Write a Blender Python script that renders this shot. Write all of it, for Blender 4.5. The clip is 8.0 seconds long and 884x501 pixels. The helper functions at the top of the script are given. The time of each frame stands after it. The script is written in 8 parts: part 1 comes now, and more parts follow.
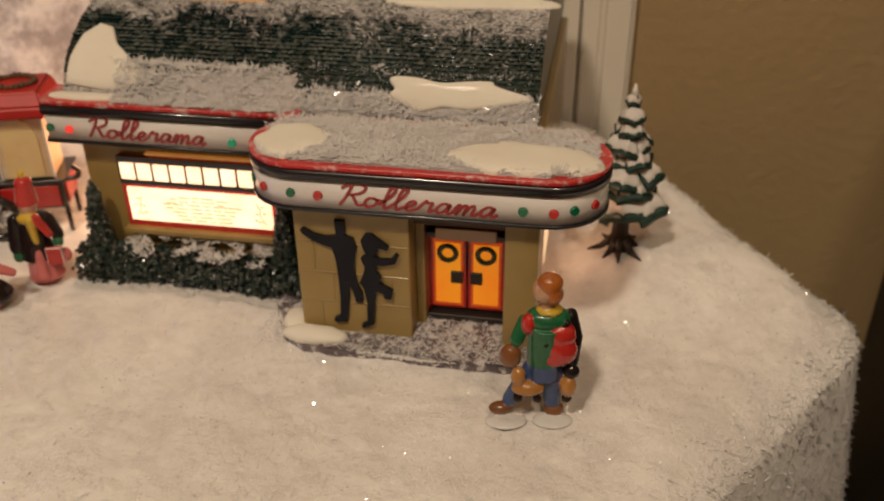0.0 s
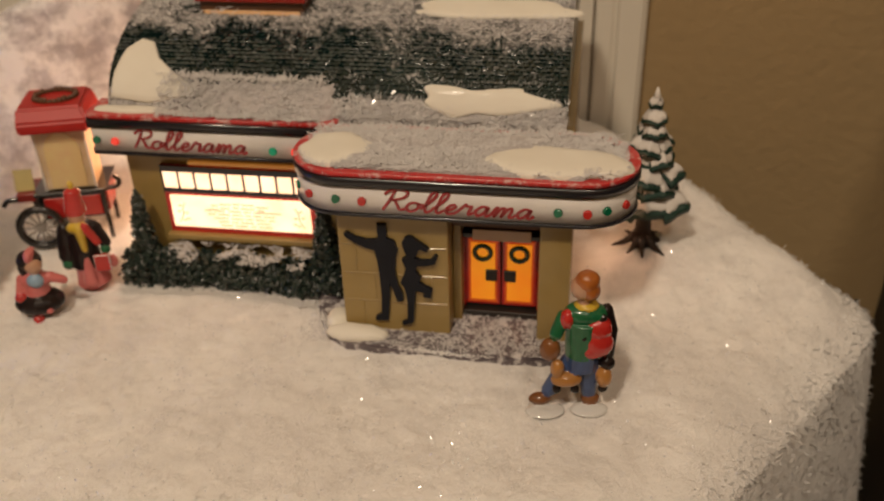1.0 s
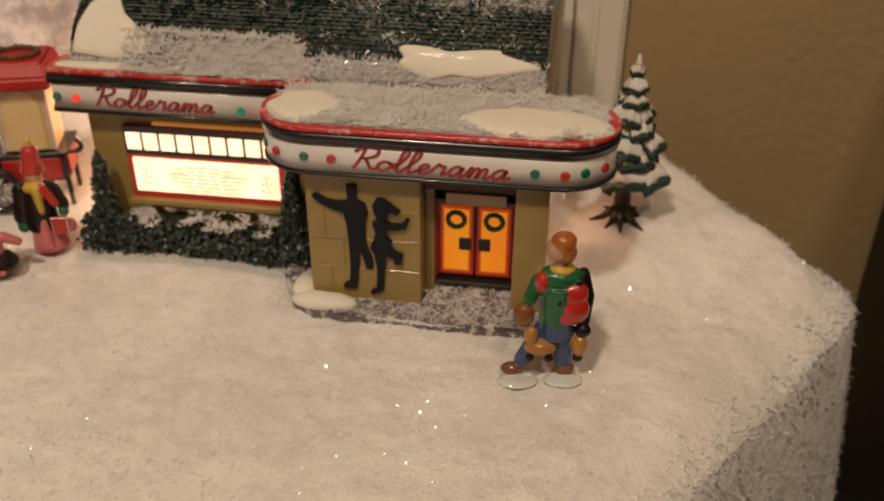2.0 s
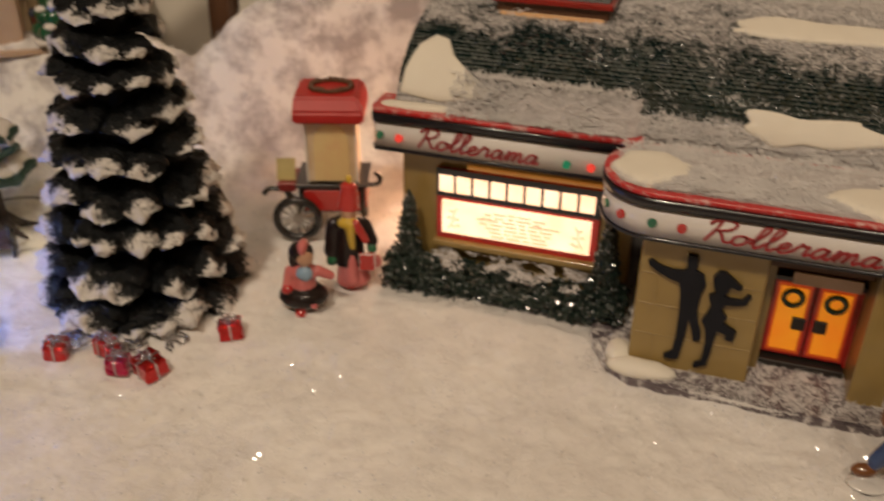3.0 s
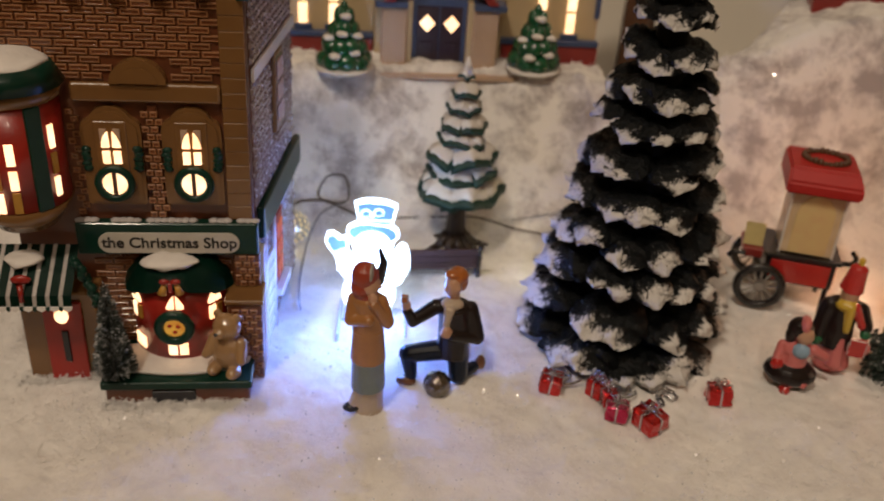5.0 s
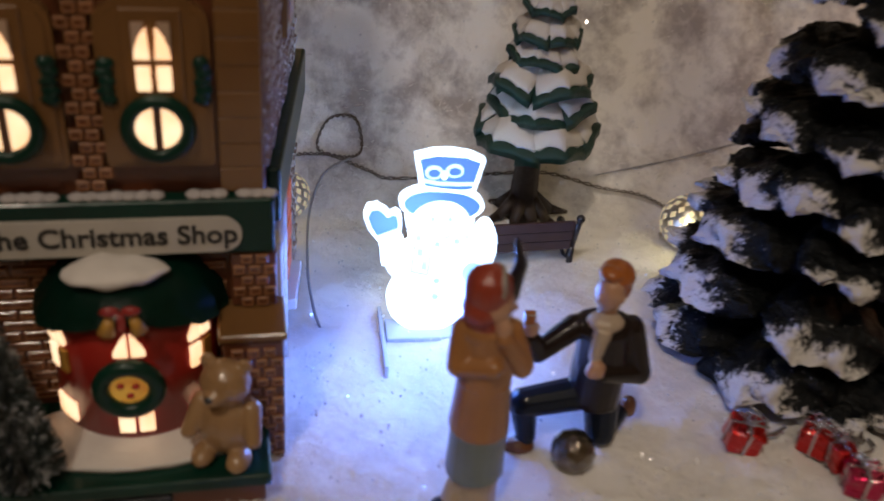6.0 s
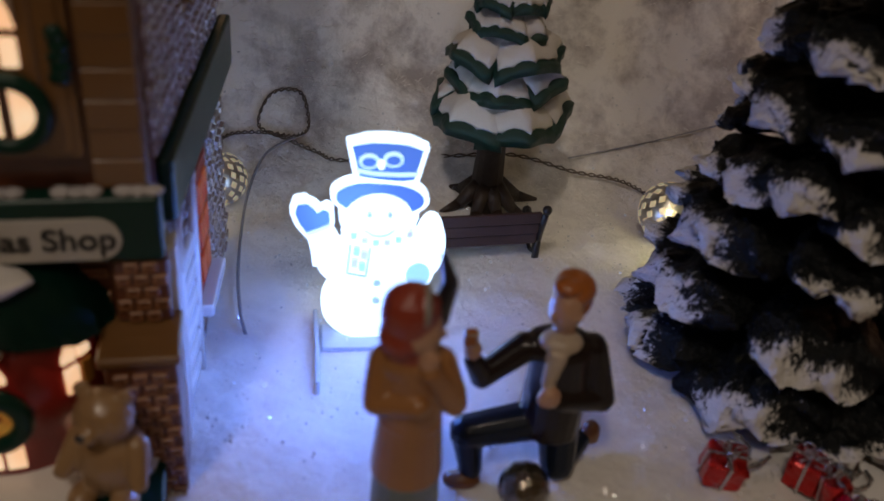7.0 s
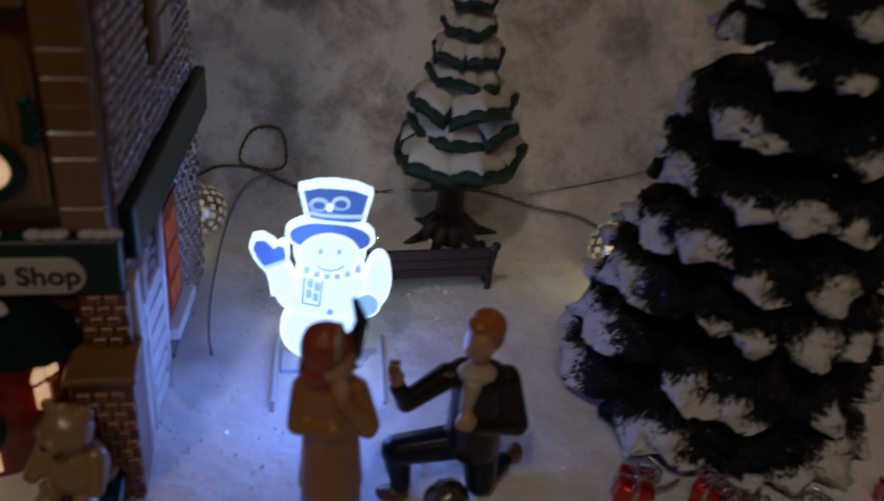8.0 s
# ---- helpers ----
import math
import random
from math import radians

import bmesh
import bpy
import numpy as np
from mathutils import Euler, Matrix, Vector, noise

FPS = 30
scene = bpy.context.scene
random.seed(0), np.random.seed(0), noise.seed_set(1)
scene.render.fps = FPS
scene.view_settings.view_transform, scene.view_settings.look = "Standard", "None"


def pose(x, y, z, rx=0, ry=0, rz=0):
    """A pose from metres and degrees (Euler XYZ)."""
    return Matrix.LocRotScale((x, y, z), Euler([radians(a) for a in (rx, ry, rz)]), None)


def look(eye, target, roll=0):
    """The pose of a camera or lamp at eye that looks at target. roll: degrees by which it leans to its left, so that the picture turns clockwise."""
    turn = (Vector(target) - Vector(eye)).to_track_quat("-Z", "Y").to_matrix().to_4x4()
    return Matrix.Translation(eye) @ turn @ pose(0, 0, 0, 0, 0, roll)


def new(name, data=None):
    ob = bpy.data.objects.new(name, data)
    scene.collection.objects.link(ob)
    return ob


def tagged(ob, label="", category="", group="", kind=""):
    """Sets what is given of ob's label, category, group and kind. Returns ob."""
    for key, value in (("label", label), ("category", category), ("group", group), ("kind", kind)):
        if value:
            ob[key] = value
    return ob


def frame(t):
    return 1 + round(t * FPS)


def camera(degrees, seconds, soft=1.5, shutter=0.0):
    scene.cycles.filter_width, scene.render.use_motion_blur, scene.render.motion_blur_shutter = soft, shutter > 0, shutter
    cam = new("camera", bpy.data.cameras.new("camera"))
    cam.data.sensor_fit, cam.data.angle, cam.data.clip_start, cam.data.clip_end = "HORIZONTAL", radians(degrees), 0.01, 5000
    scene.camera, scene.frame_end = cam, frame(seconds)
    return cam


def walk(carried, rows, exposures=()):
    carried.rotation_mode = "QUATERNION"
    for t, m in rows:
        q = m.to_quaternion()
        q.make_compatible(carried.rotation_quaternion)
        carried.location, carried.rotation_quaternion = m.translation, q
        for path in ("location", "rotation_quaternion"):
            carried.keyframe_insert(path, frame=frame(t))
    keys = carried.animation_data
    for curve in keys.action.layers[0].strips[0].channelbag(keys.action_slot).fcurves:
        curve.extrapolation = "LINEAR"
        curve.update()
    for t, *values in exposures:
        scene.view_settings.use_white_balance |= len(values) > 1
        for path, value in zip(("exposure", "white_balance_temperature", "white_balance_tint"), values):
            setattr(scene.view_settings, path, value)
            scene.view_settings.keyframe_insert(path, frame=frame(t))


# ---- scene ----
from mathutils.bvhtree import BVHTree

cam = camera(51.5, 8.0, soft=1.6, shutter=0.35)
cam.data.dof.use_dof, cam.data.dof.focus_distance, cam.data.dof.aperture_fstop = True, 0.31, 13.0
PATH = [
    (0, (0.461, 0.097, 0.248), (0.154, 1.778, -0.79), -0.7),
    (0.4, (0.456, 0.082, 0.252), (0.155, 1.79, -0.744), -0.6),
    (0.5, (0.455, 0.085, 0.259), (0.142, 1.772, -0.768), -1.5),
    (1, (0.445, 0.079, 0.262), (0.152, 1.754, -0.792), -1.7),
    (1.2, (0.443, 0.08, 0.252), (0.192, 1.759, -0.806), -0.9),
    (2.3, (0.448, 0.083, 0.236), (0.177, 1.779, -0.79), 1.1),
    (2.5, (0.426, 0.095, 0.241), (0.029, 1.748, -0.813), -0.8),
    (3, (0.36, 0.085, 0.248), (-0.169, 1.726, -0.765), 0.5),
    (3.3, (0.352, 0.086, 0.261), (-0.255, 1.693, -0.764), 0.4),
    (3.5, (0.345, 0.082, 0.258), (-0.291, 1.701, -0.728), 2.0),
    (4, (0.294, 0.052, 0.26), (-0.462, 1.632, -0.705), 2.7),
    (4.5, (0.243, 0.021, 0.26), (-0.598, 1.555, -0.709), 3.9),
    (4.8, (0.23, 0.022, 0.261), (-0.65, 1.529, -0.717), 4.0),
    (5, (0.218, 0.031, 0.254), (-0.656, 1.538, -0.728), 4.1),
    (5.2, (0.207, 0.046, 0.243), (-0.668, 1.552, -0.741), 3.8),
    (6.3, (0.073, 0.149, 0.167), (-0.541, 1.71, -0.922), 5.8),
    (6.5, (0.079, 0.156, 0.168), (-0.533, 1.708, -0.936), 5.3),
    (7, (0.092, 0.166, 0.167), (-0.552, 1.694, -0.952), 6.4),
    (7.3, (0.088, 0.165, 0.166), (-0.573, 1.687, -0.95), 6.5),
    (7.5, (0.09, 0.162, 0.166), (-0.591, 1.685, -0.938), 6.8),
    (8, (0.118, 0.161, 0.189), (-0.582, 1.673, -0.918), 6.5),
]
walk(cam, [(t, look(eye, target, roll)) for t, eye, target, roll in PATH],
     exposures=[(0.0, -0.1, 6250, 10), (2.5, -0.1, 6250, 10), (3.0, -0.22, 6200, 10), (3.5, -0.33, 6200, 10), (4.5, -0.45, 6100, 10), (5.2, -0.55, 6000, 10),
                (6.3, -1.22, 5750, 10), (7.0, -1.68, 5750, 11), (8.0, -2.38, 5800, 11)])

# ---- light ----
world = bpy.data.worlds.new("room_air")
scene.world = world
world.use_nodes = True
world.node_tree.nodes["Background"].inputs[0].default_value = (1.0, 0.78, 0.55, 1)
world.node_tree.nodes["Background"].inputs[1].default_value = 0.055


def area_lamp(name, eye, target, size, watts, colour):
    data = bpy.data.lights.new(name, "AREA")
    data.shape, data.size, data.energy, data.color = "DISK", size, watts, colour
    ob = new(name, data)
    ob.matrix_world = look(eye, target)
    return ob


def point_lamp(name, place, radius, watts, colour):
    data = bpy.data.lights.new(name, "POINT")
    data.shadow_soft_size, data.energy, data.color = radius, watts, colour
    ob = new(name, data)
    ob.location = place
    return ob


area_lamp("ceiling_lamp_light", (0.10, -0.60, 1.58), (0.2, 0.4, 0), 0.17, 17.0, (1.0, 0.79, 0.56))
# Unseen fill lamp, added to brighten the rink's right side.
area_lamp("fill_lamp_light", (0.85, -0.70, 1.60), (0.3, 0.4, 0), 0.20, 7.4, (1.0, 0.79, 0.56))
point_lamp("snowman_led_light", (0.006, 0.319, 0.031), 0.012, 0.25, (0.13, 0.27, 1.0))
point_lamp("rink_side_light", (0.203, 0.515, 0.050), 0.010, 0.10, (1.0, 0.50, 0.26))
point_lamp("rink_side_light", (0.4525, 0.4900, 0.040), 0.008, 0.022, (1.0, 0.52, 0.30))
point_lamp("ball_light", (0.0585, 0.4300, 0.018), 0.004, 0.020, (1.0, 0.80, 0.36))
point_lamp("ball_light", (-0.076, 0.364, 0.018), 0.004, 0.008, (1.0, 0.80, 0.36))


# ---- materials ----
def nodes_of(m):
    m.use_nodes = True
    return m.node_tree.nodes, m.node_tree.links, m.node_tree.nodes["Principled BSDF"]


def paint(name, colour, rough=0.5, second=None, scale=60.0, amount=0.5, bump=0.15, bump_scale=400.0, metal=0.0, coat=0.0,
          emit=None, strength=0.0, speck=None, speck_low=0.6, speck_high=0.66, speck_scale=300.0, spread=0.0):
    """A painted or plain surface: two tones mixed by noise, fine relief, and specks of a third tone where given."""
    m = bpy.data.materials.new(name)
    n, l, b = nodes_of(m)
    co = n.new("ShaderNodeTexCoord")
    tex = n.new("ShaderNodeTexNoise")
    tex.inputs["Scale"].default_value, tex.inputs["Detail"].default_value = scale, 6
    l.new(co.outputs["Object"], tex.inputs["Vector"])
    ramp = n.new("ShaderNodeValToRGB")
    ramp.color_ramp.elements[0].position, ramp.color_ramp.elements[1].position = 0.5 - amount * 0.4, 0.5 + amount * 0.4
    c2 = second or tuple(0.72 * c for c in colour)
    ramp.color_ramp.elements[0].color, ramp.color_ramp.elements[1].color = (*c2, 1), (*colour, 1)
    l.new(tex.outputs["Fac"], ramp.inputs["Fac"])
    out = ramp.outputs["Color"]
    if spread:
        info = n.new("ShaderNodeObjectInfo")
        hsv = n.new("ShaderNodeHueSaturation")
        mr = n.new("ShaderNodeMapRange")
        mr.inputs["To Min"].default_value, mr.inputs["To Max"].default_value = 1 - spread, 1 + spread
        l.new(info.outputs["Random"], mr.inputs["Value"])
        l.new(mr.outputs["Result"], hsv.inputs["Value"])
        l.new(out, hsv.inputs["Color"])
        out = hsv.outputs["Color"]
    fine = n.new("ShaderNodeTexNoise")
    fine.inputs["Scale"].default_value, fine.inputs["Detail"].default_value = bump_scale, 5
    l.new(co.outputs["Object"], fine.inputs["Vector"])
    if speck:
        sp = n.new("ShaderNodeTexNoise")
        sp.inputs["Scale"].default_value, sp.inputs["Detail"].default_value, sp.inputs["Roughness"].default_value = speck_scale, 7, 0.7
        l.new(co.outputs["Object"], sp.inputs["Vector"])
        r2 = n.new("ShaderNodeValToRGB")
        r2.color_ramp.elements[0].position, r2.color_ramp.elements[1].position = speck_low, speck_high
        l.new(sp.outputs["Fac"], r2.inputs["Fac"])
        mix = n.new("ShaderNodeMix")
        mix.data_type = "RGBA"
        l.new(r2.outputs["Color"], mix.inputs["Factor"])
        l.new(out, mix.inputs["A"])
        mix.inputs["B"].default_value = (*speck, 1)
        out = mix.outputs["Result"]
        rr = n.new("ShaderNodeMapRange")
        rr.inputs["To Min"].default_value, rr.inputs["To Max"].default_value = rough, 0.8
        l.new(r2.outputs["Color"], rr.inputs["Value"])
        l.new(rr.outputs["Result"], b.inputs["Roughness"])
    else:
        b.inputs["Roughness"].default_value = rough
    l.new(out, b.inputs["Base Color"])
    bm = n.new("ShaderNodeBump")
    bm.inputs["Strength"].default_value, bm.inputs["Distance"].default_value = bump, 0.001
    l.new(fine.outputs["Fac"], bm.inputs["Height"])
    l.new(bm.outputs["Normal"], b.inputs["Normal"])
    b.inputs["Metallic"].default_value = metal
    b.inputs["Coat Weight"].default_value, b.inputs["Coat Roughness"].default_value = coat, 0.08
    if emit:
        b.inputs["Emission Color"].default_value, b.inputs["Emission Strength"].default_value = (*emit, 1), strength
    return m


def glow(name, colour, strength, second=None, scale=150.0, base=(0.40, 0.34, 0.25)):
    """A glowing pane with uneven brightness: bulb-lit, except the skylight's, which imitates reflections."""
    m = bpy.data.materials.new(name)
    n, l, b = nodes_of(m)
    b.inputs["Base Color"].default_value, b.inputs["Roughness"].default_value = (*base, 1), 0.35
    tex = n.new("ShaderNodeTexNoise")
    tex.inputs["Scale"].default_value = scale
    co = n.new("ShaderNodeTexCoord")
    l.new(co.outputs["Object"], tex.inputs["Vector"])
    ramp = n.new("ShaderNodeValToRGB")
    ramp.color_ramp.elements[0].position, ramp.color_ramp.elements[1].position = 0.3, 0.65
    ramp.color_ramp.elements[0].color, ramp.color_ramp.elements[1].color = (*(second or colour), 1), (*colour, 1)
    l.new(tex.outputs["Fac"], ramp.inputs["Fac"])
    l.new(ramp.outputs["Color"], b.inputs["Emission Color"])
    b.inputs["Emission Strength"].default_value = strength
    return m


def snow_cloth():
    m = bpy.data.materials.new("snow_batting")
    n, l, b = nodes_of(m)
    co = n.new("ShaderNodeTexCoord")
    big = n.new("ShaderNodeTexNoise")
    big.inputs["Scale"].default_value, big.inputs["Detail"].default_value = 14, 6
    l.new(co.outputs["Object"], big.inputs["Vector"])
    ramp = n.new("ShaderNodeValToRGB")
    ramp.color_ramp.elements[0].position, ramp.color_ramp.elements[1].position = 0.3, 0.7
    ramp.color_ramp.elements[0].color, ramp.color_ramp.elements[1].color = (0.79, 0.76, 0.74, 1), (0.90, 0.88, 0.86, 1)
    l.new(big.outputs["Fac"], ramp.inputs["Fac"])
    # Grey mottling of the batting; thin weights it to paint the steep bank's shade.
    mottle = n.new("ShaderNodeTexNoise")
    mottle.inputs["Scale"].default_value, mottle.inputs["Detail"].default_value, mottle.inputs["Roughness"].default_value, mottle.inputs["Distortion"].default_value = 48, 8, 0.66, 0.1
    l.new(co.outputs["Object"], mottle.inputs["Vector"])
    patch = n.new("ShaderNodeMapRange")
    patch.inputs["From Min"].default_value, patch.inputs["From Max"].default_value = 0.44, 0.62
    l.new(mottle.outputs["Fac"], patch.inputs["Value"])
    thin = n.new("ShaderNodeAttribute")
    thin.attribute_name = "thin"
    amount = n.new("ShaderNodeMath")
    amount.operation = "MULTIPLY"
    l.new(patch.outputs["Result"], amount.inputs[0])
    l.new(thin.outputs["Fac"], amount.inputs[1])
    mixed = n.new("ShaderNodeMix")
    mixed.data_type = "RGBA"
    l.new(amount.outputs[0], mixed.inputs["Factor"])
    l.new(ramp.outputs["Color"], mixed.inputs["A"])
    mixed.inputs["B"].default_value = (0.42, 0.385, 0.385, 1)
    l.new(mixed.outputs["Result"], b.inputs["Base Color"])
    b.inputs["Roughness"].default_value = 0.95
    b.inputs["Specular IOR Level"].default_value = 0.1
    b.inputs["Sheen Weight"].default_value = 0.25
    warp = n.new("ShaderNodeTexNoise")
    warp.inputs["Scale"].default_value, warp.inputs["Detail"].default_value, warp.inputs["Roughness"].default_value = 420, 8, 0.75
    warp.inputs["Distortion"].default_value = 0.3
    l.new(co.outputs["Object"], warp.inputs["Vector"])
    mid = n.new("ShaderNodeTexNoise")
    mid.inputs["Scale"].default_value, mid.inputs["Detail"].default_value = 110, 6
    l.new(co.outputs["Object"], mid.inputs["Vector"])
    b1 = n.new("ShaderNodeBump")
    b1.inputs["Strength"].default_value, b1.inputs["Distance"].default_value = 0.5, 0.003
    l.new(mid.outputs["Fac"], b1.inputs["Height"])
    b2 = n.new("ShaderNodeBump")
    b2.inputs["Strength"].default_value, b2.inputs["Distance"].default_value = 0.6, 0.0016
    l.new(warp.outputs["Fac"], b2.inputs["Height"])
    l.new(b1.outputs["Normal"], b2.inputs["Normal"])
    l.new(b2.outputs["Normal"], b.inputs["Normal"])
    return m


SNOW = snow_cloth()
TAN_WALL = paint("tan_wall_paint", (0.37, 0.265, 0.135), 0.8, (0.33, 0.235, 0.118), 5, 0.6, 1.0, 130)
WHITE_TRIM = paint("white_trim_paint", (0.74, 0.70, 0.62), 0.4, (0.68, 0.64, 0.56), 12, 0.6, 0.08, 90)
DARK_WOOD = paint("dark_wood", (0.018, 0.014, 0.011), 0.5, (0.010, 0.008, 0.007), 30, 0.7)
BROWN_WOOD = paint("brown_wood", (0.12, 0.055, 0.025), 0.5, (0.07, 0.03, 0.015), 40, 0.7)
FLOOR_WOOD = paint("floor_carpet", (0.20, 0.14, 0.09), 0.9, (0.14, 0.10, 0.06), 20, 0.7, 0.4, 200)
CEILING = paint("ceiling_paint", (0.75, 0.68, 0.58), 0.9, (0.7, 0.63, 0.54), 4, 0.5)
ROSE_WALL = paint("khaki_ceramic", (0.335, 0.235, 0.078), 0.35, (0.255, 0.175, 0.055), 45, 0.8, 0.12, 300, coat=0.4)
KHAKI = ROSE_WALL
GOLD_GLOW = glow("lit_gold_wreath", (1.0, 0.52, 0.06), 0.55, (0.8, 0.25, 0.02), 300, (0.35, 0.16, 0.02))
WHITE_BAND = paint("white_ceramic", (0.74, 0.72, 0.70), 0.25, (0.66, 0.63, 0.62), 60, 0.6, 0.05, 200, coat=0.4)
CANOPY_RED = paint("canopy_red", (0.46, 0.022, 0.018), 0.42, (0.34, 0.016, 0.014), 70, 0.7, 0.05, 300)
CANOPY_RED.node_tree.nodes["Principled BSDF"].inputs["Specular IOR Level"].default_value = 0.3
RED_CER = paint("red_ceramic", (0.50, 0.028, 0.022), 0.22, (0.36, 0.018, 0.016), 70, 0.7, 0.08, 300, coat=0.5)
SCRIPT_RED = paint("dark_red_script_glaze", (0.34, 0.030, 0.035), 0.3, (0.26, 0.02, 0.025), 90, 0.7, coat=0.3)
RED_FROST = paint("red_ceramic_frosted", (0.52, 0.03, 0.03), 0.3, (0.40, 0.02, 0.02), 70, 0.7, 0.3, 500, speck=(0.66, 0.50, 0.48), speck_low=0.52, speck_high=0.68, speck_scale=190)
BLACK_CER = paint("black_ceramic", (0.012, 0.012, 0.018), 0.30, (0.006, 0.006, 0.010), 50, 0.7, 0.05, 300, coat=0.25)
GREEN_CER = paint("green_ceramic", (0.010, 0.055, 0.035), 0.2, (0.006, 0.03, 0.02), 60, 0.7, 0.1, 300, coat=0.6)
GREEN_DOT = paint("green_dot", (0.005, 0.16, 0.075), 0.2, coat=0.5)
RED_DOT = paint("red_dot", (0.55, 0.03, 0.025), 0.2, coat=0.5)
LIT_RED = paint("lit_red_dot", (0.7, 0.04, 0.03), 0.2, emit=(1.0, 0.07, 0.04), strength=0.55)
LIT_GREEN = paint("lit_green_dot", (0.01, 0.30, 0.15), 0.2, emit=(0.02, 0.45, 0.22), strength=0.15)
ROOF_BASE = paint("dark_green_roof", (0.006, 0.022, 0.020), 0.3, (0.004, 0.012, 0.012), 60, 0.7)
SHINGLE = paint("frosted_green_shingle", (0.006, 0.025, 0.024), 0.20, (0.003, 0.013, 0.014), 60, 0.8, 0.1, 300, coat=1.0,
                speck=(0.46, 0.44, 0.44), speck_low=0.0, speck_high=1.0, speck_scale=260)


def dust_by_attribute(m, name):
    """Specks of snow lie thicker where the attribute is higher."""
    n, l = m.node_tree.nodes, m.node_tree.links
    ramp = [x for x in n if x.type == "VALTORGB"][1]
    source = ramp.inputs["Fac"].links[0].from_socket
    at = n.new("ShaderNodeAttribute")
    at.attribute_name = name
    mul = n.new("ShaderNodeMath")
    mul.operation = "MULTIPLY_ADD"
    l.new(at.outputs["Fac"], mul.inputs[0])
    mul.inputs[1].default_value = 0.34
    l.new(source, mul.inputs[2])
    mr = n.new("ShaderNodeMapRange")
    mr.inputs["From Min"].default_value, mr.inputs["From Max"].default_value = 0.62, 0.80
    l.new(mul.outputs[0], mr.inputs["Value"])
    l.new(mr.outputs["Result"], ramp.inputs["Fac"])


dust_by_attribute(SHINGLE, "frost")
GRAIN_SNOW = paint("grainy_snow", (0.56, 0.53, 0.53), 0.95, (0.33, 0.31, 0.32), 260, 0.9, 0.6, 900)
FROST_FIBRE = paint("frost_fibre", (0.66, 0.64, 0.63), 0.8, (0.50, 0.48, 0.48), 120, 0.7, 0.0)
GLOSS_SNOW = paint("glazed_snow", (0.76, 0.73, 0.65), 0.72, (0.70, 0.66, 0.58), 50, 0.6, 0.08, 200, coat=0.05)
BUSH = paint("frosted_bush", (0.014, 0.030, 0.022), 0.35, (0.006, 0.014, 0.012), 200, 0.8, 0.5, 500, coat=0.4,
             speck=(0.58, 0.57, 0.57), speck_low=0.60, speck_high=0.66, speck_scale=330)
BASE_STONE = paint("purple_grey_base", (0.16, 0.13, 0.14), 0.4, (0.08, 0.065, 0.075), 120, 0.8, 0.4, 300, coat=0.3,
                   speck=(0.66, 0.63, 0.62), speck_low=0.5, speck_high=0.6, speck_scale=210)
SILHOUETTE = paint("dark_slate_relief", (0.013, 0.014, 0.020), 0.35, (0.009, 0.010, 0.014), 80, 0.7, 0.05)
SILHOUETTE.node_tree.nodes["Principled BSDF"].inputs["Specular IOR Level"].default_value = 0.15
MARQUEE_GLOW = glow("lit_marquee", (1.0, 0.64, 0.40), 1.95, (1.0, 0.54, 0.29), 70)
PANE_GLOW = glow("lit_pane", (1.0, 0.66, 0.36), 3.0, (1.0, 0.50, 0.22))
DOOR_GLOW = glow("lit_amber_door", (1.0, 0.34, 0.008), 0.66, (0.95, 0.22, 0.004), 60, (0.30, 0.10, 0.01))
DOOR_EDGE = glow("lit_red_door_edge", (0.95, 0.10, 0.004), 0.36, (0.8, 0.05, 0.002), 60, (0.20, 0.03, 0.005))
ORANGE_GLOW = glow("lit_orange_strip", (1.0, 0.36, 0.05), 0.30, (0.9, 0.26, 0.03), 60)
# Dark skylight glass; its warm reflections are put in as uneven emission.
SKY_REFLECTION = glow("skylight_pane_reflection", (1.0, 0.64, 0.36), 0.75, (0.16, 0.07, 0.03), 110, (0.10, 0.07, 0.05))
SKY_REFLECTION.node_tree.nodes["Principled BSDF"].inputs["Specular IOR Level"].default_value = 0.02
SKY_REFLECTION.node_tree.nodes["Principled BSDF"].inputs["Roughness"].default_value = 0.7
WARM_FILM = glow("lit_plaster", (1.0, 0.60, 0.30), 0.9)
MARQUEE_INK = paint("marquee_print", (0.30, 0.16, 0.08), 0.5)
MARQUEE_INK.node_tree.nodes["Principled BSDF"].inputs["Emission Color"].default_value = (1.0, 0.62, 0.34, 1)
MARQUEE_INK.node_tree.nodes["Principled BSDF"].inputs["Emission Strength"].default_value = 0.95
BRICK_EDGE = paint("brick_rim_glaze", (0.31, 0.138, 0.054), 0.34, (0.22, 0.094, 0.037), 120, 0.7, 0.1, coat=0.2, spread=0.12)
BRICK_FACE = paint("brick_face_glaze", (0.140, 0.046, 0.018), 0.22, (0.095, 0.031, 0.012), 120, 0.7, 0.1, coat=0.5, spread=0.2)
MORTAR = paint("brick_joint_glaze", (0.145, 0.044, 0.016), 0.3, (0.085, 0.028, 0.012), 120, 0.7, coat=0.3)
STONE_TAN = paint("tan_stone_glaze", (0.196, 0.098, 0.032), 0.24, (0.14, 0.068, 0.022), 60, 0.8, 0.12, 200, coat=0.45)
SHOP_RED = paint("shop_red_glaze", (0.34, 0.018, 0.010), 0.32, (0.20, 0.012, 0.008), 60, 0.7, coat=0.15)
SHOP_GREEN = paint("shop_green_glaze", (0.004, 0.036, 0.023), 0.32, (0.002, 0.018, 0.012), 60, 0.7, coat=0.12,
                   speck=(0.4, 0.4, 0.4), speck_low=0.71, speck_high=0.76, speck_scale=140)
SHOP_GREEN.node_tree.nodes["Principled BSDF"].inputs["Specular IOR Level"].default_value = 0.25
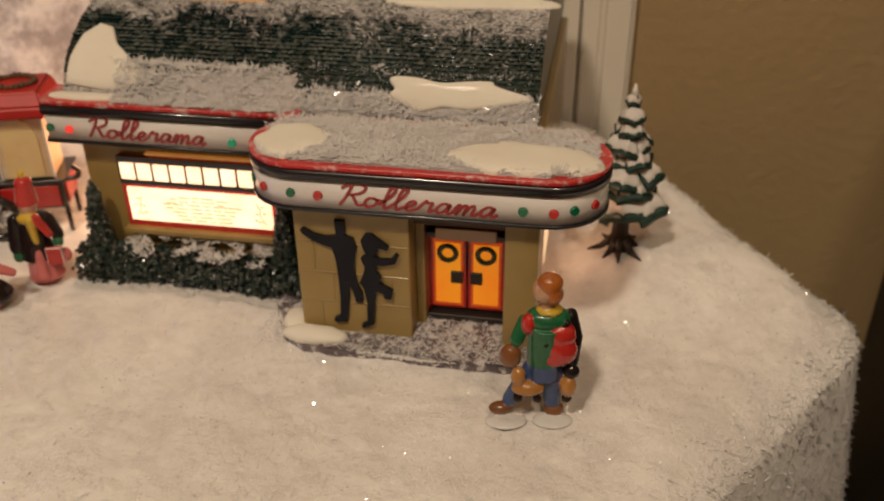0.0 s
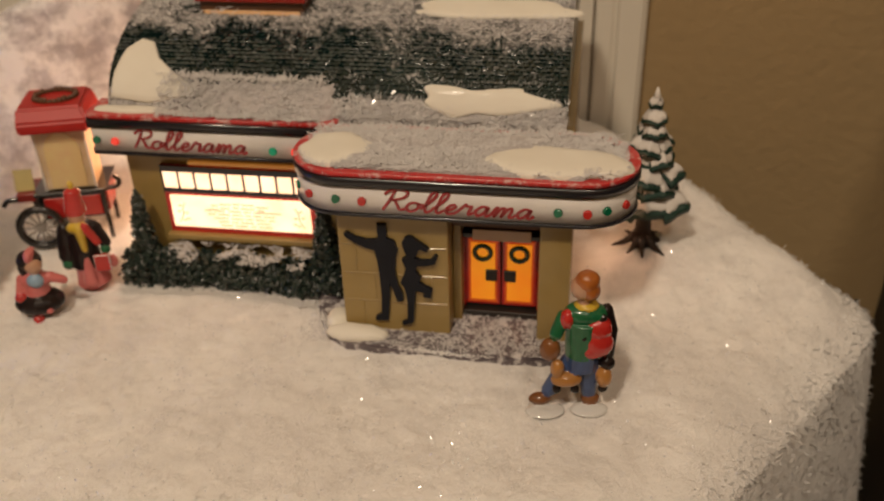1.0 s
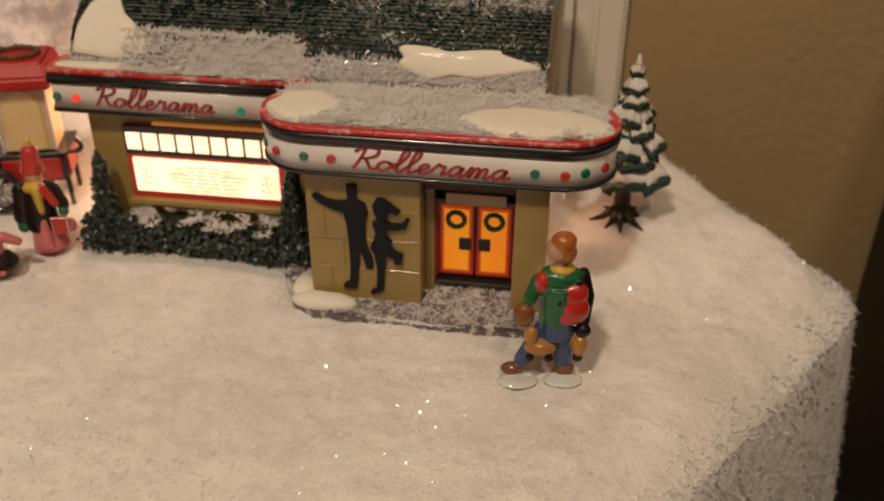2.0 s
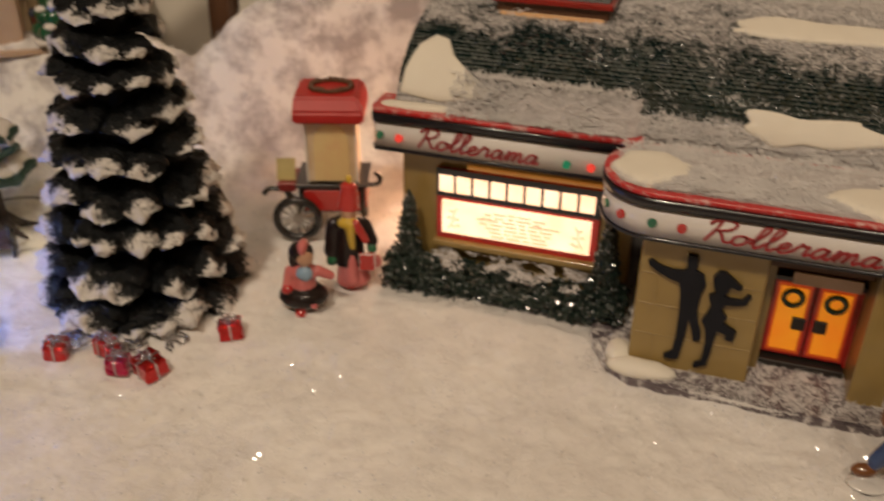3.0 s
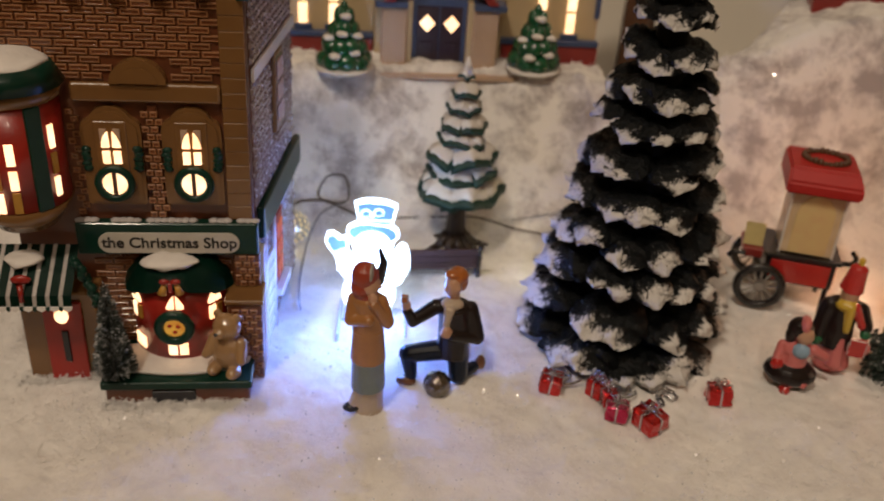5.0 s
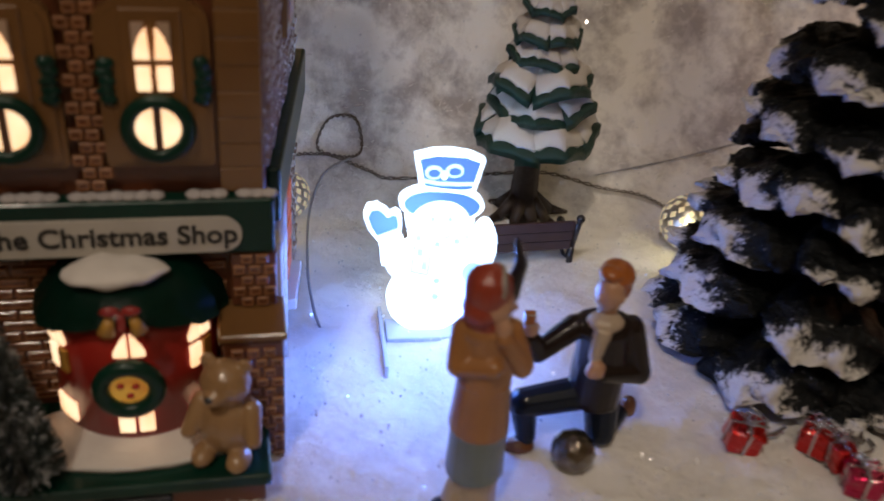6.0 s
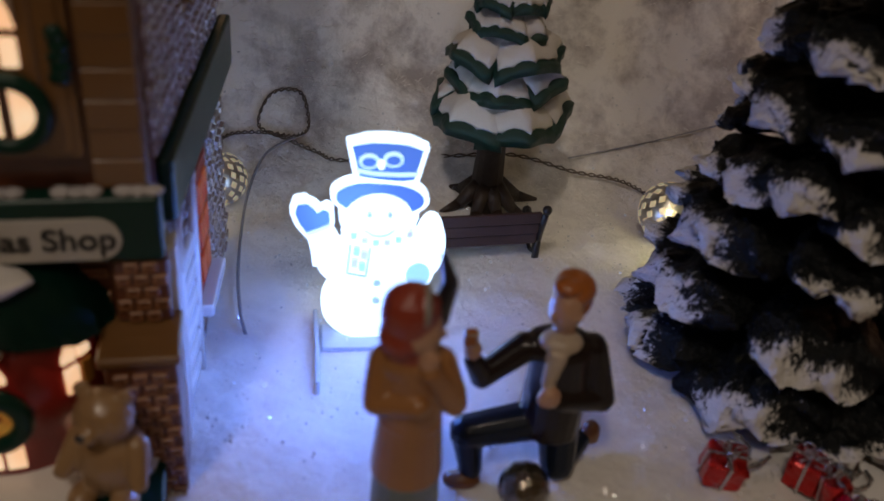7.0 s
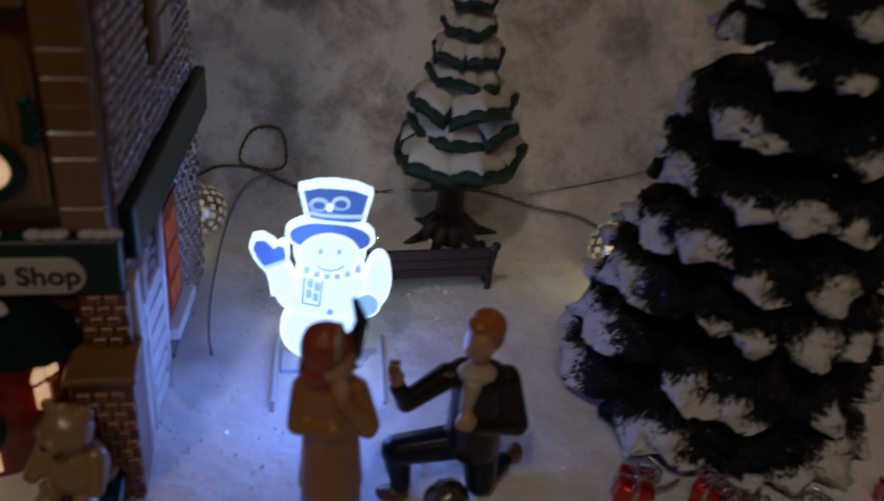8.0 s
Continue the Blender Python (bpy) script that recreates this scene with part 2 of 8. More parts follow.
SIDE_DIM = glow("dim_side_pane", (0.9, 0.42, 0.22), 0.10, (0.5, 0.2, 0.1), 160, (0.34, 0.30, 0.30))
SIDE_PANE = glow("lit_red_side_pane", (1.0, 0.26, 0.08), 0.55, (0.8, 0.08, 0.03), 160, (0.12, 0.02, 0.01))
GOLD = paint("gold_paint", (0.50, 0.28, 0.04), 0.35, (0.38, 0.18, 0.03), 200, 0.7)
PLATE = paint("aged_white_plate", (0.52, 0.49, 0.44), 0.35, (0.44, 0.41, 0.36), 90, 0.6, 0.08, 200, coat=0.2)
SIGN_INK = paint("sign_ink", (0.02, 0.018, 0.016), 0.4)
CREAM = paint("cream_school_wall", (0.52, 0.41, 0.25), 0.4, (0.44, 0.34, 0.20), 40, 0.7, 0.1, 200, coat=0.2)
PINK_STONE = paint("pinkish_stone", (0.50, 0.36, 0.26), 0.4, (0.42, 0.29, 0.20), 60, 0.7)
SCHOOL_RED = paint("school_red", (0.26, 0.022, 0.018), 0.35, (0.18, 0.015, 0.012), 80, 0.7, coat=0.3)
BLUE_TRIM = paint("slate_blue_trim", (0.055, 0.085, 0.19), 0.35, (0.035, 0.055, 0.13), 80, 0.7, coat=0.3)
PLUM = paint("dark_plum_door", (0.03, 0.014, 0.028), 0.3, coat=0.4)
FIR_GREEN = paint("fir_green", (0.008, 0.045, 0.030), 0.45, (0.005, 0.026, 0.02), 150, 0.7, 0.3, 400)
FIR_SNOW = paint("painted_bough_snow", (0.74, 0.71, 0.68), 0.6, (0.62, 0.58, 0.55), 90, 0.7, 0.35, 450)
BARK = paint("dark_bark", (0.035, 0.020, 0.013), 0.55, (0.018, 0.010, 0.008), 150, 0.8, 0.5, 350)


# ---- building helpers ----
WORLD = {}


def thing(name, m, label, category, group="", kind=""):
    ob = new(name)
    ob.empty_display_size = 0.01
    ob.matrix_world = m
    WORLD[ob] = m
    return tagged(ob, label, category, group, kind)


def link_mesh(name, bm, materials):
    me = bpy.data.meshes.new(name)
    bm.to_mesh(me)
    bm.free()
    for m in materials if isinstance(materials, (list, tuple)) else [materials]:
        me.materials.append(m)
    return new(name, me)


def part(name, bm, material, parent, label=""):
    """Links a bmesh, in the thing's own coordinates, as one mesh under a thing or a part."""
    ob = link_mesh(name, bm, material)
    ob.parent = parent
    return tagged(ob, label)


def solo(name, bm, material, label, category="", group="", kind="", m=Matrix()):
    ob = link_mesh(name, bm, material)
    ob.matrix_world = m
    return tagged(ob, label, category, group, kind)


def B():
    return bmesh.new()


def shade(bm, smooth=True):
    for f in bm.faces:
        f.smooth = smooth
    return bm


def box(bm, x0, x1, y0, y1, z0, z1, bevel=0.0, mi=0, m=Matrix()):
    made = bmesh.ops.create_cube(bm, size=1.0, matrix=m @ Matrix.Translation(((x0 + x1) / 2, (y0 + y1) / 2, (z0 + z1) / 2)) @ Matrix.Diagonal((x1 - x0, y1 - y0, z1 - z0, 1)))
    faces = {f for v in made["verts"] for f in v.link_faces}
    if bevel:
        edges = {e for v in made["verts"] for e in v.link_edges}
        out = bmesh.ops.bevel(bm, geom=list(edges), offset=bevel, segments=3, profile=0.5, affect="EDGES")
        faces = set(out["faces"]) | {f for f in faces if f.is_valid}
    for f in faces:
        f.material_index = mi
    return bm


def ball(bm, c, r, mi=0, m=Matrix(), u=14, v=9):
    r = r if isinstance(r, (tuple, list)) else (r, r, r)
    made = bmesh.ops.create_uvsphere(bm, u_segments=u, v_segments=v, radius=1.0, matrix=m @ Matrix.Translation(c) @ Matrix.Diagonal((*r, 1)))
    for f in {f for w in made["verts"] for f in w.link_faces}:
        f.material_index, f.smooth = mi, True
    return bm


def rod(bm, p, q, r0, r1=None, mi=0, seg=12, m=Matrix(), caps=True):
    p, q = Vector(p), Vector(q)
    d = q - p
    made = bmesh.ops.create_cone(bm, cap_ends=caps, segments=seg, radius1=r0, radius2=r0 if r1 is None else r1, depth=d.length,
                                 matrix=m @ Matrix.Translation((p + q) / 2) @ d.to_track_quat("Z", "Y").to_matrix().to_4x4())
    for f in {f for w in made["verts"] for f in w.link_faces}:
        f.material_index, f.smooth = mi, len(f.verts) == 4
    return bm


def slab(bm, outline, lo, hi, axis="z", mi=0, m=Matrix(), smooth=False):
    """A flat outline pushed out from lo to hi. axis: the outline lies in xy (z), or in xz (y)."""
    put = (lambda a, b, c: (a, b, c)) if axis == "z" else (lambda a, b, c: (a, c, b))
    a = [bm.verts.new(m @ Vector(put(x, y, lo))) for x, y in outline]
    b = [bm.verts.new(m @ Vector(put(x, y, hi))) for x, y in outline]
    fs = [bm.faces.new(a), bm.faces.new(b)]
    n = len(a)
    for i in range(n):
        f = bm.faces.new((a[i], a[(i + 1) % n], b[(i + 1) % n], b[i]))
        f.smooth = smooth
        fs.append(f)
    for f in fs:
        f.material_index = mi
    bmesh.ops.recalc_face_normals(bm, faces=fs)
    return bm


def oval(cx, cy, rx, ry, n=28, a0=0.0, a1=360.0):
    full = a1 - a0 >= 360
    k = n if full else n - 1
    return [(cx + rx * math.cos(radians(a0 + (a1 - a0) * i / k)), cy + ry * math.sin(radians(a0 + (a1 - a0) * i / k))) for i in range(n)]


def pill(x0, x1, y0, y1, n=14):
    """An outline with round ends, wider than deep."""
    r = (y1 - y0) / 2
    cy = (y0 + y1) / 2
    return oval(x1 - r, cy, r, r, n, -90, 90) + oval(x0 + r, cy, r, r, n, 90, 270)


def ring(bm, c, r, tube, axis="y", mi=0, m=Matrix(), n=24, k=8, squash=1.0):
    """A ring round c; its axis is y or z."""
    rows = []
    for i in range(n):
        a = 2 * math.pi * i / n
        row = []
        for j in range(k):
            b = 2 * math.pi * j / k
            rr = r + tube * math.cos(b)
            x, y, z = rr * math.cos(a), tube * math.sin(b), rr * math.sin(a) * squash
            row.append(bm.verts.new(m @ (Vector(c) + (Vector((x, y, z)) if axis == "y" else Vector((x, z, y))))))
        rows.append(row)
    fs = []
    for i in range(n):
        for j in range(k):
            f = bm.faces.new((rows[i][j], rows[(i + 1) % n][j], rows[(i + 1) % n][(j + 1) % k], rows[i][(j + 1) % k]))
            f.material_index, f.smooth = mi, True
            fs.append(f)
    bmesh.ops.recalc_face_normals(bm, faces=fs)
    return bm


def rough(bm, amount, scale, seed=0.0):
    """Uneven surface: pushes each point along a noise."""
    for v in bm.verts:
        v.co += noise.noise_vector(v.co * scale + Vector((seed, 0, 0))) * amount
    return bm


def tufts(name, spots, seed, material, parent=None, short=0.0008, long=0.0024, label="", category=""):
    """Many small curled slivers of snow fibre, each standing on its spot."""
    rnd = random.Random(seed)
    vs, fs, ns = [], [], []
    for p, up in spots:
        L = rnd.uniform(short, long)
        d = (up * rnd.uniform(0.15, 0.9) + Vector((rnd.gauss(0, 0.75), rnd.gauss(0, 0.75), rnd.gauss(0, 0.3)))).normalized() * L
        w = d.cross(Vector((rnd.gauss(0, 1), rnd.gauss(0, 1), 0.3))).normalized() * L * rnd.uniform(0.18, 0.34)
        q = p - up * 0.0003
        u = d.cross(w).normalized() * w.length
        j = len(vs)
        vs += [tuple(q + w), tuple(q - w * 0.5 + u), tuple(q - w * 0.5 - u), tuple(q + d + w * 0.5)]
        fs += [(j, j + 1, j + 3), (j + 1, j + 2, j + 3), (j + 2, j, j + 3)]
        lie = (up * 1.3 + d / L * 0.6).normalized()
        ns += [tuple(lie)] * 4
    me = bpy.data.meshes.new(name)
    me.from_pydata(vs, [], fs)
    me.polygons.foreach_set("use_smooth", [True] * len(fs))
    me.normals_split_custom_set_from_vertices(ns)
    me.materials.append(material)
    ob = new(name, me)
    if parent:
        ob.parent = parent
    return tagged(ob, label, category, kind="stuff")


def wisps(name, spots, seed, material, parent=None, short=0.0014, long=0.0040, thick=0.00013, label="", category=""):
    """Many thin curled strands of snow fibre lying loosely on their spots."""
    rnd = random.Random(seed)
    vs, fs, ns = [], [], []
    for p, up in spots:
        L, a = rnd.uniform(short, long), rnd.uniform(0, 6.283)
        side = up.cross(Vector((math.cos(a), math.sin(a), 0.2))).normalized()
        d = (side + up * rnd.uniform(0.05, 0.75)).normalized()
        e = (side.cross(up) * rnd.uniform(-0.9, 0.9) + d + up * rnd.uniform(-0.5, 0.3)).normalized()
        w = d.cross(up).normalized() * thick * rnd.uniform(0.7, 1.5)
        u = up * w.length * 1.4
        q0, q1 = p - up * 0.0002, p + d * L * 0.5
        q2 = q1 + e * L * 0.5
        j = len(vs)
        vs += [tuple(q0 + w), tuple(q0 - w), tuple(q0 + u), tuple(q1 + w), tuple(q1 - w), tuple(q1 + u), tuple(q2)]
        fs += [(j, j + 3, j + 5, j + 2), (j + 1, j + 2, j + 5, j + 4), (j + 3, j + 6, j + 5), (j + 4, j + 5, j + 6)]
        ns += [tuple((up * 1.2 + w.normalized() * k).normalized()) for k in (0.6, -0.6, 0.0, 0.6, -0.6, 0.0, 0.0)]
    me = bpy.data.meshes.new(name)
    me.from_pydata(vs, [], fs)
    me.polygons.foreach_set("use_smooth", [True] * len(fs))
    me.normals_split_custom_set_from_vertices(ns)
    me.materials.append(material)
    ob = new(name, me)
    if parent:
        ob.parent = parent
    return tagged(ob, label, category, kind="stuff")


def tube(bm, pts, r, seg=6):
    prev = None
    for i, p in enumerate(pts):
        d = (Vector(pts[min(i + 1, len(pts) - 1)]) - Vector(pts[max(i - 1, 0)])).normalized()
        a = d.cross(Vector((0, 0, 1))).normalized() if abs(d.z) < 0.95 else Vector((1, 0, 0))
        b = d.cross(a)
        cur = [bm.verts.new(Vector(p) + (a * math.cos(6.283 * j / seg) + b * math.sin(6.283 * j / seg)) * r) for j in range(seg)]
        if prev:
            for j in range(seg):
                bm.faces.new((prev[j], prev[(j + 1) % seg], cur[(j + 1) % seg], cur[j])).smooth = True
        prev = cur
    return bm


def bezier(knots, steps=14):
    out = []
    n = len(knots)
    for i in range(n - 1):
        p0, p1, p2, p3 = (Vector(knots[max(0, min(n - 1, j))]) for j in (i - 1, i, i + 1, i + 2))
        for s in range(steps):
            t = s / steps
            out.append(0.5 * ((2 * p1) + (p2 - p0) * t + (2 * p0 - 5 * p1 + 4 * p2 - p3) * t * t + (3 * p1 - p0 - 3 * p2 + p3) * t ** 3))
    out.append(Vector(knots[-1]))
    return out


# strokes of a round brush script, letter by letter: knots in units of the capital's height, and the advance
SCRIPT = {
    "R": (0.70, ((0.24, 0.96), (0.20, 0.50), (0.10, 0.0)), ((-0.02, 0.78), (0.14, 0.97), (0.42, 1.02), (0.62, 0.90), (0.58, 0.66), (0.36, 0.53), (0.18, 0.52)), ((0.32, 0.53), (0.44, 0.30), (0.58, 0.06), (0.76, 0.10))),
    "o": (0.46, ((0.30, 0.43), (0.12, 0.40), (0.05, 0.18), (0.18, 0.0), (0.36, 0.12), (0.36, 0.34), (0.26, 0.43), (0.40, 0.36), (0.52, 0.36))),
    "l": (0.33, ((0.0, 0.15), (0.20, 0.50), (0.30, 0.85), (0.22, 1.0), (0.13, 0.80), (0.12, 0.20), (0.20, 0.0), (0.34, 0.13))),
    "e": (0.41, ((0.0, 0.12), (0.22, 0.22), (0.30, 0.36), (0.20, 0.45), (0.08, 0.28), (0.12, 0.05), (0.25, 0.0), (0.42, 0.14))),
    "r": (0.44, ((0.0, 0.12), (0.12, 0.44), (0.16, 0.50), (0.20, 0.41), (0.33, 0.42), (0.32, 0.20), (0.34, 0.02), (0.46, 0.13))),
    "a": (0.52, ((0.36, 0.38), (0.20, 0.45), (0.06, 0.22), (0.14, 0.0), (0.28, 0.10), (0.38, 0.42), (0.36, 0.10), (0.43, 0.0), (0.54, 0.13))),
    "m": (0.67, ((0.0, 0.12), (0.08, 0.44), (0.12, 0.38), (0.10, 0.0), (0.20, 0.36), (0.28, 0.45), (0.32, 0.30), (0.30, 0.0), (0.40, 0.36), (0.48, 0.45), (0.53, 0.30), (0.52, 0.06), (0.59, 0.0), (0.69, 0.13))),
}


def script_word(name, text, width, height, m, material, parent, stroke=0.00062):
    """Painted script letters, raised a little, written along x on an upright face."""
    total = sum(SCRIPT[c][0] for c in text)
    k, at, bm = width / total, -total / 2, B()
    for c in text:
        for knots in SCRIPT[c][1:]:
            line = bezier([(x, z, 0.0) for x, z in knots], 7)
            pts = [Vector(((at + p.x + 0.26 * (p.y - 0.4)) * k, 0.0, (p.y - 0.42) * height)) for p in line]
            sides = []
            for i, p in enumerate(pts):
                d = (pts[min(i + 1, len(pts) - 1)] - pts[max(i - 1, 0)]).normalized()
                n = Vector((-d.z, 0, d.x)) * stroke * (0.75 + 0.45 * abs(d.z))
                sides.append([bm.verts.new(p + n * a + Vector((0, b, 0))) for a, b in ((-1.0, 0.0), (-0.7, -0.00045), (0.7, -0.00045), (1.0, 0.0))])
            for p, q in zip(sides, sides[1:]):
                for j in range(3):
                    bm.faces.new((p[j], q[j], q[j + 1], p[j + 1]))
            bm.faces.new(sides[0]), bm.faces.new(sides[-1])
        at += SCRIPT[c][0]
    bmesh.ops.recalc_face_normals(bm, faces=bm.faces[:])
    bm.transform(m)
    return part(name, bm, material, parent)


def lettering(name, text, size, m, material, parent, depth=0.0004, shear=0.0, align="CENTER", width=1.0, bold=-0.004):
    """Raised letters in the built-in font, as a mesh."""
    cu = bpy.data.curves.new(name, "FONT")
    cu.body, cu.size, cu.extrude, cu.shear, cu.align_x, cu.align_y, cu.space_character, cu.offset = text, size, depth, shear, align, "CENTER", width, size * bold
    tmp = new(name, cu)
    me = bpy.data.meshes.new_from_object(tmp.evaluated_get(bpy.context.evaluated_depsgraph_get()))
    bpy.data.objects.remove(tmp)
    me.transform(m)
    me.materials.clear()
    me.materials.append(material)
    ob = new(name, me)
    ob.parent = parent
    return ob


def figure(name, m, label, mats, shapes, voxel=0.00042, category="figurine", group="village figurines"):
    """A glazed figurine in one piece: rounded forms fused into one skin, each area in the paint of the form under it."""
    bm = B()
    for kind, mi, *a in shapes:
        if kind == "ball":
            ball(bm, a[0], a[1], mi, u=16, v=10)
        elif kind == "limb":
            rod(bm, a[0], a[1], a[2], a[3], mi, seg=12)
            ball(bm, a[0], a[2], mi, u=10, v=7)
            ball(bm, a[1], a[3], mi, u=10, v=7)
        elif kind == "cone":
            rod(bm, a[0], a[1], a[2], a[3], mi, seg=18)
        elif kind == "box":
            box(bm, *a[0], 0.0004, mi)
    rough(bm, 0.0003, 400)
    paint_of = [f.material_index for f in bm.faces]
    tree = BVHTree.FromBMesh(bm)
    core = new(name, bpy.data.meshes.new(name))
    bm.to_mesh(core.data)
    bm.free()
    fuse = core.modifiers.new("fuse", "REMESH")
    fuse.mode, fuse.voxel_size = "VOXEL", voxel
    skin = bpy.data.meshes.new_from_object(core.evaluated_get(bpy.context.evaluated_depsgraph_get()))
    bpy.data.objects.remove(core)
    bm = B()
    bm.from_mesh(skin)
    bpy.data.meshes.remove(skin)
    bmesh.ops.smooth_vert(bm, verts=bm.verts[:], factor=0.5, use_axis_x=True, use_axis_y=True, use_axis_z=True)
    for f in bm.faces:
        f.material_index, f.smooth = paint_of[tree.find_nearest(f.calc_center_median())[2]], True
    return solo(name, bm, mats, label, category, group, m=m)


def mm(*shapes):
    """Forms written in millimetres, turned into metres."""
    def scaled(v):
        return tuple(scaled(w) for w in v) if isinstance(v, tuple) else v / 1000
    return [(kind, mi, *(scaled(v) for v in a)) for kind, mi, *a in shapes]


# ---- ground: one sheet of snow batting ----
def smooth(a, b, v):
    v = min(1.0, max(0.0, (v - a) / (b - a)))
    return v * v * (3 - 2 * v)


BANK_D, BANK_Z = (0.30, 0.345, 0.365, 0.385, 0.40, 0.46, 0.60), (0.083, 0.080, 0.069, 0.084, 0.094, 0.118, 0.150)


def hem(x, y):
    """How far a place lies beyond the hem of the blanket."""
    e1, e2 = 0.85 * x + 0.52 * y - 0.747, 0.828 * x - 0.56 * y - 0.224
    k = 0.02
    h = max(0.0, k - abs(e1 - e2)) / k
    return max(e1, e2) + h * h * k / 4


def snow_height(x, y, fine=True):
    c = -0.588 * x + 0.809 * y
    d = 0.809 * x + 0.588 * y
    ridge = float(np.interp(d, BANK_D, BANK_Z))
    z = 0.020 * smooth(0.345, 0.392, c) + (ridge - 0.020) * smooth(0.376, 0.409, c)
    edge = 0.392 + 0.98 * (c - 0.391)
    z *= 1 - 0.78 * smooth(0.408, 0.45, c) * smooth(edge + 0.004, edge - 0.022, d) * smooth(0.338, 0.350, d)
    z -= 0.022 * smooth(0.05, 0.02, abs(d - 0.243)) * smooth(0.380, 0.396, c) * smooth(0.418, 0.404, c)
    e = hem(x, y)
    s = max(0.0, e + 0.026)
    z -= min(0.35, 14 * s * s if s < 0.032 else 0.0143 + 9 * (s - 0.032))
    z += 0.0145 * smooth(0.44, 0.49, x) * smooth(0.44, 0.50, y) * smooth(0.0, -0.03, e)
    if fine:
        p = Vector((x, y, 0))
        slope = smooth(0.36, 0.39, c)
        z += 0.0034 * noise.noise(p * 14) + (0.0014 + 0.0034 * slope) * noise.noise(p * 45 + Vector((3, 1, 0))) + (0.0011 + 0.0012 * slope) * noise.noise(p * 130) + 0.0008 * noise.noise(p * 300)
    return z


def build_snow():
    xs, ys, step = (-0.30, 0.70), (0.10, 0.678), 0.0025
    nx, ny = int((xs[1] - xs[0]) / step) + 1, int((ys[1] - ys[0]) / step) + 1
    verts = [(xs[0] + i * step, ys[0] + j * step, snow_height(xs[0] + i * step, ys[0] + j * step)) for j in range(ny) for i in range(nx)]
    faces = [(j * nx + i, j * nx + i + 1, (j + 1) * nx + i + 1, (j + 1) * nx + i) for j in range(ny - 1) for i in range(nx - 1)]
    me = bpy.data.meshes.new("snow_ground")
    me.from_pydata(verts, [], faces)
    me.polygons.foreach_set("use_smooth", [True] * len(faces))
    # thin: mottling grows up the bank, putting its shade into the snow colour
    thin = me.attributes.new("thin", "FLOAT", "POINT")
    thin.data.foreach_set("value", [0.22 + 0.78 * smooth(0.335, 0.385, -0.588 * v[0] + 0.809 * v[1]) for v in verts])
    me.materials.append(SNOW)
    return tagged(new("snow_ground", me), "fluffy white polyester snow blanket rising to a bank, draped over the table edge", "snow", kind="structure")


build_snow()


# ---- the room ----
def build_room():
    def wall(name, a, label, material=TAN_WALL):
        solo(name, box(B(), *a), material, label, "wall" if "wall" in name else name, kind="structure")
    wall("wall_north", (-1.0, 1.4, 0.70, 0.80, -0.75, 1.7), "tan textured painted wall behind the village")
    wall("wall_south", (-1.0, 1.4, -1.3, -1.2, -0.75, 1.7), "plain tan wall of the room")
    wall("wall_west", (-1.1, -1.0, -1.3, 0.80, -0.75, 1.7), "plain tan wall of the room")
    wall("wall_east", (1.4, 1.5, -1.3, 0.80, -0.75, 1.7), "plain tan wall of the room")
    wall("floor", (-1.0, 1.4, -1.2, 0.70, -0.80, -0.75), "brown carpeted floor of the room", FLOOR_WOOD)
    wall("ceiling", (-1.0, 1.4, -1.2, 0.70, 1.7, 1.75), "pale painted ceiling of the room", CEILING)
    d = thing("door_1", pose(0.2, 0.70, -0.75), "white painted panel door with moulded casing behind the snow", "door", kind="structure")
    part("panel", box(B(), -0.197, 0.2455, -0.010, -0.001, 0, 1.95, 0.0008), WHITE_TRIM, d)
    for x0, x1 in ((0.2468, 0.2808), (-0.285, -0.219)):
        bm = B()
        box(bm, x0, x1, -0.0085, -0.001, 0, 1.95, 0.0008)
        box(bm, x0 + 0.0010, x0 + 0.0120, -0.0102, -0.0080, 0, 1.95, 0.0010)
        box(bm, x0 + 0.0150, x1 - 0.0020, -0.0118, -0.0080, 0, 1.95, 0.0018)
        part("casing", bm, WHITE_TRIM, d)
    part("rail_moulding", box(B(), -0.10, 0.20, -0.017, -0.011, 0.845, 0.853, 0.002), WHITE_TRIM, d)
    # Brown strip marks the dark gap between door and casing.
    part("edge_strip", box(B(), -0.217, -0.199, -0.022, -0.001, 0, 1.95, 0.002), BROWN_WOOD, d, "dark brown strip in the gap between door and casing")
    t = thing("table", pose(0.12, 0.32, -0.75), "dark wooden table under the snow blanket", "table")
    part("tabletop", box(B(), -0.42, 0.30, -0.22, 0.33, 0.55, 0.58, 0.004), DARK_WOOD, t)
    for x in (-0.38, 0.22):
        for y in (-0.18, 0.29):
            part("leg", box(B(), x, x + 0.04, y, y + 0.03, 0, 0.549, 0.003), DARK_WOOD, t)
    # What stands here is unknown; a plain dark box fills the place.
    c = thing("cabinet", pose(0.80, 0.50, -0.75), "plain tall dark box standing against the tan wall", "cabinet")
    part("body", box(B(), -0.13, 0.25, -0.4, 0.19, 0, 0.86, 0.004), DARK_WOOD, c)
    part("top", box(B(), -0.133, 0.26, -0.41, 0.193, 0.861, 0.88, 0.004), DARK_WOOD, c)


build_room()


# ---- the roller rink house ----
ICO = bmesh.new()
bmesh.ops.create_icosphere(ICO, subdivisions=1, radius=1.0)
ICO_V, ICO_F = [v.co.copy() for v in ICO.verts], [tuple(v.index for v in f.verts) for f in ICO.faces]
ICO.free()


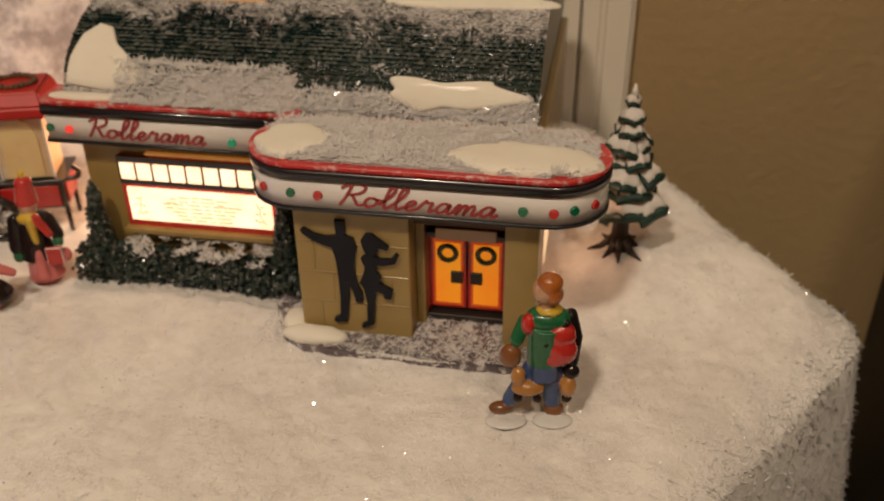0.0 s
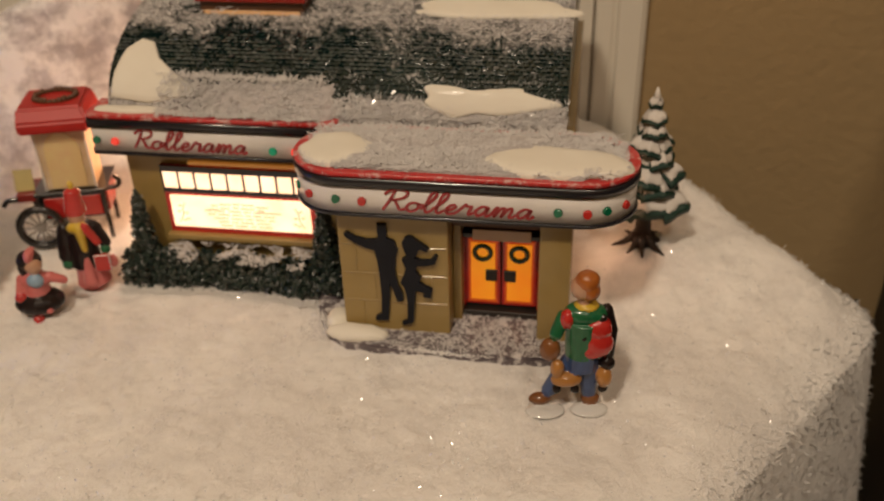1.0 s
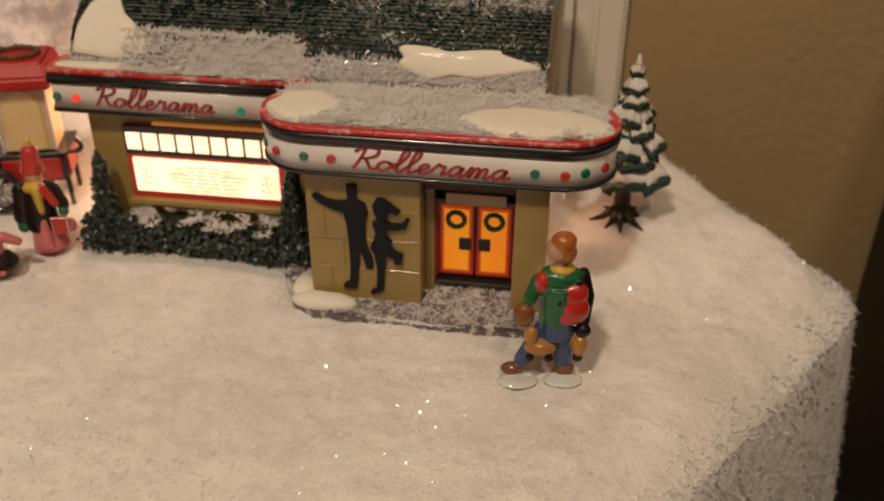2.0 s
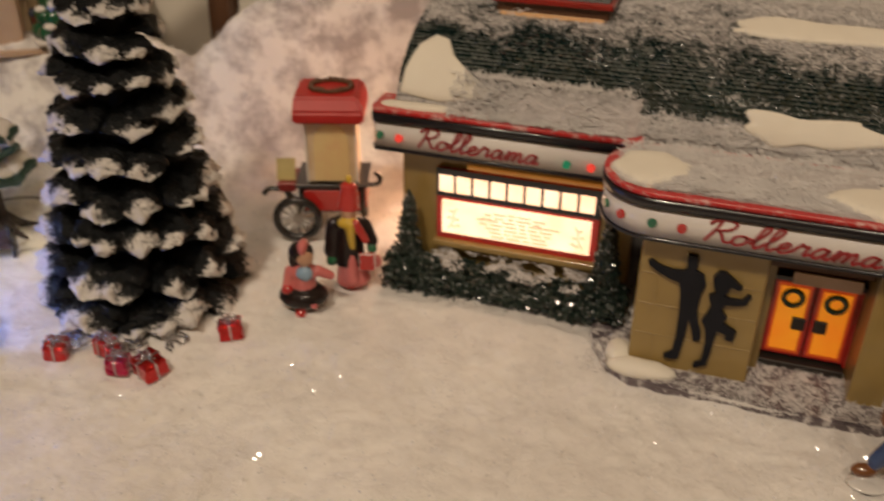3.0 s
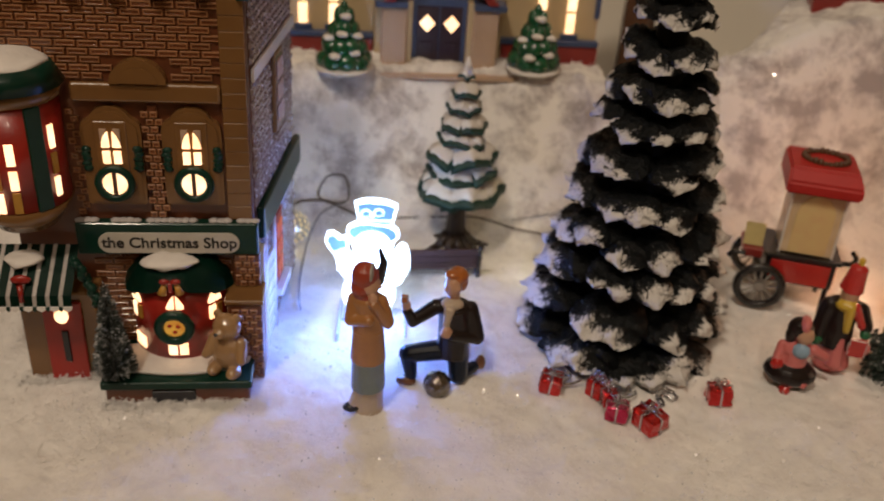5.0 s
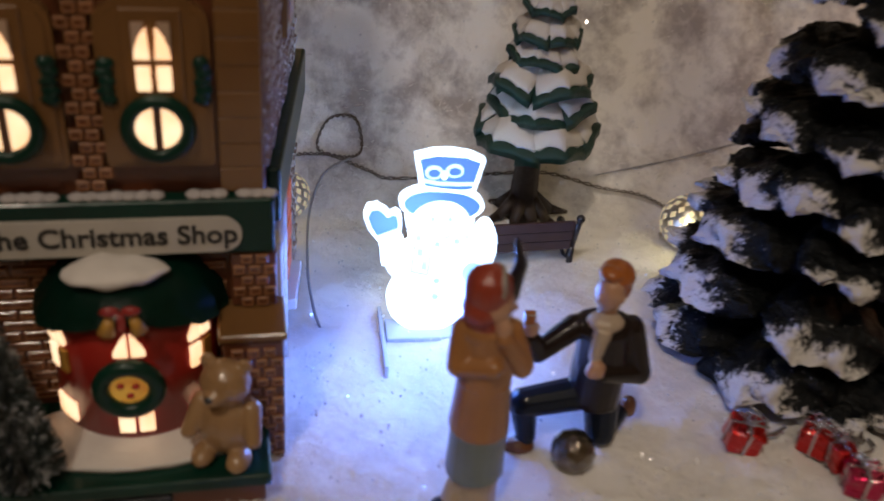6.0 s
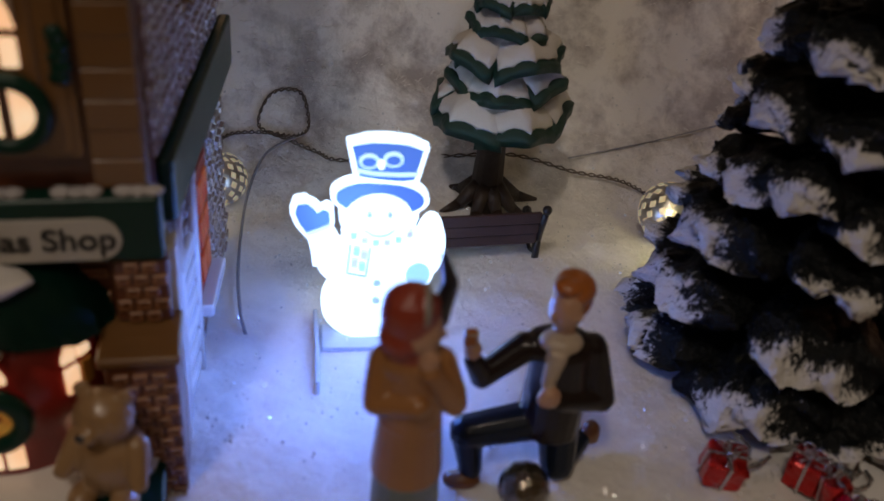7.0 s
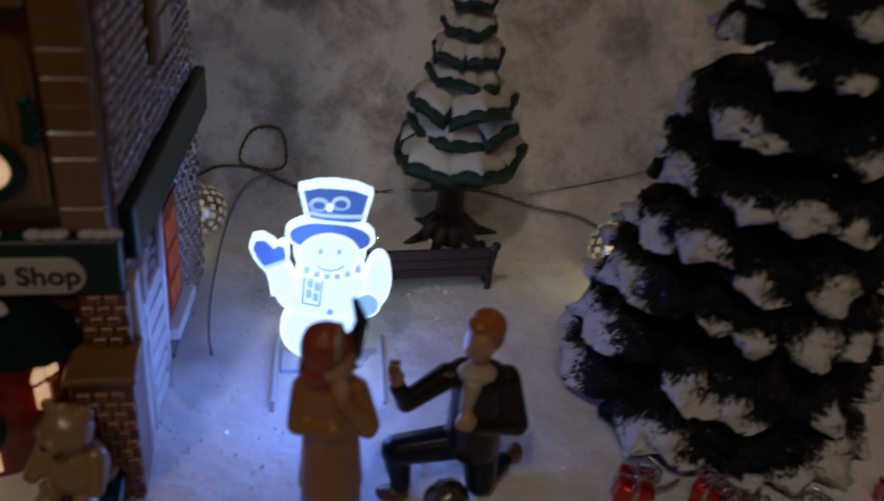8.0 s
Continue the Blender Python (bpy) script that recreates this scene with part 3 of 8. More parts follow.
def lumps(name, spots, seed, material, parent, squash=0.8, smoothed=False, label=""):
    """Many uneven crumbs joined into one part."""
    rnd = random.Random(seed)
    vs, fs = [], []
    for (x, y, z), r in spots:
        q = Euler((rnd.uniform(0, 6.3), rnd.uniform(0, 6.3), 0)).to_matrix()
        j = len(vs)
        k = rnd.uniform(0.7, 1.1)
        for v in ICO_V:
            w = q @ Vector((v.x, v.y * squash, v.z * k)) + Vector((rnd.uniform(-1, 1), rnd.uniform(-1, 1), rnd.uniform(-1, 1))) * 0.35
            vs.append((x + w.x * r, y + w.y * r, z + w.z * r))
        fs += [tuple(j + i for i in f) for f in ICO_F]
    me = bpy.data.meshes.new(name)
    me.from_pydata(vs, [], fs)
    if smoothed:
        me.polygons.foreach_set("use_smooth", [True] * len(fs))
    me.materials.append(material)
    ob = new(name, me)
    ob.parent = parent
    return tagged(ob, label, kind="stuff")


RINK = (0.33, 0.45, 0.0)


def barrel(y):
    """Height of the barrel roof over the plan, by its depth."""
    s = min(1.0, abs(y - 0.560) / 0.094)
    return 0.083 + 0.044 * (1 - s ** 2.4) ** (1 / 2.0)


def build_rink():
    k = thing("roller_rink", Matrix.Translation(RINK), "khaki ceramic rink house with lit windows and snowy green barrel roof", "village house")
    O = Matrix.Translation((-RINK[0], -RINK[1], 0))

    def P(name, bm, mat, parent=None, label=""):
        bm.transform(O)
        return part(name, bm, mat, parent or k, label)

    # plinth of grey stone with snow
    edge = bezier([(0.317, 0.449, 0), (0.321, 0.433, 0), (0.331, 0.414, 0), (0.346, 0.4062, 0), (0.385, 0.4035, 0), (0.425, 0.4035, 0), (0.449, 0.408, 0), (0.457, 0.424, 0), (0.457, 0.449, 0)], 5)
    bm = slab(B(), [(p.x + 0.0012 * noise.noise(p * 160), p.y + 0.0012 * noise.noise(p * 140)) for p in edge], -0.012, 0.0032)
    bmesh.ops.bevel(bm, geom=[e for e in bm.edges if all(v.co.z > 0 for v in e.verts)], offset=0.0012, segments=2, affect="EDGES")
    P("base", bm, BASE_STONE, None, "grey stone base flecked with snow")
    # walls
    P("wall", box(B(), 0.2165, 0.330, 0.4665, 0.480, -0.01, 0.083, 0.001), KHAKI)
    w = P("side_wall", box(B(), 0.2165, 0.222, 0.481, 0.64, -0.01, 0.083, 0.001), KHAKI)
    P("side_wall", box(B(), 0.434, 0.440, 0.452, 0.64, -0.01, 0.083, 0.001), KHAKI)
    P("side_window", box(B(), 0.4402, 0.4420, 0.474, 0.506, 0.012, 0.055, 0.0005), WARM_FILM, None, "glowing side window")
    P("side_window", box(B(), 0.2145, 0.2164, 0.486, 0.520, 0.012, 0.058, 0.0005), WARM_FILM, None, "glowing side window")
    P("back_wall", box(B(), 0.222, 0.434, 0.634, 0.64, -0.01, 0.083, 0.001), KHAKI)
    # front block with the relief panel
    P("front_panel", box(B(), 0.3385, 0.3885, 0.418, 0.466, -0.006, 0.070, 0.0008), KHAKI, None, "khaki panel with faint block courses")
    for i, (x0, x1, z) in enumerate(((0.3395, 0.3875, 0.019), (0.3395, 0.3875, 0.034), (0.3395, 0.3875, 0.049))):
        P("course_line", box(B(), x0, x1, 0.41755, 0.4182, z, z + 0.0006, 0.0002), KHAKI)
        for xj in ((0.3480, 0.3680), (0.3540, 0.3800), (0.3460, 0.3720))[i]:
            P("block_joint", box(B(), xj, xj + 0.0005, 0.41760, 0.4182, z - 0.0148, z - 0.0002, 0.0001), KHAKI)
    P("pillar", box(B(), 0.4285, 0.4425, 0.418, 0.452, -0.006, 0.070, 0.0008), KHAKI)
    P("pillar", box(B(), 0.3886, 0.3925, 0.430, 0.452, -0.004, 0.066, 0.0004), KHAKI)
    P("lintel", box(B(), 0.389, 0.428, 0.425, 0.452, 0.0575, 0.069, 0.0005), BROWN_WOOD, None, "brown lintel over the doors")
    P("door_sign", box(B(), 0.3985, 0.4245, 0.4238, 0.4249, 0.0515, 0.0570, 0.0003), PINK_STONE, None, "pale pinkish name plate")
    P("door_step", box(B(), 0.389, 0.428, 0.4335, 0.452, -0.006, 0.0062, 0.0006), DARK_WOOD, None, "dark door step")
    bm = ball(B(), (0.3455, 0.4125, 0.0035), (0.0150, 0.0058, 0.0042), u=24, v=12)
    ball(bm, (0.3345, 0.4215, 0.0040), (0.0065, 0.0075, 0.0050), u=20, v=10)
    P("glazed_snow", rough(bm, 0.0008, 130), GLOSS_SNOW, None, "glossy snow lump at the panel foot")
    # doors
    P("door_recess", box(B(), 0.3926, 0.4284, 0.4405, 0.452, 0.0046, 0.0574), BROWN_WOOD)
    for j, x0 in enumerate((0.3935, 0.4105)):
        dr = P("door", box(B(), x0, x0 + 0.0163, 0.4375, 0.4402, 0.0078, 0.0455, 0.0004), RED_CER, None, "red framed door glowing amber")
        P("pane_edge", box(B(), x0 + 0.0014, x0 + 0.0149, 0.4370, 0.4374, 0.0094, 0.0439), DOOR_EDGE, dr, "glass edge glowing dark red")
        P("door_pane", box(B(), x0 + 0.0025, x0 + 0.0138, 0.4367, 0.4371, 0.0110, 0.0424), DOOR_GLOW, dr)
        P("wreath", ring(B(), (x0 + 0.0081, 0.4362, 0.0375), 0.0037, 0.0012, k=7), GREEN_CER, dr, "dark green wreath")
        hx0 = x0 + (0.0095 if j == 0 else 0.0012)
        P("handle_plate", box(B(), hx0, hx0 + 0.0055, 0.4352, 0.4366, 0.0225, 0.0285, 0.0004), DARK_WOOD, dr)
    P("door_head", box(B(), 0.392, 0.4285, 0.4345, 0.4404, 0.0462, 0.0484, 0.0003), BLACK_CER)
    for x in (0.3922, 0.4271):
        P("door_jamb", box(B(), x, x + 0.0012, 0.4372, 0.4404, 0.0063, 0.0461, 0.0003), RED_CER)
    # the two dancers in relief, plain dark shapes
    y0, y1 = 0.4162, 0.4182
    man = ((357.0, 61.0), (361.2, 61.0), (361.5, 56.0), (360.9, 54.2), (364.6, 52.6), (366.0, 48.0), (364.8, 43.5), (364.2, 37.0), (365.4, 29.5), (367.2, 25.0), (367.4, 21.2), (364.4, 20.4), (363.0, 26.0), (361.5, 30.5),
           (361.2, 23.0), (360.2, 14.0), (359.6, 9.6), (353.8, 9.0), (353.6, 10.8), (356.6, 13.0), (357.2, 22.0), (357.0, 33.0), (356.4, 42.0), (355.2, 47.6), (351.0, 48.8), (346.0, 51.2), (342.4, 53.8), (341.8, 55.4), (343.2, 56.2),
           (347.5, 53.8), (352.0, 52.8), (356.0, 53.2), (357.4, 54.2))
    lady = ((368.0, 52.6), (369.8, 55.6), (372.6, 55.8), (375.4, 53.6), (380.0, 50.0), (379.2, 48.6), (375.6, 49.6), (374.6, 46.5), (373.0, 44.9), (376.0, 43.8), (380.4, 44.0), (382.6, 47.0), (384.0, 46.2), (382.6, 42.4), (378.0, 41.0),
            (374.6, 40.8), (373.6, 37.6), (376.2, 34.6), (375.0, 31.6), (378.6, 29.6), (381.0, 28.4), (380.2, 24.0), (376.8, 24.2), (377.0, 26.6), (373.4, 27.6), (372.6, 20.0), (371.6, 9.6), (366.4, 7.2), (366.2, 8.8), (369.0, 10.8),
            (369.4, 21.0), (368.2, 28.5), (366.4, 31.4), (368.2, 35.8), (369.2, 39.2), (367.6, 43.8), (370.2, 45.6), (368.8, 48.8))
    for i, outline in enumerate((man, lady)):
        bm = slab(B(), [(x / 1000, z / 1000) for x, z in outline], y0 - 0.0004 * i, y1, "y")
        P("dancer_relief", bm, SILHOUETTE, None, "dark slate silhouette in low relief")
    # marquee window
    fr = P("window_frame", box(B(), 0.2350, 0.3150, 0.4635, 0.4664, 0.0218, 0.0600, 0.0004), RED_CER, None, "red and black window frame")
    P("upper_frame", box(B(), 0.2352, 0.3150, 0.4628, 0.4634, 0.0455, 0.0602, 0.0002), BLACK_CER, fr)
    P("pane", box(B(), 0.2383, 0.3115, 0.4618, 0.4633, 0.0262, 0.0440, 0.0003), MARQUEE_GLOW, fr, "glowing marquee board with faint print")
    for i in range(9):
        x0 = 0.2368 + i * 0.00855
        P("pane", box(B(), x0, x0 + 0.0071, 0.4618, 0.4627, 0.0485, 0.0572, 0.0003), MARQUEE_GLOW, fr)
    rnd = random.Random(31)
    for r in range(7):
        z, half = 0.0405 - r * 0.0021, 0.0205 - 0.0022 * abs(r - 2.5)
        x = 0.2750 - half + rnd.uniform(0, 0.003)
        while x < 0.2750 + half:
            w = rnd.uniform(0.0028, 0.0075)
            lift = -0.0030 * ((x + w / 2 - 0.2750) / 0.0205) ** 2 if r < 2 else 0.0
            P("print_bar", box(B(), x, x + w, 0.4612, 0.4617, z + lift, z + lift + 0.0008), MARQUEE_INK, fr)
            x += w + rnd.uniform(0.0010, 0.0018)
    for x, sg in ((0.2440, 1), (0.3060, -1)):
        bm = tube(B(), bezier([(x - 0.0022 * sg, 0.4616, 0.0290), (x, 0.4616, 0.0330), (x + 0.0004 * sg, 0.4616, 0.0370), (x + 0.0020 * sg, 0.4616, 0.0405)], 6), 0.0004, 5)
        for q, (dx, dz) in enumerate(((-0.0018, 0.0350), (0.0020, 0.0345), (-0.0008, 0.0385), (0.0026, 0.0310), (0.0006, 0.0302))):
            ball(bm, (x + dx * sg, 0.4616, dz), (0.0011, 0.0003, 0.0007), u=8, v=5)
        P("print_motif", bm, MARQUEE_INK, fr, "brown sprig printed on the board")
    P("window_sill", box(B(), 0.234, 0.316, 0.460, 0.4664, 0.0190, 0.0222, 0.0006), KHAKI)
    P("orange_strip", box(B(), 0.250, 0.3145, 0.4640, 0.4663, 0.0608, 0.0622, 0.0003), ORANGE_GLOW)

    # canopies: white band, dark rim, frosted red lip, snow on top
    def canopy(outline_of, x_text, label, dots, text_y, parts):
        c = P("canopy", slab(B(), outline_of(0.0), 0.0695, 0.0822, smooth=True), WHITE_BAND, None, label)
        P("lower_rim", slab(B(), outline_of(0.0008), 0.0680, 0.0694, smooth=True), BLACK_CER, c)
        P("dark_rim", slab(B(), outline_of(0.0010), 0.0823, 0.0864, smooth=True), BLACK_CER, c)
        bm = slab(B(), outline_of(0.0006), 0.0865, 0.0888, smooth=True)
        P("red_lip", bm, RED_FROST, c)
        for x, y, z, mt in dots:
            bm = rod(B(), (x, y, z), (x, y - 0.0014, z), 0.0021, 0.0017, seg=14)
            P("bulb", bm, mt, c)
        return c

    def right_outline(o):
        return pill(0.3185 - o, 0.4685 + o, 0.411 - o, 0.459 + o, 16)

    def left_outline(o):
        return [(0.2045 - o, 0.461), (0.2065 - o, 0.458 - o), (0.330, 0.458 - o), (0.330, 0.478), (0.2045 - o, 0.478)]

    cl = canopy(left_outline, 0.256, "white canopy band with red script lettering", ((0.2085, 0.4578, 0.0755, GREEN_DOT), (0.2180, 0.4578, 0.0750, LIT_RED), (0.2982, 0.4578, 0.0735, LIT_GREEN), (0.3092, 0.4578, 0.0735, LIT_RED)), 0.4578, None)
    cr = canopy(right_outline, 0.394, "white rounded canopy band with red script lettering", ((0.3415, 0.4112, 0.0758, GREEN_DOT), (0.3530, 0.4108, 0.0755, RED_DOT), (0.4360, 0.4108, 0.0750, GREEN_DOT), (0.4480, 0.4112, 0.0748, RED_DOT)), 0.411, None)
    for a, mt in ((-125, RED_DOT), (-62, GREEN_DOT), (-38, RED_DOT), (-150, GREEN_DOT)):
        cx = 0.4445 if a > -90 else 0.3425
        d = Vector((math.cos(radians(a)), math.sin(radians(a)), 0))
        p = Vector((cx, 0.435, 0.0755)) + d * 0.0238
        P("bulb", rod(B(), p, p + d * 0.0014, 0.0021, 0.0017, seg=14), mt, cr)
    for par, x, y, w in ((cl, 0.2570, 0.4578, 0.0585), (cr, 0.3945, 0.4109, 0.0650)):
        script_word("script_letters", "Rollerama", w, 0.0100, O @ Matrix.Translation((x, y, 0.0757)) @ pose(0, 0, 0, 0, 0.6, 0), SCRIPT_RED, par)

    # snow lying on the canopies
    def drift(name, outline, z, h, mat, seed, amount=0.0016, scale=120, label=""):
        """A low heap inside an outline, thick in the middle and thin at its rim."""
        bm = B()
        cx, cy = sum(p[0] for p in outline) / len(outline), sum(p[1] for p in outline) / len(outline)
        rings = []
        for f, hh in ((1.0, 0.0), (0.985, 0.35), (0.93, 0.72), (0.8, 0.9), (0.62, 1.0), (0.4, 1.0), (0.18, 1.0)):
            rings.append([bm.verts.new((cx + (x - cx) * f, cy + (y - cy) * f, z + h * hh)) for x, y in outline])
        n = len(outline)
        for a, b in zip(rings, rings[1:]):
            for i in range(n):
                bm.faces.new((a[i], a[(i + 1) % n], b[(i + 1) % n], b[i]))
        bm.faces.new(rings[-1])
        rough(bm, amount, scale, seed)
        bmesh.ops.recalc_face_normals(bm, faces=bm.faces[:])
        return P(name, shade(bm), mat, None, label)

    def wavy(outline, amount, seed, scale=90):
        return [(x + amount * noise.noise(Vector((x, y, seed)) * scale), y + amount * noise.noise(Vector((y, x, seed + 5)) * scale)) for x, y in outline]

    drift("grainy_snow", wavy(pill(0.3215, 0.4655, 0.4135, 0.4565, 24), 0.003, 1), 0.0878, 0.0026, GRAIN_SNOW, 1, 0.0024, 150)
    drift("glazed_snow", wavy(oval(0.4340, 0.4270, 0.0315, 0.0135, 48), 0.0045, 2, 70), 0.0886, 0.0034, GLOSS_SNOW, 2, 0.0004, 60)
    drift("glazed_snow", wavy(oval(0.3370, 0.4320, 0.0155, 0.0150, 40), 0.0035, 3), 0.0886, 0.0032, GLOSS_SNOW, 3, 0.0004, 60)
    drift("glazed_snow", wavy(oval(0.2260, 0.4655, 0.0200, 0.0050, 30), 0.001, 4), 0.0880, 0.0024, GLOSS_SNOW, 4, 0.0003, 60)
    bm = B()
    nx, ny = 120, 26
    grid = []
    for j in range(ny):
        row = []
        for i in range(nx):
            x = 0.246 + (0.434 - 0.246) * i / (nx - 1)
            y = 0.4600 + 0.0115 * j / (ny - 1)
            if x > 0.322:
                y += 0.008 * smooth(0.322, 0.335, x)
            h = 0.0868 + smooth(0.246, 0.272, x + 0.010 * noise.noise(Vector((x * 60, j * 0.3, 2)))) * (0.0012 + 0.0030 * math.sin(math.pi * min(1, j / (ny - 1) * 0.9 + 0.1)) + 0.0150 * (j / (ny - 1)) ** 1.5)
            h += 0.0014 * noise.noise(Vector((x, y, 0)) * 120) + 0.0011 * noise.noise(Vector((x, y, 3)) * 260) + 0.0008 * noise.noise(Vector((x, y, 6)) * 520)
            row.append(bm.verts.new((x, y + 0.0012 * noise.noise(Vector((x * 90, j * 0.2, 0))), h)))
        grid.append(row)
    for j in range(ny - 1):
        for i in range(nx - 1):
            bm.faces.new((grid[j][i], grid[j][i + 1], grid[j + 1][i + 1], grid[j + 1][i]))
    P("grainy_snow", shade(bm), GRAIN_SNOW)

    # barrel roof
    x0, x1 = 0.2135, 0.4365
    bm = B()
    prof = [(0.4662 + 0.1876 * i / 40) for i in range(41)]
    prev = None
    for y in prof:
        cur = [bm.verts.new((x0, y, barrel(y) - 0.0012)), bm.verts.new((x1, y, barrel(y) - 0.0012))]
        if prev:
            bm.faces.new((prev[0], prev[1], cur[1], cur[0])).smooth = True
        prev = cur
    low = [[v for v in bm.verts if abs(v.co.x - xx) < 1e-6] for xx in (x0, x1)]
    for vs in low:
        vs.sort(key=lambda v: v.co.y)
        bm.faces.new(vs)
    bmesh.ops.recalc_face_normals(bm, faces=bm.faces[:])
    roof = P("roof", bm, ROOF_BASE, None, "dark green shingled barrel roof dusted with snow")
    # shingles, row by row over the vault; frost says how thickly the snow dust lies
    def frost(x, s):
        n1 = noise.noise(Vector((x * 38, s * 70, 3))) * 0.9 + noise.noise(Vector((x * 110, s * 150, 8))) * 0.55
        f = smooth(0.016, 0.006, s) + smooth(0.034, 0.060, s) * (0.75 + 0.25 * smooth(0.07, 0.10, s)) + 0.16
        f += 0.35 * smooth(0.36, 0.42, x) * smooth(0.03, 0.045, s)
        return max(0.0, min(1.0, f + 0.55 * n1 - 0.17))
    verts, faces, dust = [], [], []
    arc, ys = [0.0], [0.4662 + 0.1876 * i / 400 for i in range(401)]
    for a, b in zip(ys, ys[1:]):
        arc.append(arc[-1] + math.hypot(b - a, barrel(b) - barrel(a)))
    step, wide = 0.0023, 0.0031
    rows = int(arc[-1] / step)
    rnd = random.Random(5)
    for r in range(rows):
        s0, s1 = r * step, min(arc[-1], r * step + step * 1.25)
        ya, yb = float(np.interp(s0, arc, ys)), float(np.interp(s1, arc, ys))
        za, zb = barrel(ya), barrel(yb)
        ny_, nz_ = -(zb - za), (yb - ya)
        ln = math.hypot(ny_, nz_) or 1
        ny_, nz_ = ny_ / ln, nz_ / ln
        if nz_ < 0:
            ny_, nz_ = -ny_, -nz_
        x = x0 + (wide / 2 if r % 2 else 0.0) - wide / 2
        while x < x1 - 0.001:
            a, b = max(x0, x + 0.0002), min(x1, x + wide - 0.0002)
            if b - a > 0.0008:
                i = len(verts)
                front, back = ((ya, za), (yb, zb)) if ya < 0.560 else ((yb, zb), (ya, za))
                la, lb = 0.0008 + rnd.uniform(-0.0004, 0.0007), 0.0008 + rnd.uniform(-0.0004, 0.0007)
                for (yy, zz), li in ((front, (la, lb)), (back, (rnd.uniform(0, 0.0003), rnd.uniform(0, 0.0003)))):
                    for xx, lift in zip((a, b), li):
                        verts.append((xx, yy + ny_ * lift, zz + nz_ * lift))
                for xx in (a, b):
                    verts.append((xx, front[0] - ny_ * 0.0006, front[1] - nz_ * 0.0006))
                dust += [frost(a, s0), frost(b, s0), frost(a, s1), frost(b, s1), frost(a, s0), frost(b, s0)]
                faces += [(i, i + 1, i + 3, i + 2), (i + 4, i + 5, i + 1, i), (i + 4, i, i + 2), (i + 5, i + 3, i + 1)]
            x += wide
    me = bpy.data.meshes.new("shingles")
    me.from_pydata(verts, [], faces)
    at = me.attributes.new("frost", "FLOAT", "POINT")
    at.data.foreach_set("value", dust)
    me.transform(O)
    me.materials.append(SHINGLE)
    ob = new("shingles", me)
    ob.parent = roof
    tagged(ob, kind="stuff")

    def roof_snow(name, outline, mat, thick, seed, amount=0.0004, label=""):
        """A snow patch that follows the vault; the outline gives x and arc length."""
        bm = B()
        cx, cs = sum(p[0] for p in outline) / len(outline), sum(p[1] for p in outline) / len(outline)
        rings = []
        for f, hh in ((1.0, 0.0), (0.99, 0.5), (0.95, 0.85), (0.8, 1.0), (0.55, 1.0), (0.3, 1.0), (0.08, 1.0)):
            row = []
            for x, s in outline:
                xx, ss = cx + (x - cx) * f, cs + (s - cs) * f
                y = float(np.interp(ss, arc, ys))
                z = barrel(y)
                e = 0.0008
                g = (barrel(y + e) - barrel(y - e)) / (2 * e)
                n = Vector((0, -g, 1)).normalized()
                row.append(bm.verts.new(Vector((xx, y, z)) + n * (thick * hh + 0.0004)))
            rings.append(row)
        n = len(outline)
        for a, b in zip(rings, rings[1:]):
            for i in range(n):
                bm.faces.new((a[i], a[(i + 1) % n], b[(i + 1) % n], b[i]))
        bm.faces.new(rings[-1])
        rough(bm, amount, 130, seed)
        bmesh.ops.recalc_face_normals(bm, faces=bm.faces[:])
        return P(name, shade(bm), mat, roof, label)

    def patch(cx, cs, rx, rs, seed, n=40, wob=0.25):
        return [(cx + rx * math.cos(a) * (1 + wob * noise.noise(Vector((math.cos(a) * 1.3, math.sin(a) * 1.3, seed)))),
                 max(0.002, cs + rs * math.sin(a) * (1 + wob * noise.noise(Vector((math.sin(a) * 1.3, math.cos(a) * 1.3, seed + 9))))))
                for a in (2 * math.pi * i / n for i in range(n))]
    tri = [(0.2150 + (a - 0.2150) * 1.42, 0.0055 + (b - 0.010) * 1.2) for a, b in ((0.2150, 0.012), (0.2290, 0.010), (0.2440, 0.0135), (0.2455, 0.0170), (0.2375, 0.0225), (0.2310, 0.0290), (0.2275, 0.0370), (0.2225, 0.0385), (0.2180, 0.0330), (0.2155, 0.0220))]
    roof_snow("glazed_snow", [p for a, b in zip(tri, tri[1:] + tri[:1]) for p in (a, ((a[0] * 2 + b[0]) / 3, (a[1] * 2 + b[1]) / 3), ((a[0] + 2 * b[0]) / 3, (a[1] + 2 * b[1]) / 3))], GLOSS_SNOW, 0.0016, 1, 0.0002)
    roof_snow("glazed_snow", patch(0.3950, 0.0125, 0.0280, 0.0080, 4.2, 60, 0.7), GLOSS_SNOW, 0.0015, 2, 0.0002)
    roof_snow("glazed_snow", patch(0.3950, 0.0720, 0.0420, 0.0120, 7.7, 60, 0.6), GLOSS_SNOW, 0.0016, 3, 0.0002)
    # loose snow fibre over the canopies and the roof
    rnd = random.Random(21)
    spots = []
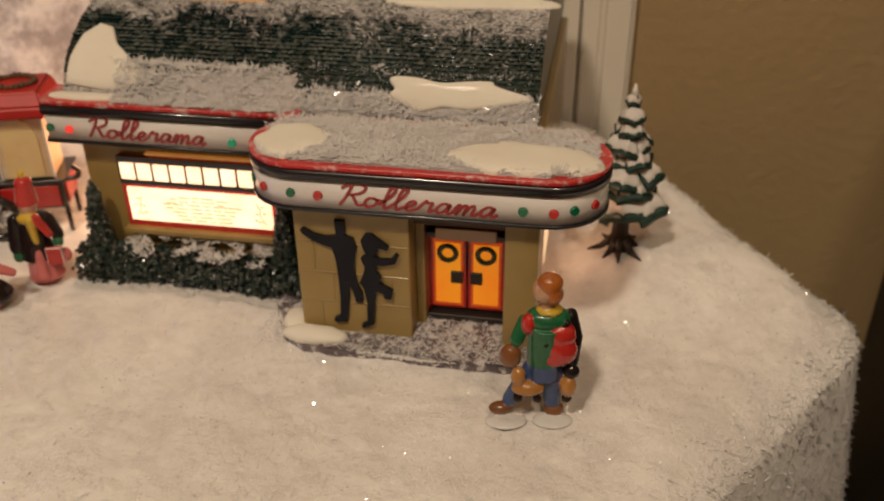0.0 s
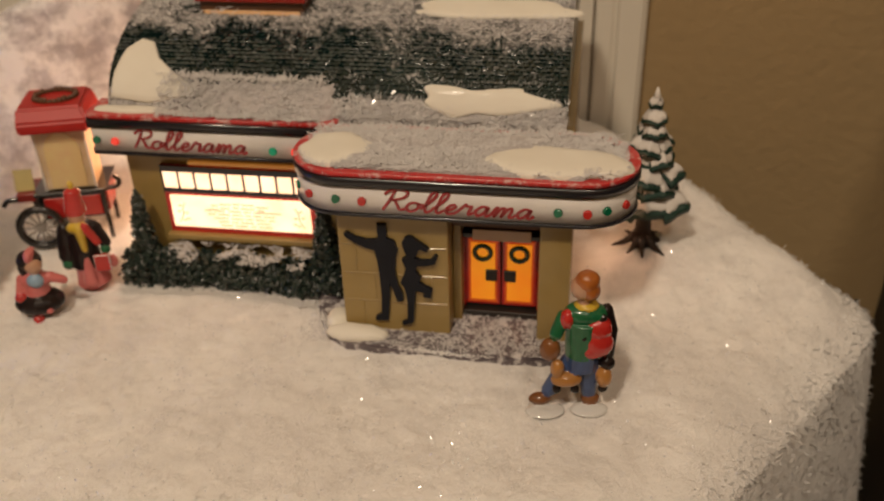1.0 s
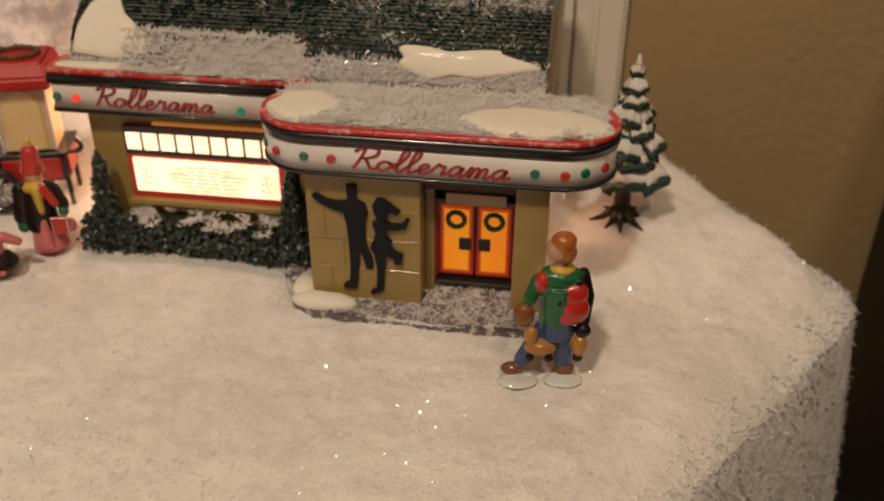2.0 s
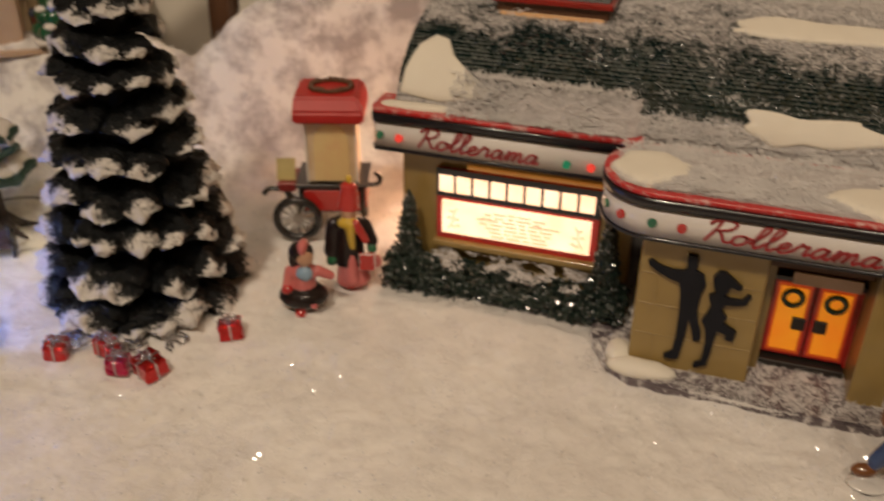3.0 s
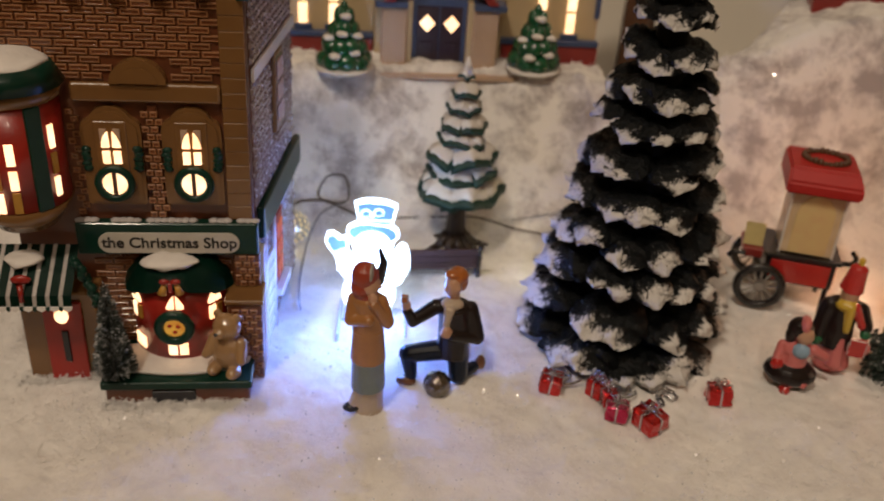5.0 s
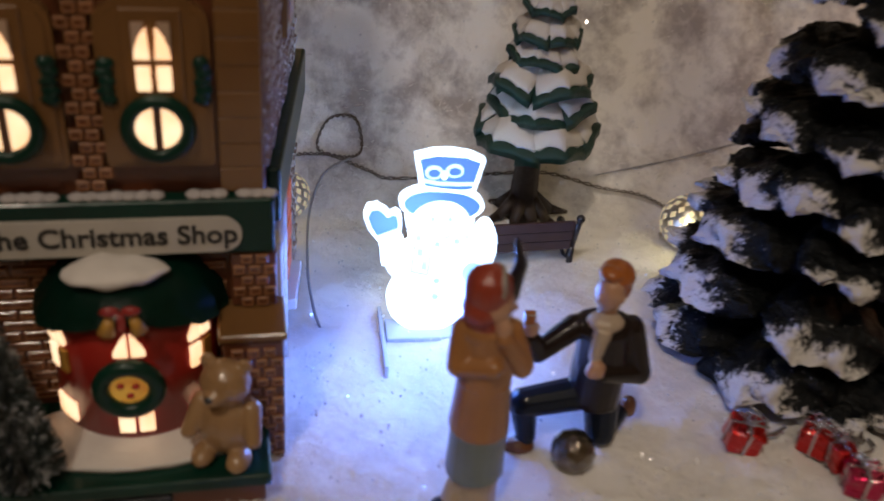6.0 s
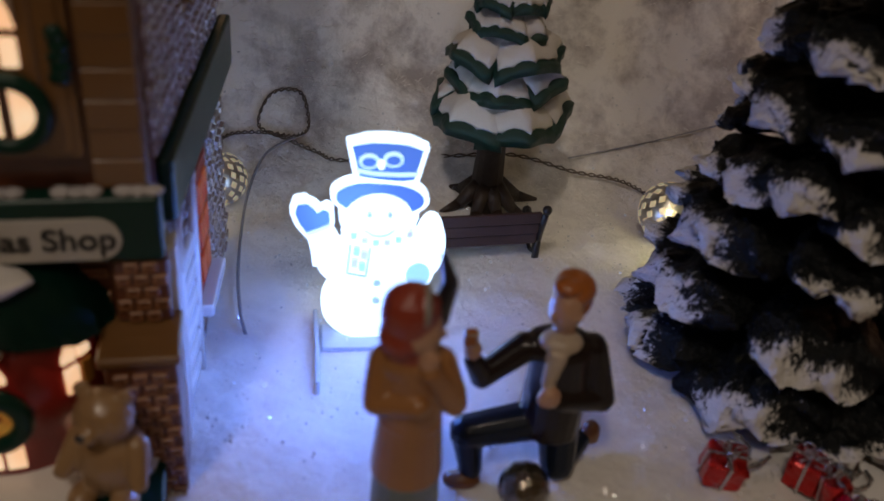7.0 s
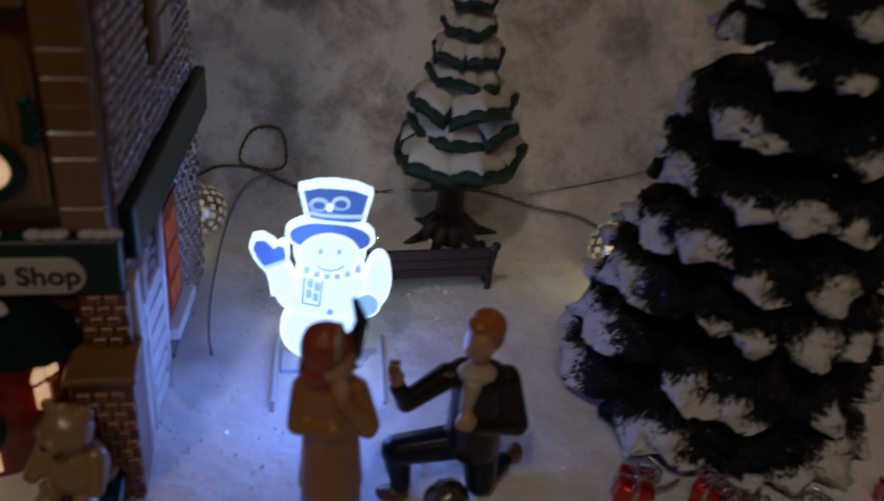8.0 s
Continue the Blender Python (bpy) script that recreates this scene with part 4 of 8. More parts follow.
    while len(spots) < 28000:
        u = rnd.random()
        up = Vector((0, -0.3, 1))
        if u < 0.27:
            x, y = rnd.uniform(0.324, 0.463), rnd.uniform(0.4145, 0.4565)
            if math.hypot(max(0, abs(x - 0.3935) - 0.052), y - 0.435) > 0.0215 or math.hypot((x - 0.4340) / 0.029, (y - 0.4270) / 0.012) < 1 or math.hypot((x - 0.3370) / 0.0135, (y - 0.432) / 0.013) < 1:
                continue
            z = 0.0897
        elif u < 0.52:
            x, y = rnd.uniform(0.240, 0.434), 0.4590 + 0.0145 * rnd.random()
            if x < 0.252 and rnd.random() < 0.6:
                continue
            t = (y - 0.4600) / 0.0115
            z = 0.0893 + 0.015 * max(0.0, min(1.0, t)) ** 1.5 + 0.0025 * noise.noise(Vector((x, y, 0)) * 120)
            if x > 0.322:
                y += 0.006
        elif u < 0.62:
            x, s = rnd.uniform(0.318, 0.436), 0.011 * rnd.random() ** 1.5
            if math.hypot((x - 0.395) / 0.026, (s - 0.0125) / 0.007) < 1:
                continue
            y = float(np.interp(s, arc, ys))
            z = barrel(y) + 0.0008
            up = Vector((0, -0.6, 0.8))
        else:
            x, s = rnd.uniform(x0 + 0.003, x1 - 0.003), rnd.uniform(0.001, 0.125)
            if (x < 0.262 and s < 0.042) or rnd.random() > frost(x, s) ** 2.2 * 0.9 or math.hypot((x - 0.395) / 0.026, (s - 0.0125) / 0.007) < 1 or math.hypot((x - 0.395) / 0.038, (s - 0.072) / 0.010) < 1:
                continue
            y = float(np.interp(s, arc, ys))
            z = barrel(y) + 0.0006
            up = Vector((0, -(barrel(y + 0.001) - barrel(y - 0.001)) / 0.002, 1)).normalized()
        z += 0.0042 * max(0.0, noise.noise(Vector((x * 85, y * 85, 4))) + 0.10) * rnd.random()
        spots.append((Vector((x - RINK[0], y - RINK[1], z)), up))
    for i in range(2600):
        x, y = rnd.uniform(0.320, 0.455), rnd.uniform(0.4045, 0.4365)
        if (x > 0.385 or rnd.random() < 0.45) and not (0.3380 < x < 0.3890 and y > 0.4165) and rnd.random() < 0.85:
            spots.append((Vector((x - RINK[0], y - RINK[1], 0.0034)), Vector((0, 0, 1))))
    wisps("frost_wisp", spots, 22, FROST_FIBRE, k, 0.0014, 0.0050, 0.00017)

    # skylight box
    sx0, sx1, sy = 0.2490, 0.3030, 0.512
    sk = P("skylight", box(B(), sx0, sx1, sy, sy + 0.045, 0.1150, 0.1290, 0.0006), BROWN_WOOD, None, "black framed skylight with reflections imitated by glowing panes")
    P("orange_strip", box(B(), sx0 + 0.002, sx1 - 0.002, sy - 0.0008, sy - 0.0001, 0.1200, 0.1245, 0.0002), ORANGE_GLOW, sk)
    P("ledge", box(B(), sx0 - 0.002, sx1 + 0.002, sy - 0.0025, sy + 0.047, 0.1291, 0.1318, 0.0006), SHOP_RED, sk)
    tilt = O @ Matrix.Translation((sx0, sy, 0.1320)) @ pose(0, 0, 0, 58, 0, 0)
    bm = box(B(), 0.0, 0.054, 0.0, 0.026, -0.0024, -0.0006)
    bm.transform(tilt)
    part("glass_frame", bm, DARK_WOOD, sk)
    # panes glow in place of the reflections on the glass
    for i in range(4):
        for j in range(2):
            bm = box(B(), 0.0012 + i * 0.0132, 0.0012 + i * 0.0132 + 0.0100, 0.0022 + j * 0.0125, 0.0022 + j * 0.0125 + 0.0086, -0.0005, 0.0006, 0.0003)
            bm.transform(tilt)
            part("pane", bm, SKY_REFLECTION, sk)
    for xx in (sx0, sx1 - 0.0015):
        bm = B()
        va = [bm.verts.new((xx, yy, zz)) for yy, zz in ((sy + 0.002, 0.1320), (sy + 0.0160, 0.1545), (sy + 0.0440, 0.1545), (sy + 0.0440, 0.1320))]
        vb = [bm.verts.new((v.co.x + 0.0015, v.co.y, v.co.z)) for v in va]
        bm.faces.new(va), bm.faces.new(vb)
        for i in range(4):
            bm.faces.new((va[i], va[(i + 1) % 4], vb[(i + 1) % 4], vb[i]))
        bmesh.ops.recalc_face_normals(bm, faces=bm.faces[:])
        P("gable", bm, BLACK_CER, sk)
    return k


build_rink()


def build_rink_bushes():
    for x, y, h, r in ((0.2235, 0.4555, 0.052, 0.0085), (0.3215, 0.4520, 0.058, 0.0090)):
        k = thing("cone_bush", pose(x, y, 0.0), "small frosted dark green cone tree against the rink wall", "bush", "bushes by the rink")
        rnd = random.Random(int(x * 1e4))
        spots = []
        for i in range(520):
            z = h * rnd.random() ** 1.25
            a, rr = rnd.uniform(0, 6.283), r * (1 - z / h) ** 0.75 * rnd.uniform(0.65, 1.05) + 0.0008
            spots.append(((rr * math.cos(a), rr * math.sin(a), z - 0.004), rnd.uniform(0.0008, 0.0015)))
        core = rod(B(), (0, 0, -0.006), (0, 0, h * 0.96), r * 0.85, 0.0008)
        part("stem", core, BUSH, k)
        lumps("foliage", spots, 3, BUSH, k)
    k = thing("hedge", pose(0.275, 0.452, 0.0), "low frosted dark green hedge along the rink wall", "hedge")
    rnd = random.Random(9)
    spots = []
    for i in range(1900):
        x = rnd.uniform(-0.062, 0.058)
        y = rnd.uniform(-0.011, 0.011)
        top = 0.016 + 0.004 * noise.noise(Vector((x * 60, 0, 1))) - 0.55 * abs(y) * (1 if y < 0 else 0.2) + 0.004 * smooth(0.02, 0.06, abs(x))
        spots.append(((x, y - 0.002 * smooth(0, 0.06, x), top * rnd.random() ** 0.4 - 0.003), rnd.uniform(0.0009, 0.0018)))
    core = B()
    box(core, -0.058, 0.054, -0.006, 0.0085, -0.006, 0.008, 0.003)
    part("stem_mass", core, BUSH, k)
    lumps("foliage", spots, 4, BUSH, k)
    spots = []
    for i in range(3000):
        x, y = rnd.uniform(-0.040, 0.044), rnd.uniform(-0.006, 0.0095)
        if noise.noise(Vector((x * 90, y * 120, 5))) > 0.02 and rnd.random() < 0.6:
            spots.append((Vector((x, y, 0.0155 + 0.12 * y + 0.0022 * noise.noise(Vector((x * 120, y * 120, 1))) + rnd.uniform(0, 0.0012))), Vector((0, -0.3, 1)).normalized()))
    wisps("snow_cap", spots, 6, FROST_FIBRE, k, 0.0012, 0.0034, 0.00018, label="fluffy snow lying on the hedge")


build_rink_bushes()


# ---- the Christmas shop ----
def brick_mesh(name, w, h, d, edge_m, face_m):
    """One glazed brick: a rounded rim and a darker face, its front towards -y."""
    me = bpy.data.meshes.new(name)
    a, b, r = w / 2, h / 2, min(w, h) * 0.27
    rings = [(a, b, 0.0), (a - 0.0001, b - 0.0001, -d * 0.8), (a - r * 0.35, b - r * 0.35, -d), (a - r, b - r, -d * 0.98), (a - r * 1.15, b - r * 1.15, -d * 0.72)]
    vs = [(sx * x, y, sz * z) for x, z, y in rings for sx, sz in ((-1, -1), (1, -1), (1, 1), (-1, 1))]
    fs = [(k * 4 + i, k * 4 + (i + 1) % 4, k * 4 + 4 + (i + 1) % 4, k * 4 + 4 + i) for k in range(len(rings) - 1) for i in range(4)]
    fs.append(tuple(range(4 * len(rings) - 4, 4 * len(rings))))
    me.from_pydata(vs, [], fs)
    me.materials.append(edge_m)
    me.materials.append(face_m)
    for p in me.polygons:
        p.material_index = 1 if p.index >= 12 else 0
    return me


SHOP = pose(-0.0227, 0.2778, 0, 0, 0, 38)
BRICK_ROW, BRICK_W = 0.0031, 0.0082


def build_shop():
    k = thing("christmas_shop", SHOP, "brown glazed brick shop house with lit windows and green sign board", "village house")
    P = lambda name, bm, mat, parent=None, label="": part(name, bm, mat, parent or k, label)
    uR, uL, vB, top = 0.0056, -0.0900, 0.092, 0.168
    S = lambda bm: (bm.transform(Matrix(((1, 0.15, 0, -0.0015), (0, 1, 0, 0), (0, 0, 1, 0), (0, 0, 0, 1)))), bm)[1]
    front = P("front_wall", box(B(), uL, uR - 0.0005, 0.0035, 0.010, 0.0, top, 0.0006), MORTAR, None, "glazed brick front wall")
    side = P("side_wall", S(box(B(), uR - 0.007, uR, 0.0101, vB, 0.0, top, 0.0006)), MORTAR, None, "rough glazed brick side wall")
    P("back_wall", box(B(), uL, uR - 0.0071, vB - 0.006, vB, 0.0, top, 0.0006), MORTAR)
    P("side_wall", box(B(), uL, uL + 0.006, 0.0101, vB - 0.0061, 0.0, top, 0.0006), MORTAR)
    P("roof", box(B(), uL - 0.002, uR + 0.012, 0.001, vB + 0.002, top + 0.0005, top + 0.006, 0.001), SHOP_GREEN, None, "green glazed cornice")
    for i in range(7):
        u = -0.0905 + i * 0.0155
        P("bracket", box(B(), u, u + 0.005, -0.001, 0.0034, top - 0.004, top, 0.0006), SHOP_GREEN)
    for i in range(15):
        z = 0.0727 + i * 0.0061
        P("pilaster_block", box(B(), -0.0048, 0.0048, 0.0011 + 0.0002 * (i % 3 == 1), 0.0034, z, z + 0.00605, 0.0004), STONE_TAN)
    P("cornice", box(B(), -0.0610, -0.0050, -0.0002, 0.0034, 0.1235, 0.1310, 0.0012), STONE_TAN)
    bm = slab(B(), oval(-0.0354, 0.1312, 0.0106, 0.0095, 20, 0, 180), -0.0012, 0.0034, "y")
    P("arch_stone", bm, STONE_TAN)
    P("arch_panel", slab(B(), oval(-0.0354, 0.1318, 0.0074, 0.0062, 20, 0, 180), -0.0018, -0.0013, "y"), STONE_TAN)
    P("quoin", box(B(), -0.0336, -0.0300, 0.0016, 0.0034, 0.0735, 0.1220, 0.0006), MORTAR)

    # arched windows with wreaths
    def sash(uc):
        half = [(0.0108, 0.0800), (0.0115, 0.0810), (0.0115, 0.1120), (0.0111, 0.1142), (0.0101, 0.1156), (0.0086, 0.1163), (0.0076, 0.1172), (0.0064, 0.1190), (0.0044, 0.1206), (0.0020, 0.1214)]
        curve = [(uc + x, z) for x, z in half] + [(uc - x, z) for x, z in reversed(half)]
        f = P("window_surround", slab(B(), curve, 0.0004, 0.0034, "y"), STONE_TAN, None, "tan stone window surround")
        rim = [(uc + (x - uc) * 0.88, 0.100 + (z - 0.100) * 0.93) for x, z in curve]
        P("moulding", slab(B(), rim, -0.0003, 0.0006, "y"), STONE_TAN, f)
        P("inner_arch", box(B(), uc - 0.0062, uc + 0.0062, -0.0010, 0.0001, 0.0835, 0.1160, 0.0005), STONE_TAN, f)
        for s in (-1, 1):
            P("pane", box(B(), uc + s * 0.0021 - 0.0015, uc + s * 0.0021 + 0.0015, -0.0018, -0.0011, 0.0985, 0.1040, 0.0003), PANE_GLOW, f)
            tri = [(uc + s * 0.0005, 0.1055), (uc + s * 0.0037, 0.1055), (uc + s * 0.0034, 0.1080), (uc + s * 0.0024, 0.1106), (uc + s * 0.0009, 0.1122)]
            P("curtained_pane", slab(B(), tri, -0.0018, -0.0011, "y"), PANE_GLOW, f)
            P("curtain", slab(B(), [(uc + s * 0.0012, 0.1132), (uc + s * 0.0038, 0.1132), (uc + s * 0.0038, 0.1062)], -0.0017, -0.0011, "y"), PINK_STONE, f)
            bm = B()
            for q in range(5):
                ball(bm, (uc + s * (0.0096 + 0.0004 * (q % 2)), -0.0004, 0.0962 + q * 0.0020), (0.0020, 0.0011, 0.0015), u=8, v=6)
            P("shutter", rough(bm, 0.0005, 500), SHOP_GREEN, f, "dark green garland beside the window")
            P("pane", slab(B(), oval(uc + s * 0.0003, 0.0900, 0.0048, 0.0050, 12, -86 if s > 0 else 94, 86 if s > 0 else 266), -0.0018, -0.0011, "y"), PANE_GLOW, f)
        P("wreath", ring(B(), (uc, -0.0018, 0.0900), 0.0064, 0.0016), SHOP_GREEN, f, "dark green wreath")
        P("mullion", box(B(), uc - 0.0008, uc + 0.0008, -0.0024, -0.0019, 0.0852, 0.0948), BROWN_WOOD, f)
    for uc in (-0.0172, -0.0478):
        sash(uc)

    # sign board
    b = P("sign_board", box(B(), -0.0660, 0.0072, -0.0020, 0.0034, 0.0575, 0.0722, 0.0010), SHOP_GREEN, None, "dark green sign board with white name plate")
    P("name_plate", slab(B(), pill(-0.0572, -0.0004, 0.0590, 0.0682, 10), -0.0030, -0.0021, "y"), PLATE, b)
    lettering("sign_letters", "the Christmas Shop", 0.0068, Matrix.Translation((-0.0286, -0.0031, 0.0637)) @ pose(0, 0, 0, 90, 0, 0), SIGN_INK, b, 0.0002, bold=0.018)
    bm = B()
    for i in range(26):
        u = -0.064 + i * 0.0028
        if i in (3, 4, 9, 17, 18, 22):
            continue
        ball(bm, (u, 0.0004, 0.0726), (0.0022, 0.0020, 0.0009 + 0.0006 * noise.noise(Vector((u * 300, 0, 0)))), u=8, v=5)
    tagged(P("snow_ridge", bm, GRAIN_SNOW, b, "thin line of snow on the board"), kind="stuff")
    P("belt_course", S(box(B(), uR + 0.0001, uR + 0.0036, 0.0105, vB + 0.002, 0.0585, 0.0735, 0.0010)), SHOP_GREEN, None, "green belt course along the side")

    # bay window with awning, ledge and pier
    cu, rb = -0.0270, 0.0200
    bay = P("bay_window", slab(B(), [(cu + x, 0.004 - y) for x, y in oval(0, 0, rb, 0.0185, 18, 0, 180)], 0.0125, 0.0485, smooth=True), SHOP_RED, None, "red bay window glowing with lit panes")
    bm = B()
    rows = []
    for i in range(19):
        a = radians(180 * i / 18)
        wob = 0.0012 * math.sin(i * 2.6)
        rows.append([bm.verts.new((cu + (rb + o) * math.cos(a), 0.004 - (0.0185 + o * 1.2) * math.sin(a), z)) for o, z in ((0.0026 + wob, 0.0496 - 0.0085 * abs(math.cos(a)) ** 1.5 + wob * 1.2), (0.0016 + wob * 0.6, 0.0520 - 0.005 * abs(math.cos(a))), (-0.0045 + wob * 0.3, 0.0548), (-0.0120, 0.0578), (-0.0190, 0.0580))])
    for p, q in zip(rows, rows[1:]):
        for j in range(4):
            bm.faces.new((p[j], q[j], q[j + 1], p[j + 1])).smooth = True
    bmesh.ops.solidify(bm, geom=bm.faces[:], thickness=0.0010)
    P("awning", bm, SHOP_GREEN, bay, "dark green draped awning")
    bm = ball(B(), (cu - 0.002, -0.0060, 0.0568), (0.0115, 0.0066, 0.0026), u=28, v=14)
    P("awning_snow", rough(bm, 0.0013, 170), FIR_SNOW, bay, "heap of snow on the awning")
    bm = B()
    box(bm, cu - 0.0009, cu + 0.0009, -0.0202, -0.0188, 0.0500, 0.0545, 0.0004)
    for s in (-1, 1):
        ball(bm, (cu + s * 0.0022, -0.0195, 0.0550), (0.0022, 0.0010, 0.0012))
    P("bow", bm, SHOP_RED, bay, "red ribbon bow")
    for s in (-1, 1):
        P("bell", rod(B(), (cu + s * 0.0036, -0.0192, 0.0490), (cu + s * 0.0024, -0.0186, 0.0530), 0.0020, 0.0009), GOLD, bay)

    def on_bay(ang, z0, z1, half, drop=0.0, out=1):
        """A pane bent to the bay; with a drop its outer upper corner hangs lower, as one half of a pointed arch."""
        bm = B()
        rows = []
        for i in range(4):
            a = radians(ang - half + 2 * half * i / 3)
            c, s = math.cos(a), math.sin(a)
            zt = z1 - drop * ((i / 3) if out > 0 else (1 - i / 3)) ** 1.3
            rows.append([bm.verts.new((cu + (rb + o) * c, 0.004 - (0.0185 + o) * s, z)) for o, z in ((0.0, z0), (0.0008, z0), (0.0008, zt), (0.0, zt))])
        for p, q in zip(rows, rows[1:]):
            for j in range(4):
                bm.faces.new((p[j], q[j], q[(j + 1) % 4], p[(j + 1) % 4]))
        bm.faces.new(rows[0]), bm.faces.new(rows[-1])
        bmesh.ops.recalc_face_normals(bm, faces=bm.faces[:])
        return bm
    for ang, out in ((151, 1), (140, -1), (95, 1), (84, -1), (45, 1), (34, -1)):
        P("pane", on_bay(ang, 0.0388, 0.0452, 4.4, 0.0050, out), PANE_GLOW, bay)
    for ang in (150, 44):
        P("pane", on_bay(ang, 0.0308, 0.0370, 4.6), PANE_GLOW, bay)
    for ang in (139, 33):
        P("gilt_panel", on_bay(ang, 0.0308, 0.0370, 4.0), GOLD, bay)
    for ang in (150, 139, 96, 83, 44):
        P("pane", on_bay(ang, 0.0158, 0.0213, 5.0), PANE_GLOW, bay)
    P("wreath", ring(B(), (cu - 0.0006, -0.0160, 0.0302), 0.0064, 0.0021), SHOP_GREEN, bay, "dark green wreath")
    bm = slab(B(), oval(cu - 0.0006, 0.0302, 0.0052, 0.0050, 16), -0.0160, -0.0152, "y")
    P("wreath_centre", bm, GOLD_GLOW, bay, "golden wreath centre with red marks")
    for dx, dz in ((-0.0018, 0.0012), (0.0016, 0.0009), (0.0002, -0.0018)):
        P("red_mark", ball(B(), (cu - 0.0006 + dx, -0.0164, 0.0302 + dz), (0.0010, 0.0006, 0.0008), u=8, v=5), RED_CER, bay)
    P("ledge_base", box(B(), -0.0560, 0.0030, -0.0270, 0.0034, -0.004, 0.0075, 0.0010), MORTAR, None, "brick window ledge with green edge")
    P("ledge_edge", box(B(), -0.0575, 0.0045, -0.0290, 0.0034, 0.0076, 0.0115, 0.0010), SHOP_GREEN)
    bm = slab(B(), [(x * 0.030 + cu, -0.0120 + y * 0.0125) for x, y in oval(0, 0, 1, 1, 24)], 0.0114, 0.0134, smooth=True)
    P("ledge_snow", rough(bm, 0.0008, 200), FIR_SNOW, None, "snow on the ledge")
    P("vent", box(B(), cu - 0.010, cu + 0.008, -0.0284, -0.0271, -0.001, 0.0065, 0.0006), BLACK_CER)
    P("pier", box(B(), -0.0060, 0.0086, -0.0120, 0.0034, -0.004, 0.0390, 0.0008), MORTAR, None, "brick pier beside the bay window")
    P("pier_cap", box(B(), -0.0070, 0.0094, -0.0130, 0.0034, 0.0391, 0.0415, 0.0008), STONE_TAN)
    P("pier", box(B(), -0.0035, 0.0076, -0.0010, 0.0034, 0.0416, 0.0574, 0.0008), MORTAR, None, "brick pier beside the bay window")

    # shop door with striped awning
    P("door_arch", box(B(), -0.0905, -0.0590, -0.0100, 0.0034, -0.004, 0.0440, 0.0012), STONE_TAN, None, "tan stone door arch")
    d = P("door", box(B(), -0.0812, -0.0655, -0.0118, -0.0101, -0.002, 0.0400, 0.0006), SHOP_RED, None, "dark red door with oval lit pane")
    P("pane", slab(B(), oval(-0.0735, 0.0340, 0.0028, 0.0036, 16), -0.0126, -0.0119, "y"), PANE_GLOW, d)
    P("door_panel", box(B(), -0.0745, -0.0718, -0.0126, -0.0119, 0.0110, 0.0265, 0.0004), BLACK_CER, d)
    u0 = -0.0985
    for i in range(13):
        w = 0.0016 if i % 2 else 0.0034
        bm = B()
        vs = [bm.verts.new(p) for p in ((u0, -0.0020, 0.0625), (u0 + w, -0.0020, 0.0625), (u0 + w, -0.0220, 0.0500), (u0, -0.0220, 0.0500), (u0, -0.0228, 0.0455), (u0 + w, -0.0228, 0.0455))]
        bm.faces.new(vs[:4]), bm.faces.new((vs[3], vs[2], vs[5], vs[4]))
        bmesh.ops.solidify(bm, geom=bm.faces[:], thickness=0.0008)
        P("awning_stripe", bm, WHITE_BAND if i % 2 else SHOP_GREEN)
        P("awning_scallop", slab(B(), [(u0 + a, 0.0456 - b) for a, b in ((0.0, 0.0), (0.0, 0.0012), (w * 0.5, 0.0022), (w, 0.0012), (w, 0.0))], -0.0236, -0.0224, "y"), SHOP_GREEN if i % 2 else WHITE_BAND)
        u0 += w
    bm = B()
    rnd = random.Random(17)
    for i in range(26):
        f = i / 25
        ball(bm, (-0.0650 + 0.0100 * f + rnd.uniform(-0.0012, 0.0012), -0.0125 - 0.0060 * f + rnd.uniform(-0.0012, 0.0012), 0.0600 - 0.0200 * f ** 1.4 + rnd.uniform(-0.001, 0.001)), rnd.uniform(0.0013, 0.0022), u=7, v=5)
    tagged(P("garland", rough(bm, 0.0006, 500), SHOP_GREEN, None, "dark green garland hanging beside the shop door"), kind="stuff")
    P("awning_snow", rough(ball(B(), (-0.0850, -0.0095, 0.0600), (0.0075, 0.0060, 0.0026), u=24, v=12), 0.0012, 190), FIR_SNOW)
    bm = B()
    ball(bm, (-0.0845, -0.0185, 0.0555), (0.0040, 0.0015, 0.0020))
    rod(bm, (-0.0845, -0.0205, 0.0540), (-0.0840, -0.0228, 0.0475), 0.0012, 0.0008)
    P("bow", bm, SHOP_RED, None, "red ribbon bow")

    # round turret above the door
    tu, tv = -0.0830, -0.0020
    tr = P("turret", rod(B(), (tu, tv, 0.0850), (tu, tv, 0.1270), 0.0180, 0.0180, seg=28), SHOP_RED, None, "round red turret with green posts and lit windows")
    P("turret_foot", rod(B(), (tu, tv, 0.0740), (tu, tv, 0.0849), 0.0120, 0.0186, seg=28), STONE_TAN, tr)
    P("turret_collar", rod(B(), (tu, tv, 0.1271), (tu, tv, 0.1320), 0.0190, 0.0198, seg=28), STONE_TAN, tr)
    P("turret_roof", rod(B(), (tu, tv, 0.1321), (tu, tv, 0.1400), 0.0212, 0.0168, seg=28), SHOP_GREEN, tr)
    P("turret_snow", rough(ball(B(), (tu, tv, 0.1398), (0.0165, 0.0165, 0.0040), u=24, v=12), 0.0016, 130), FIR_SNOW, tr, "cap of snow")
    for ang in (-130, -48, 34):
        a = radians(ang)
        c, s = math.cos(a), math.sin(a)
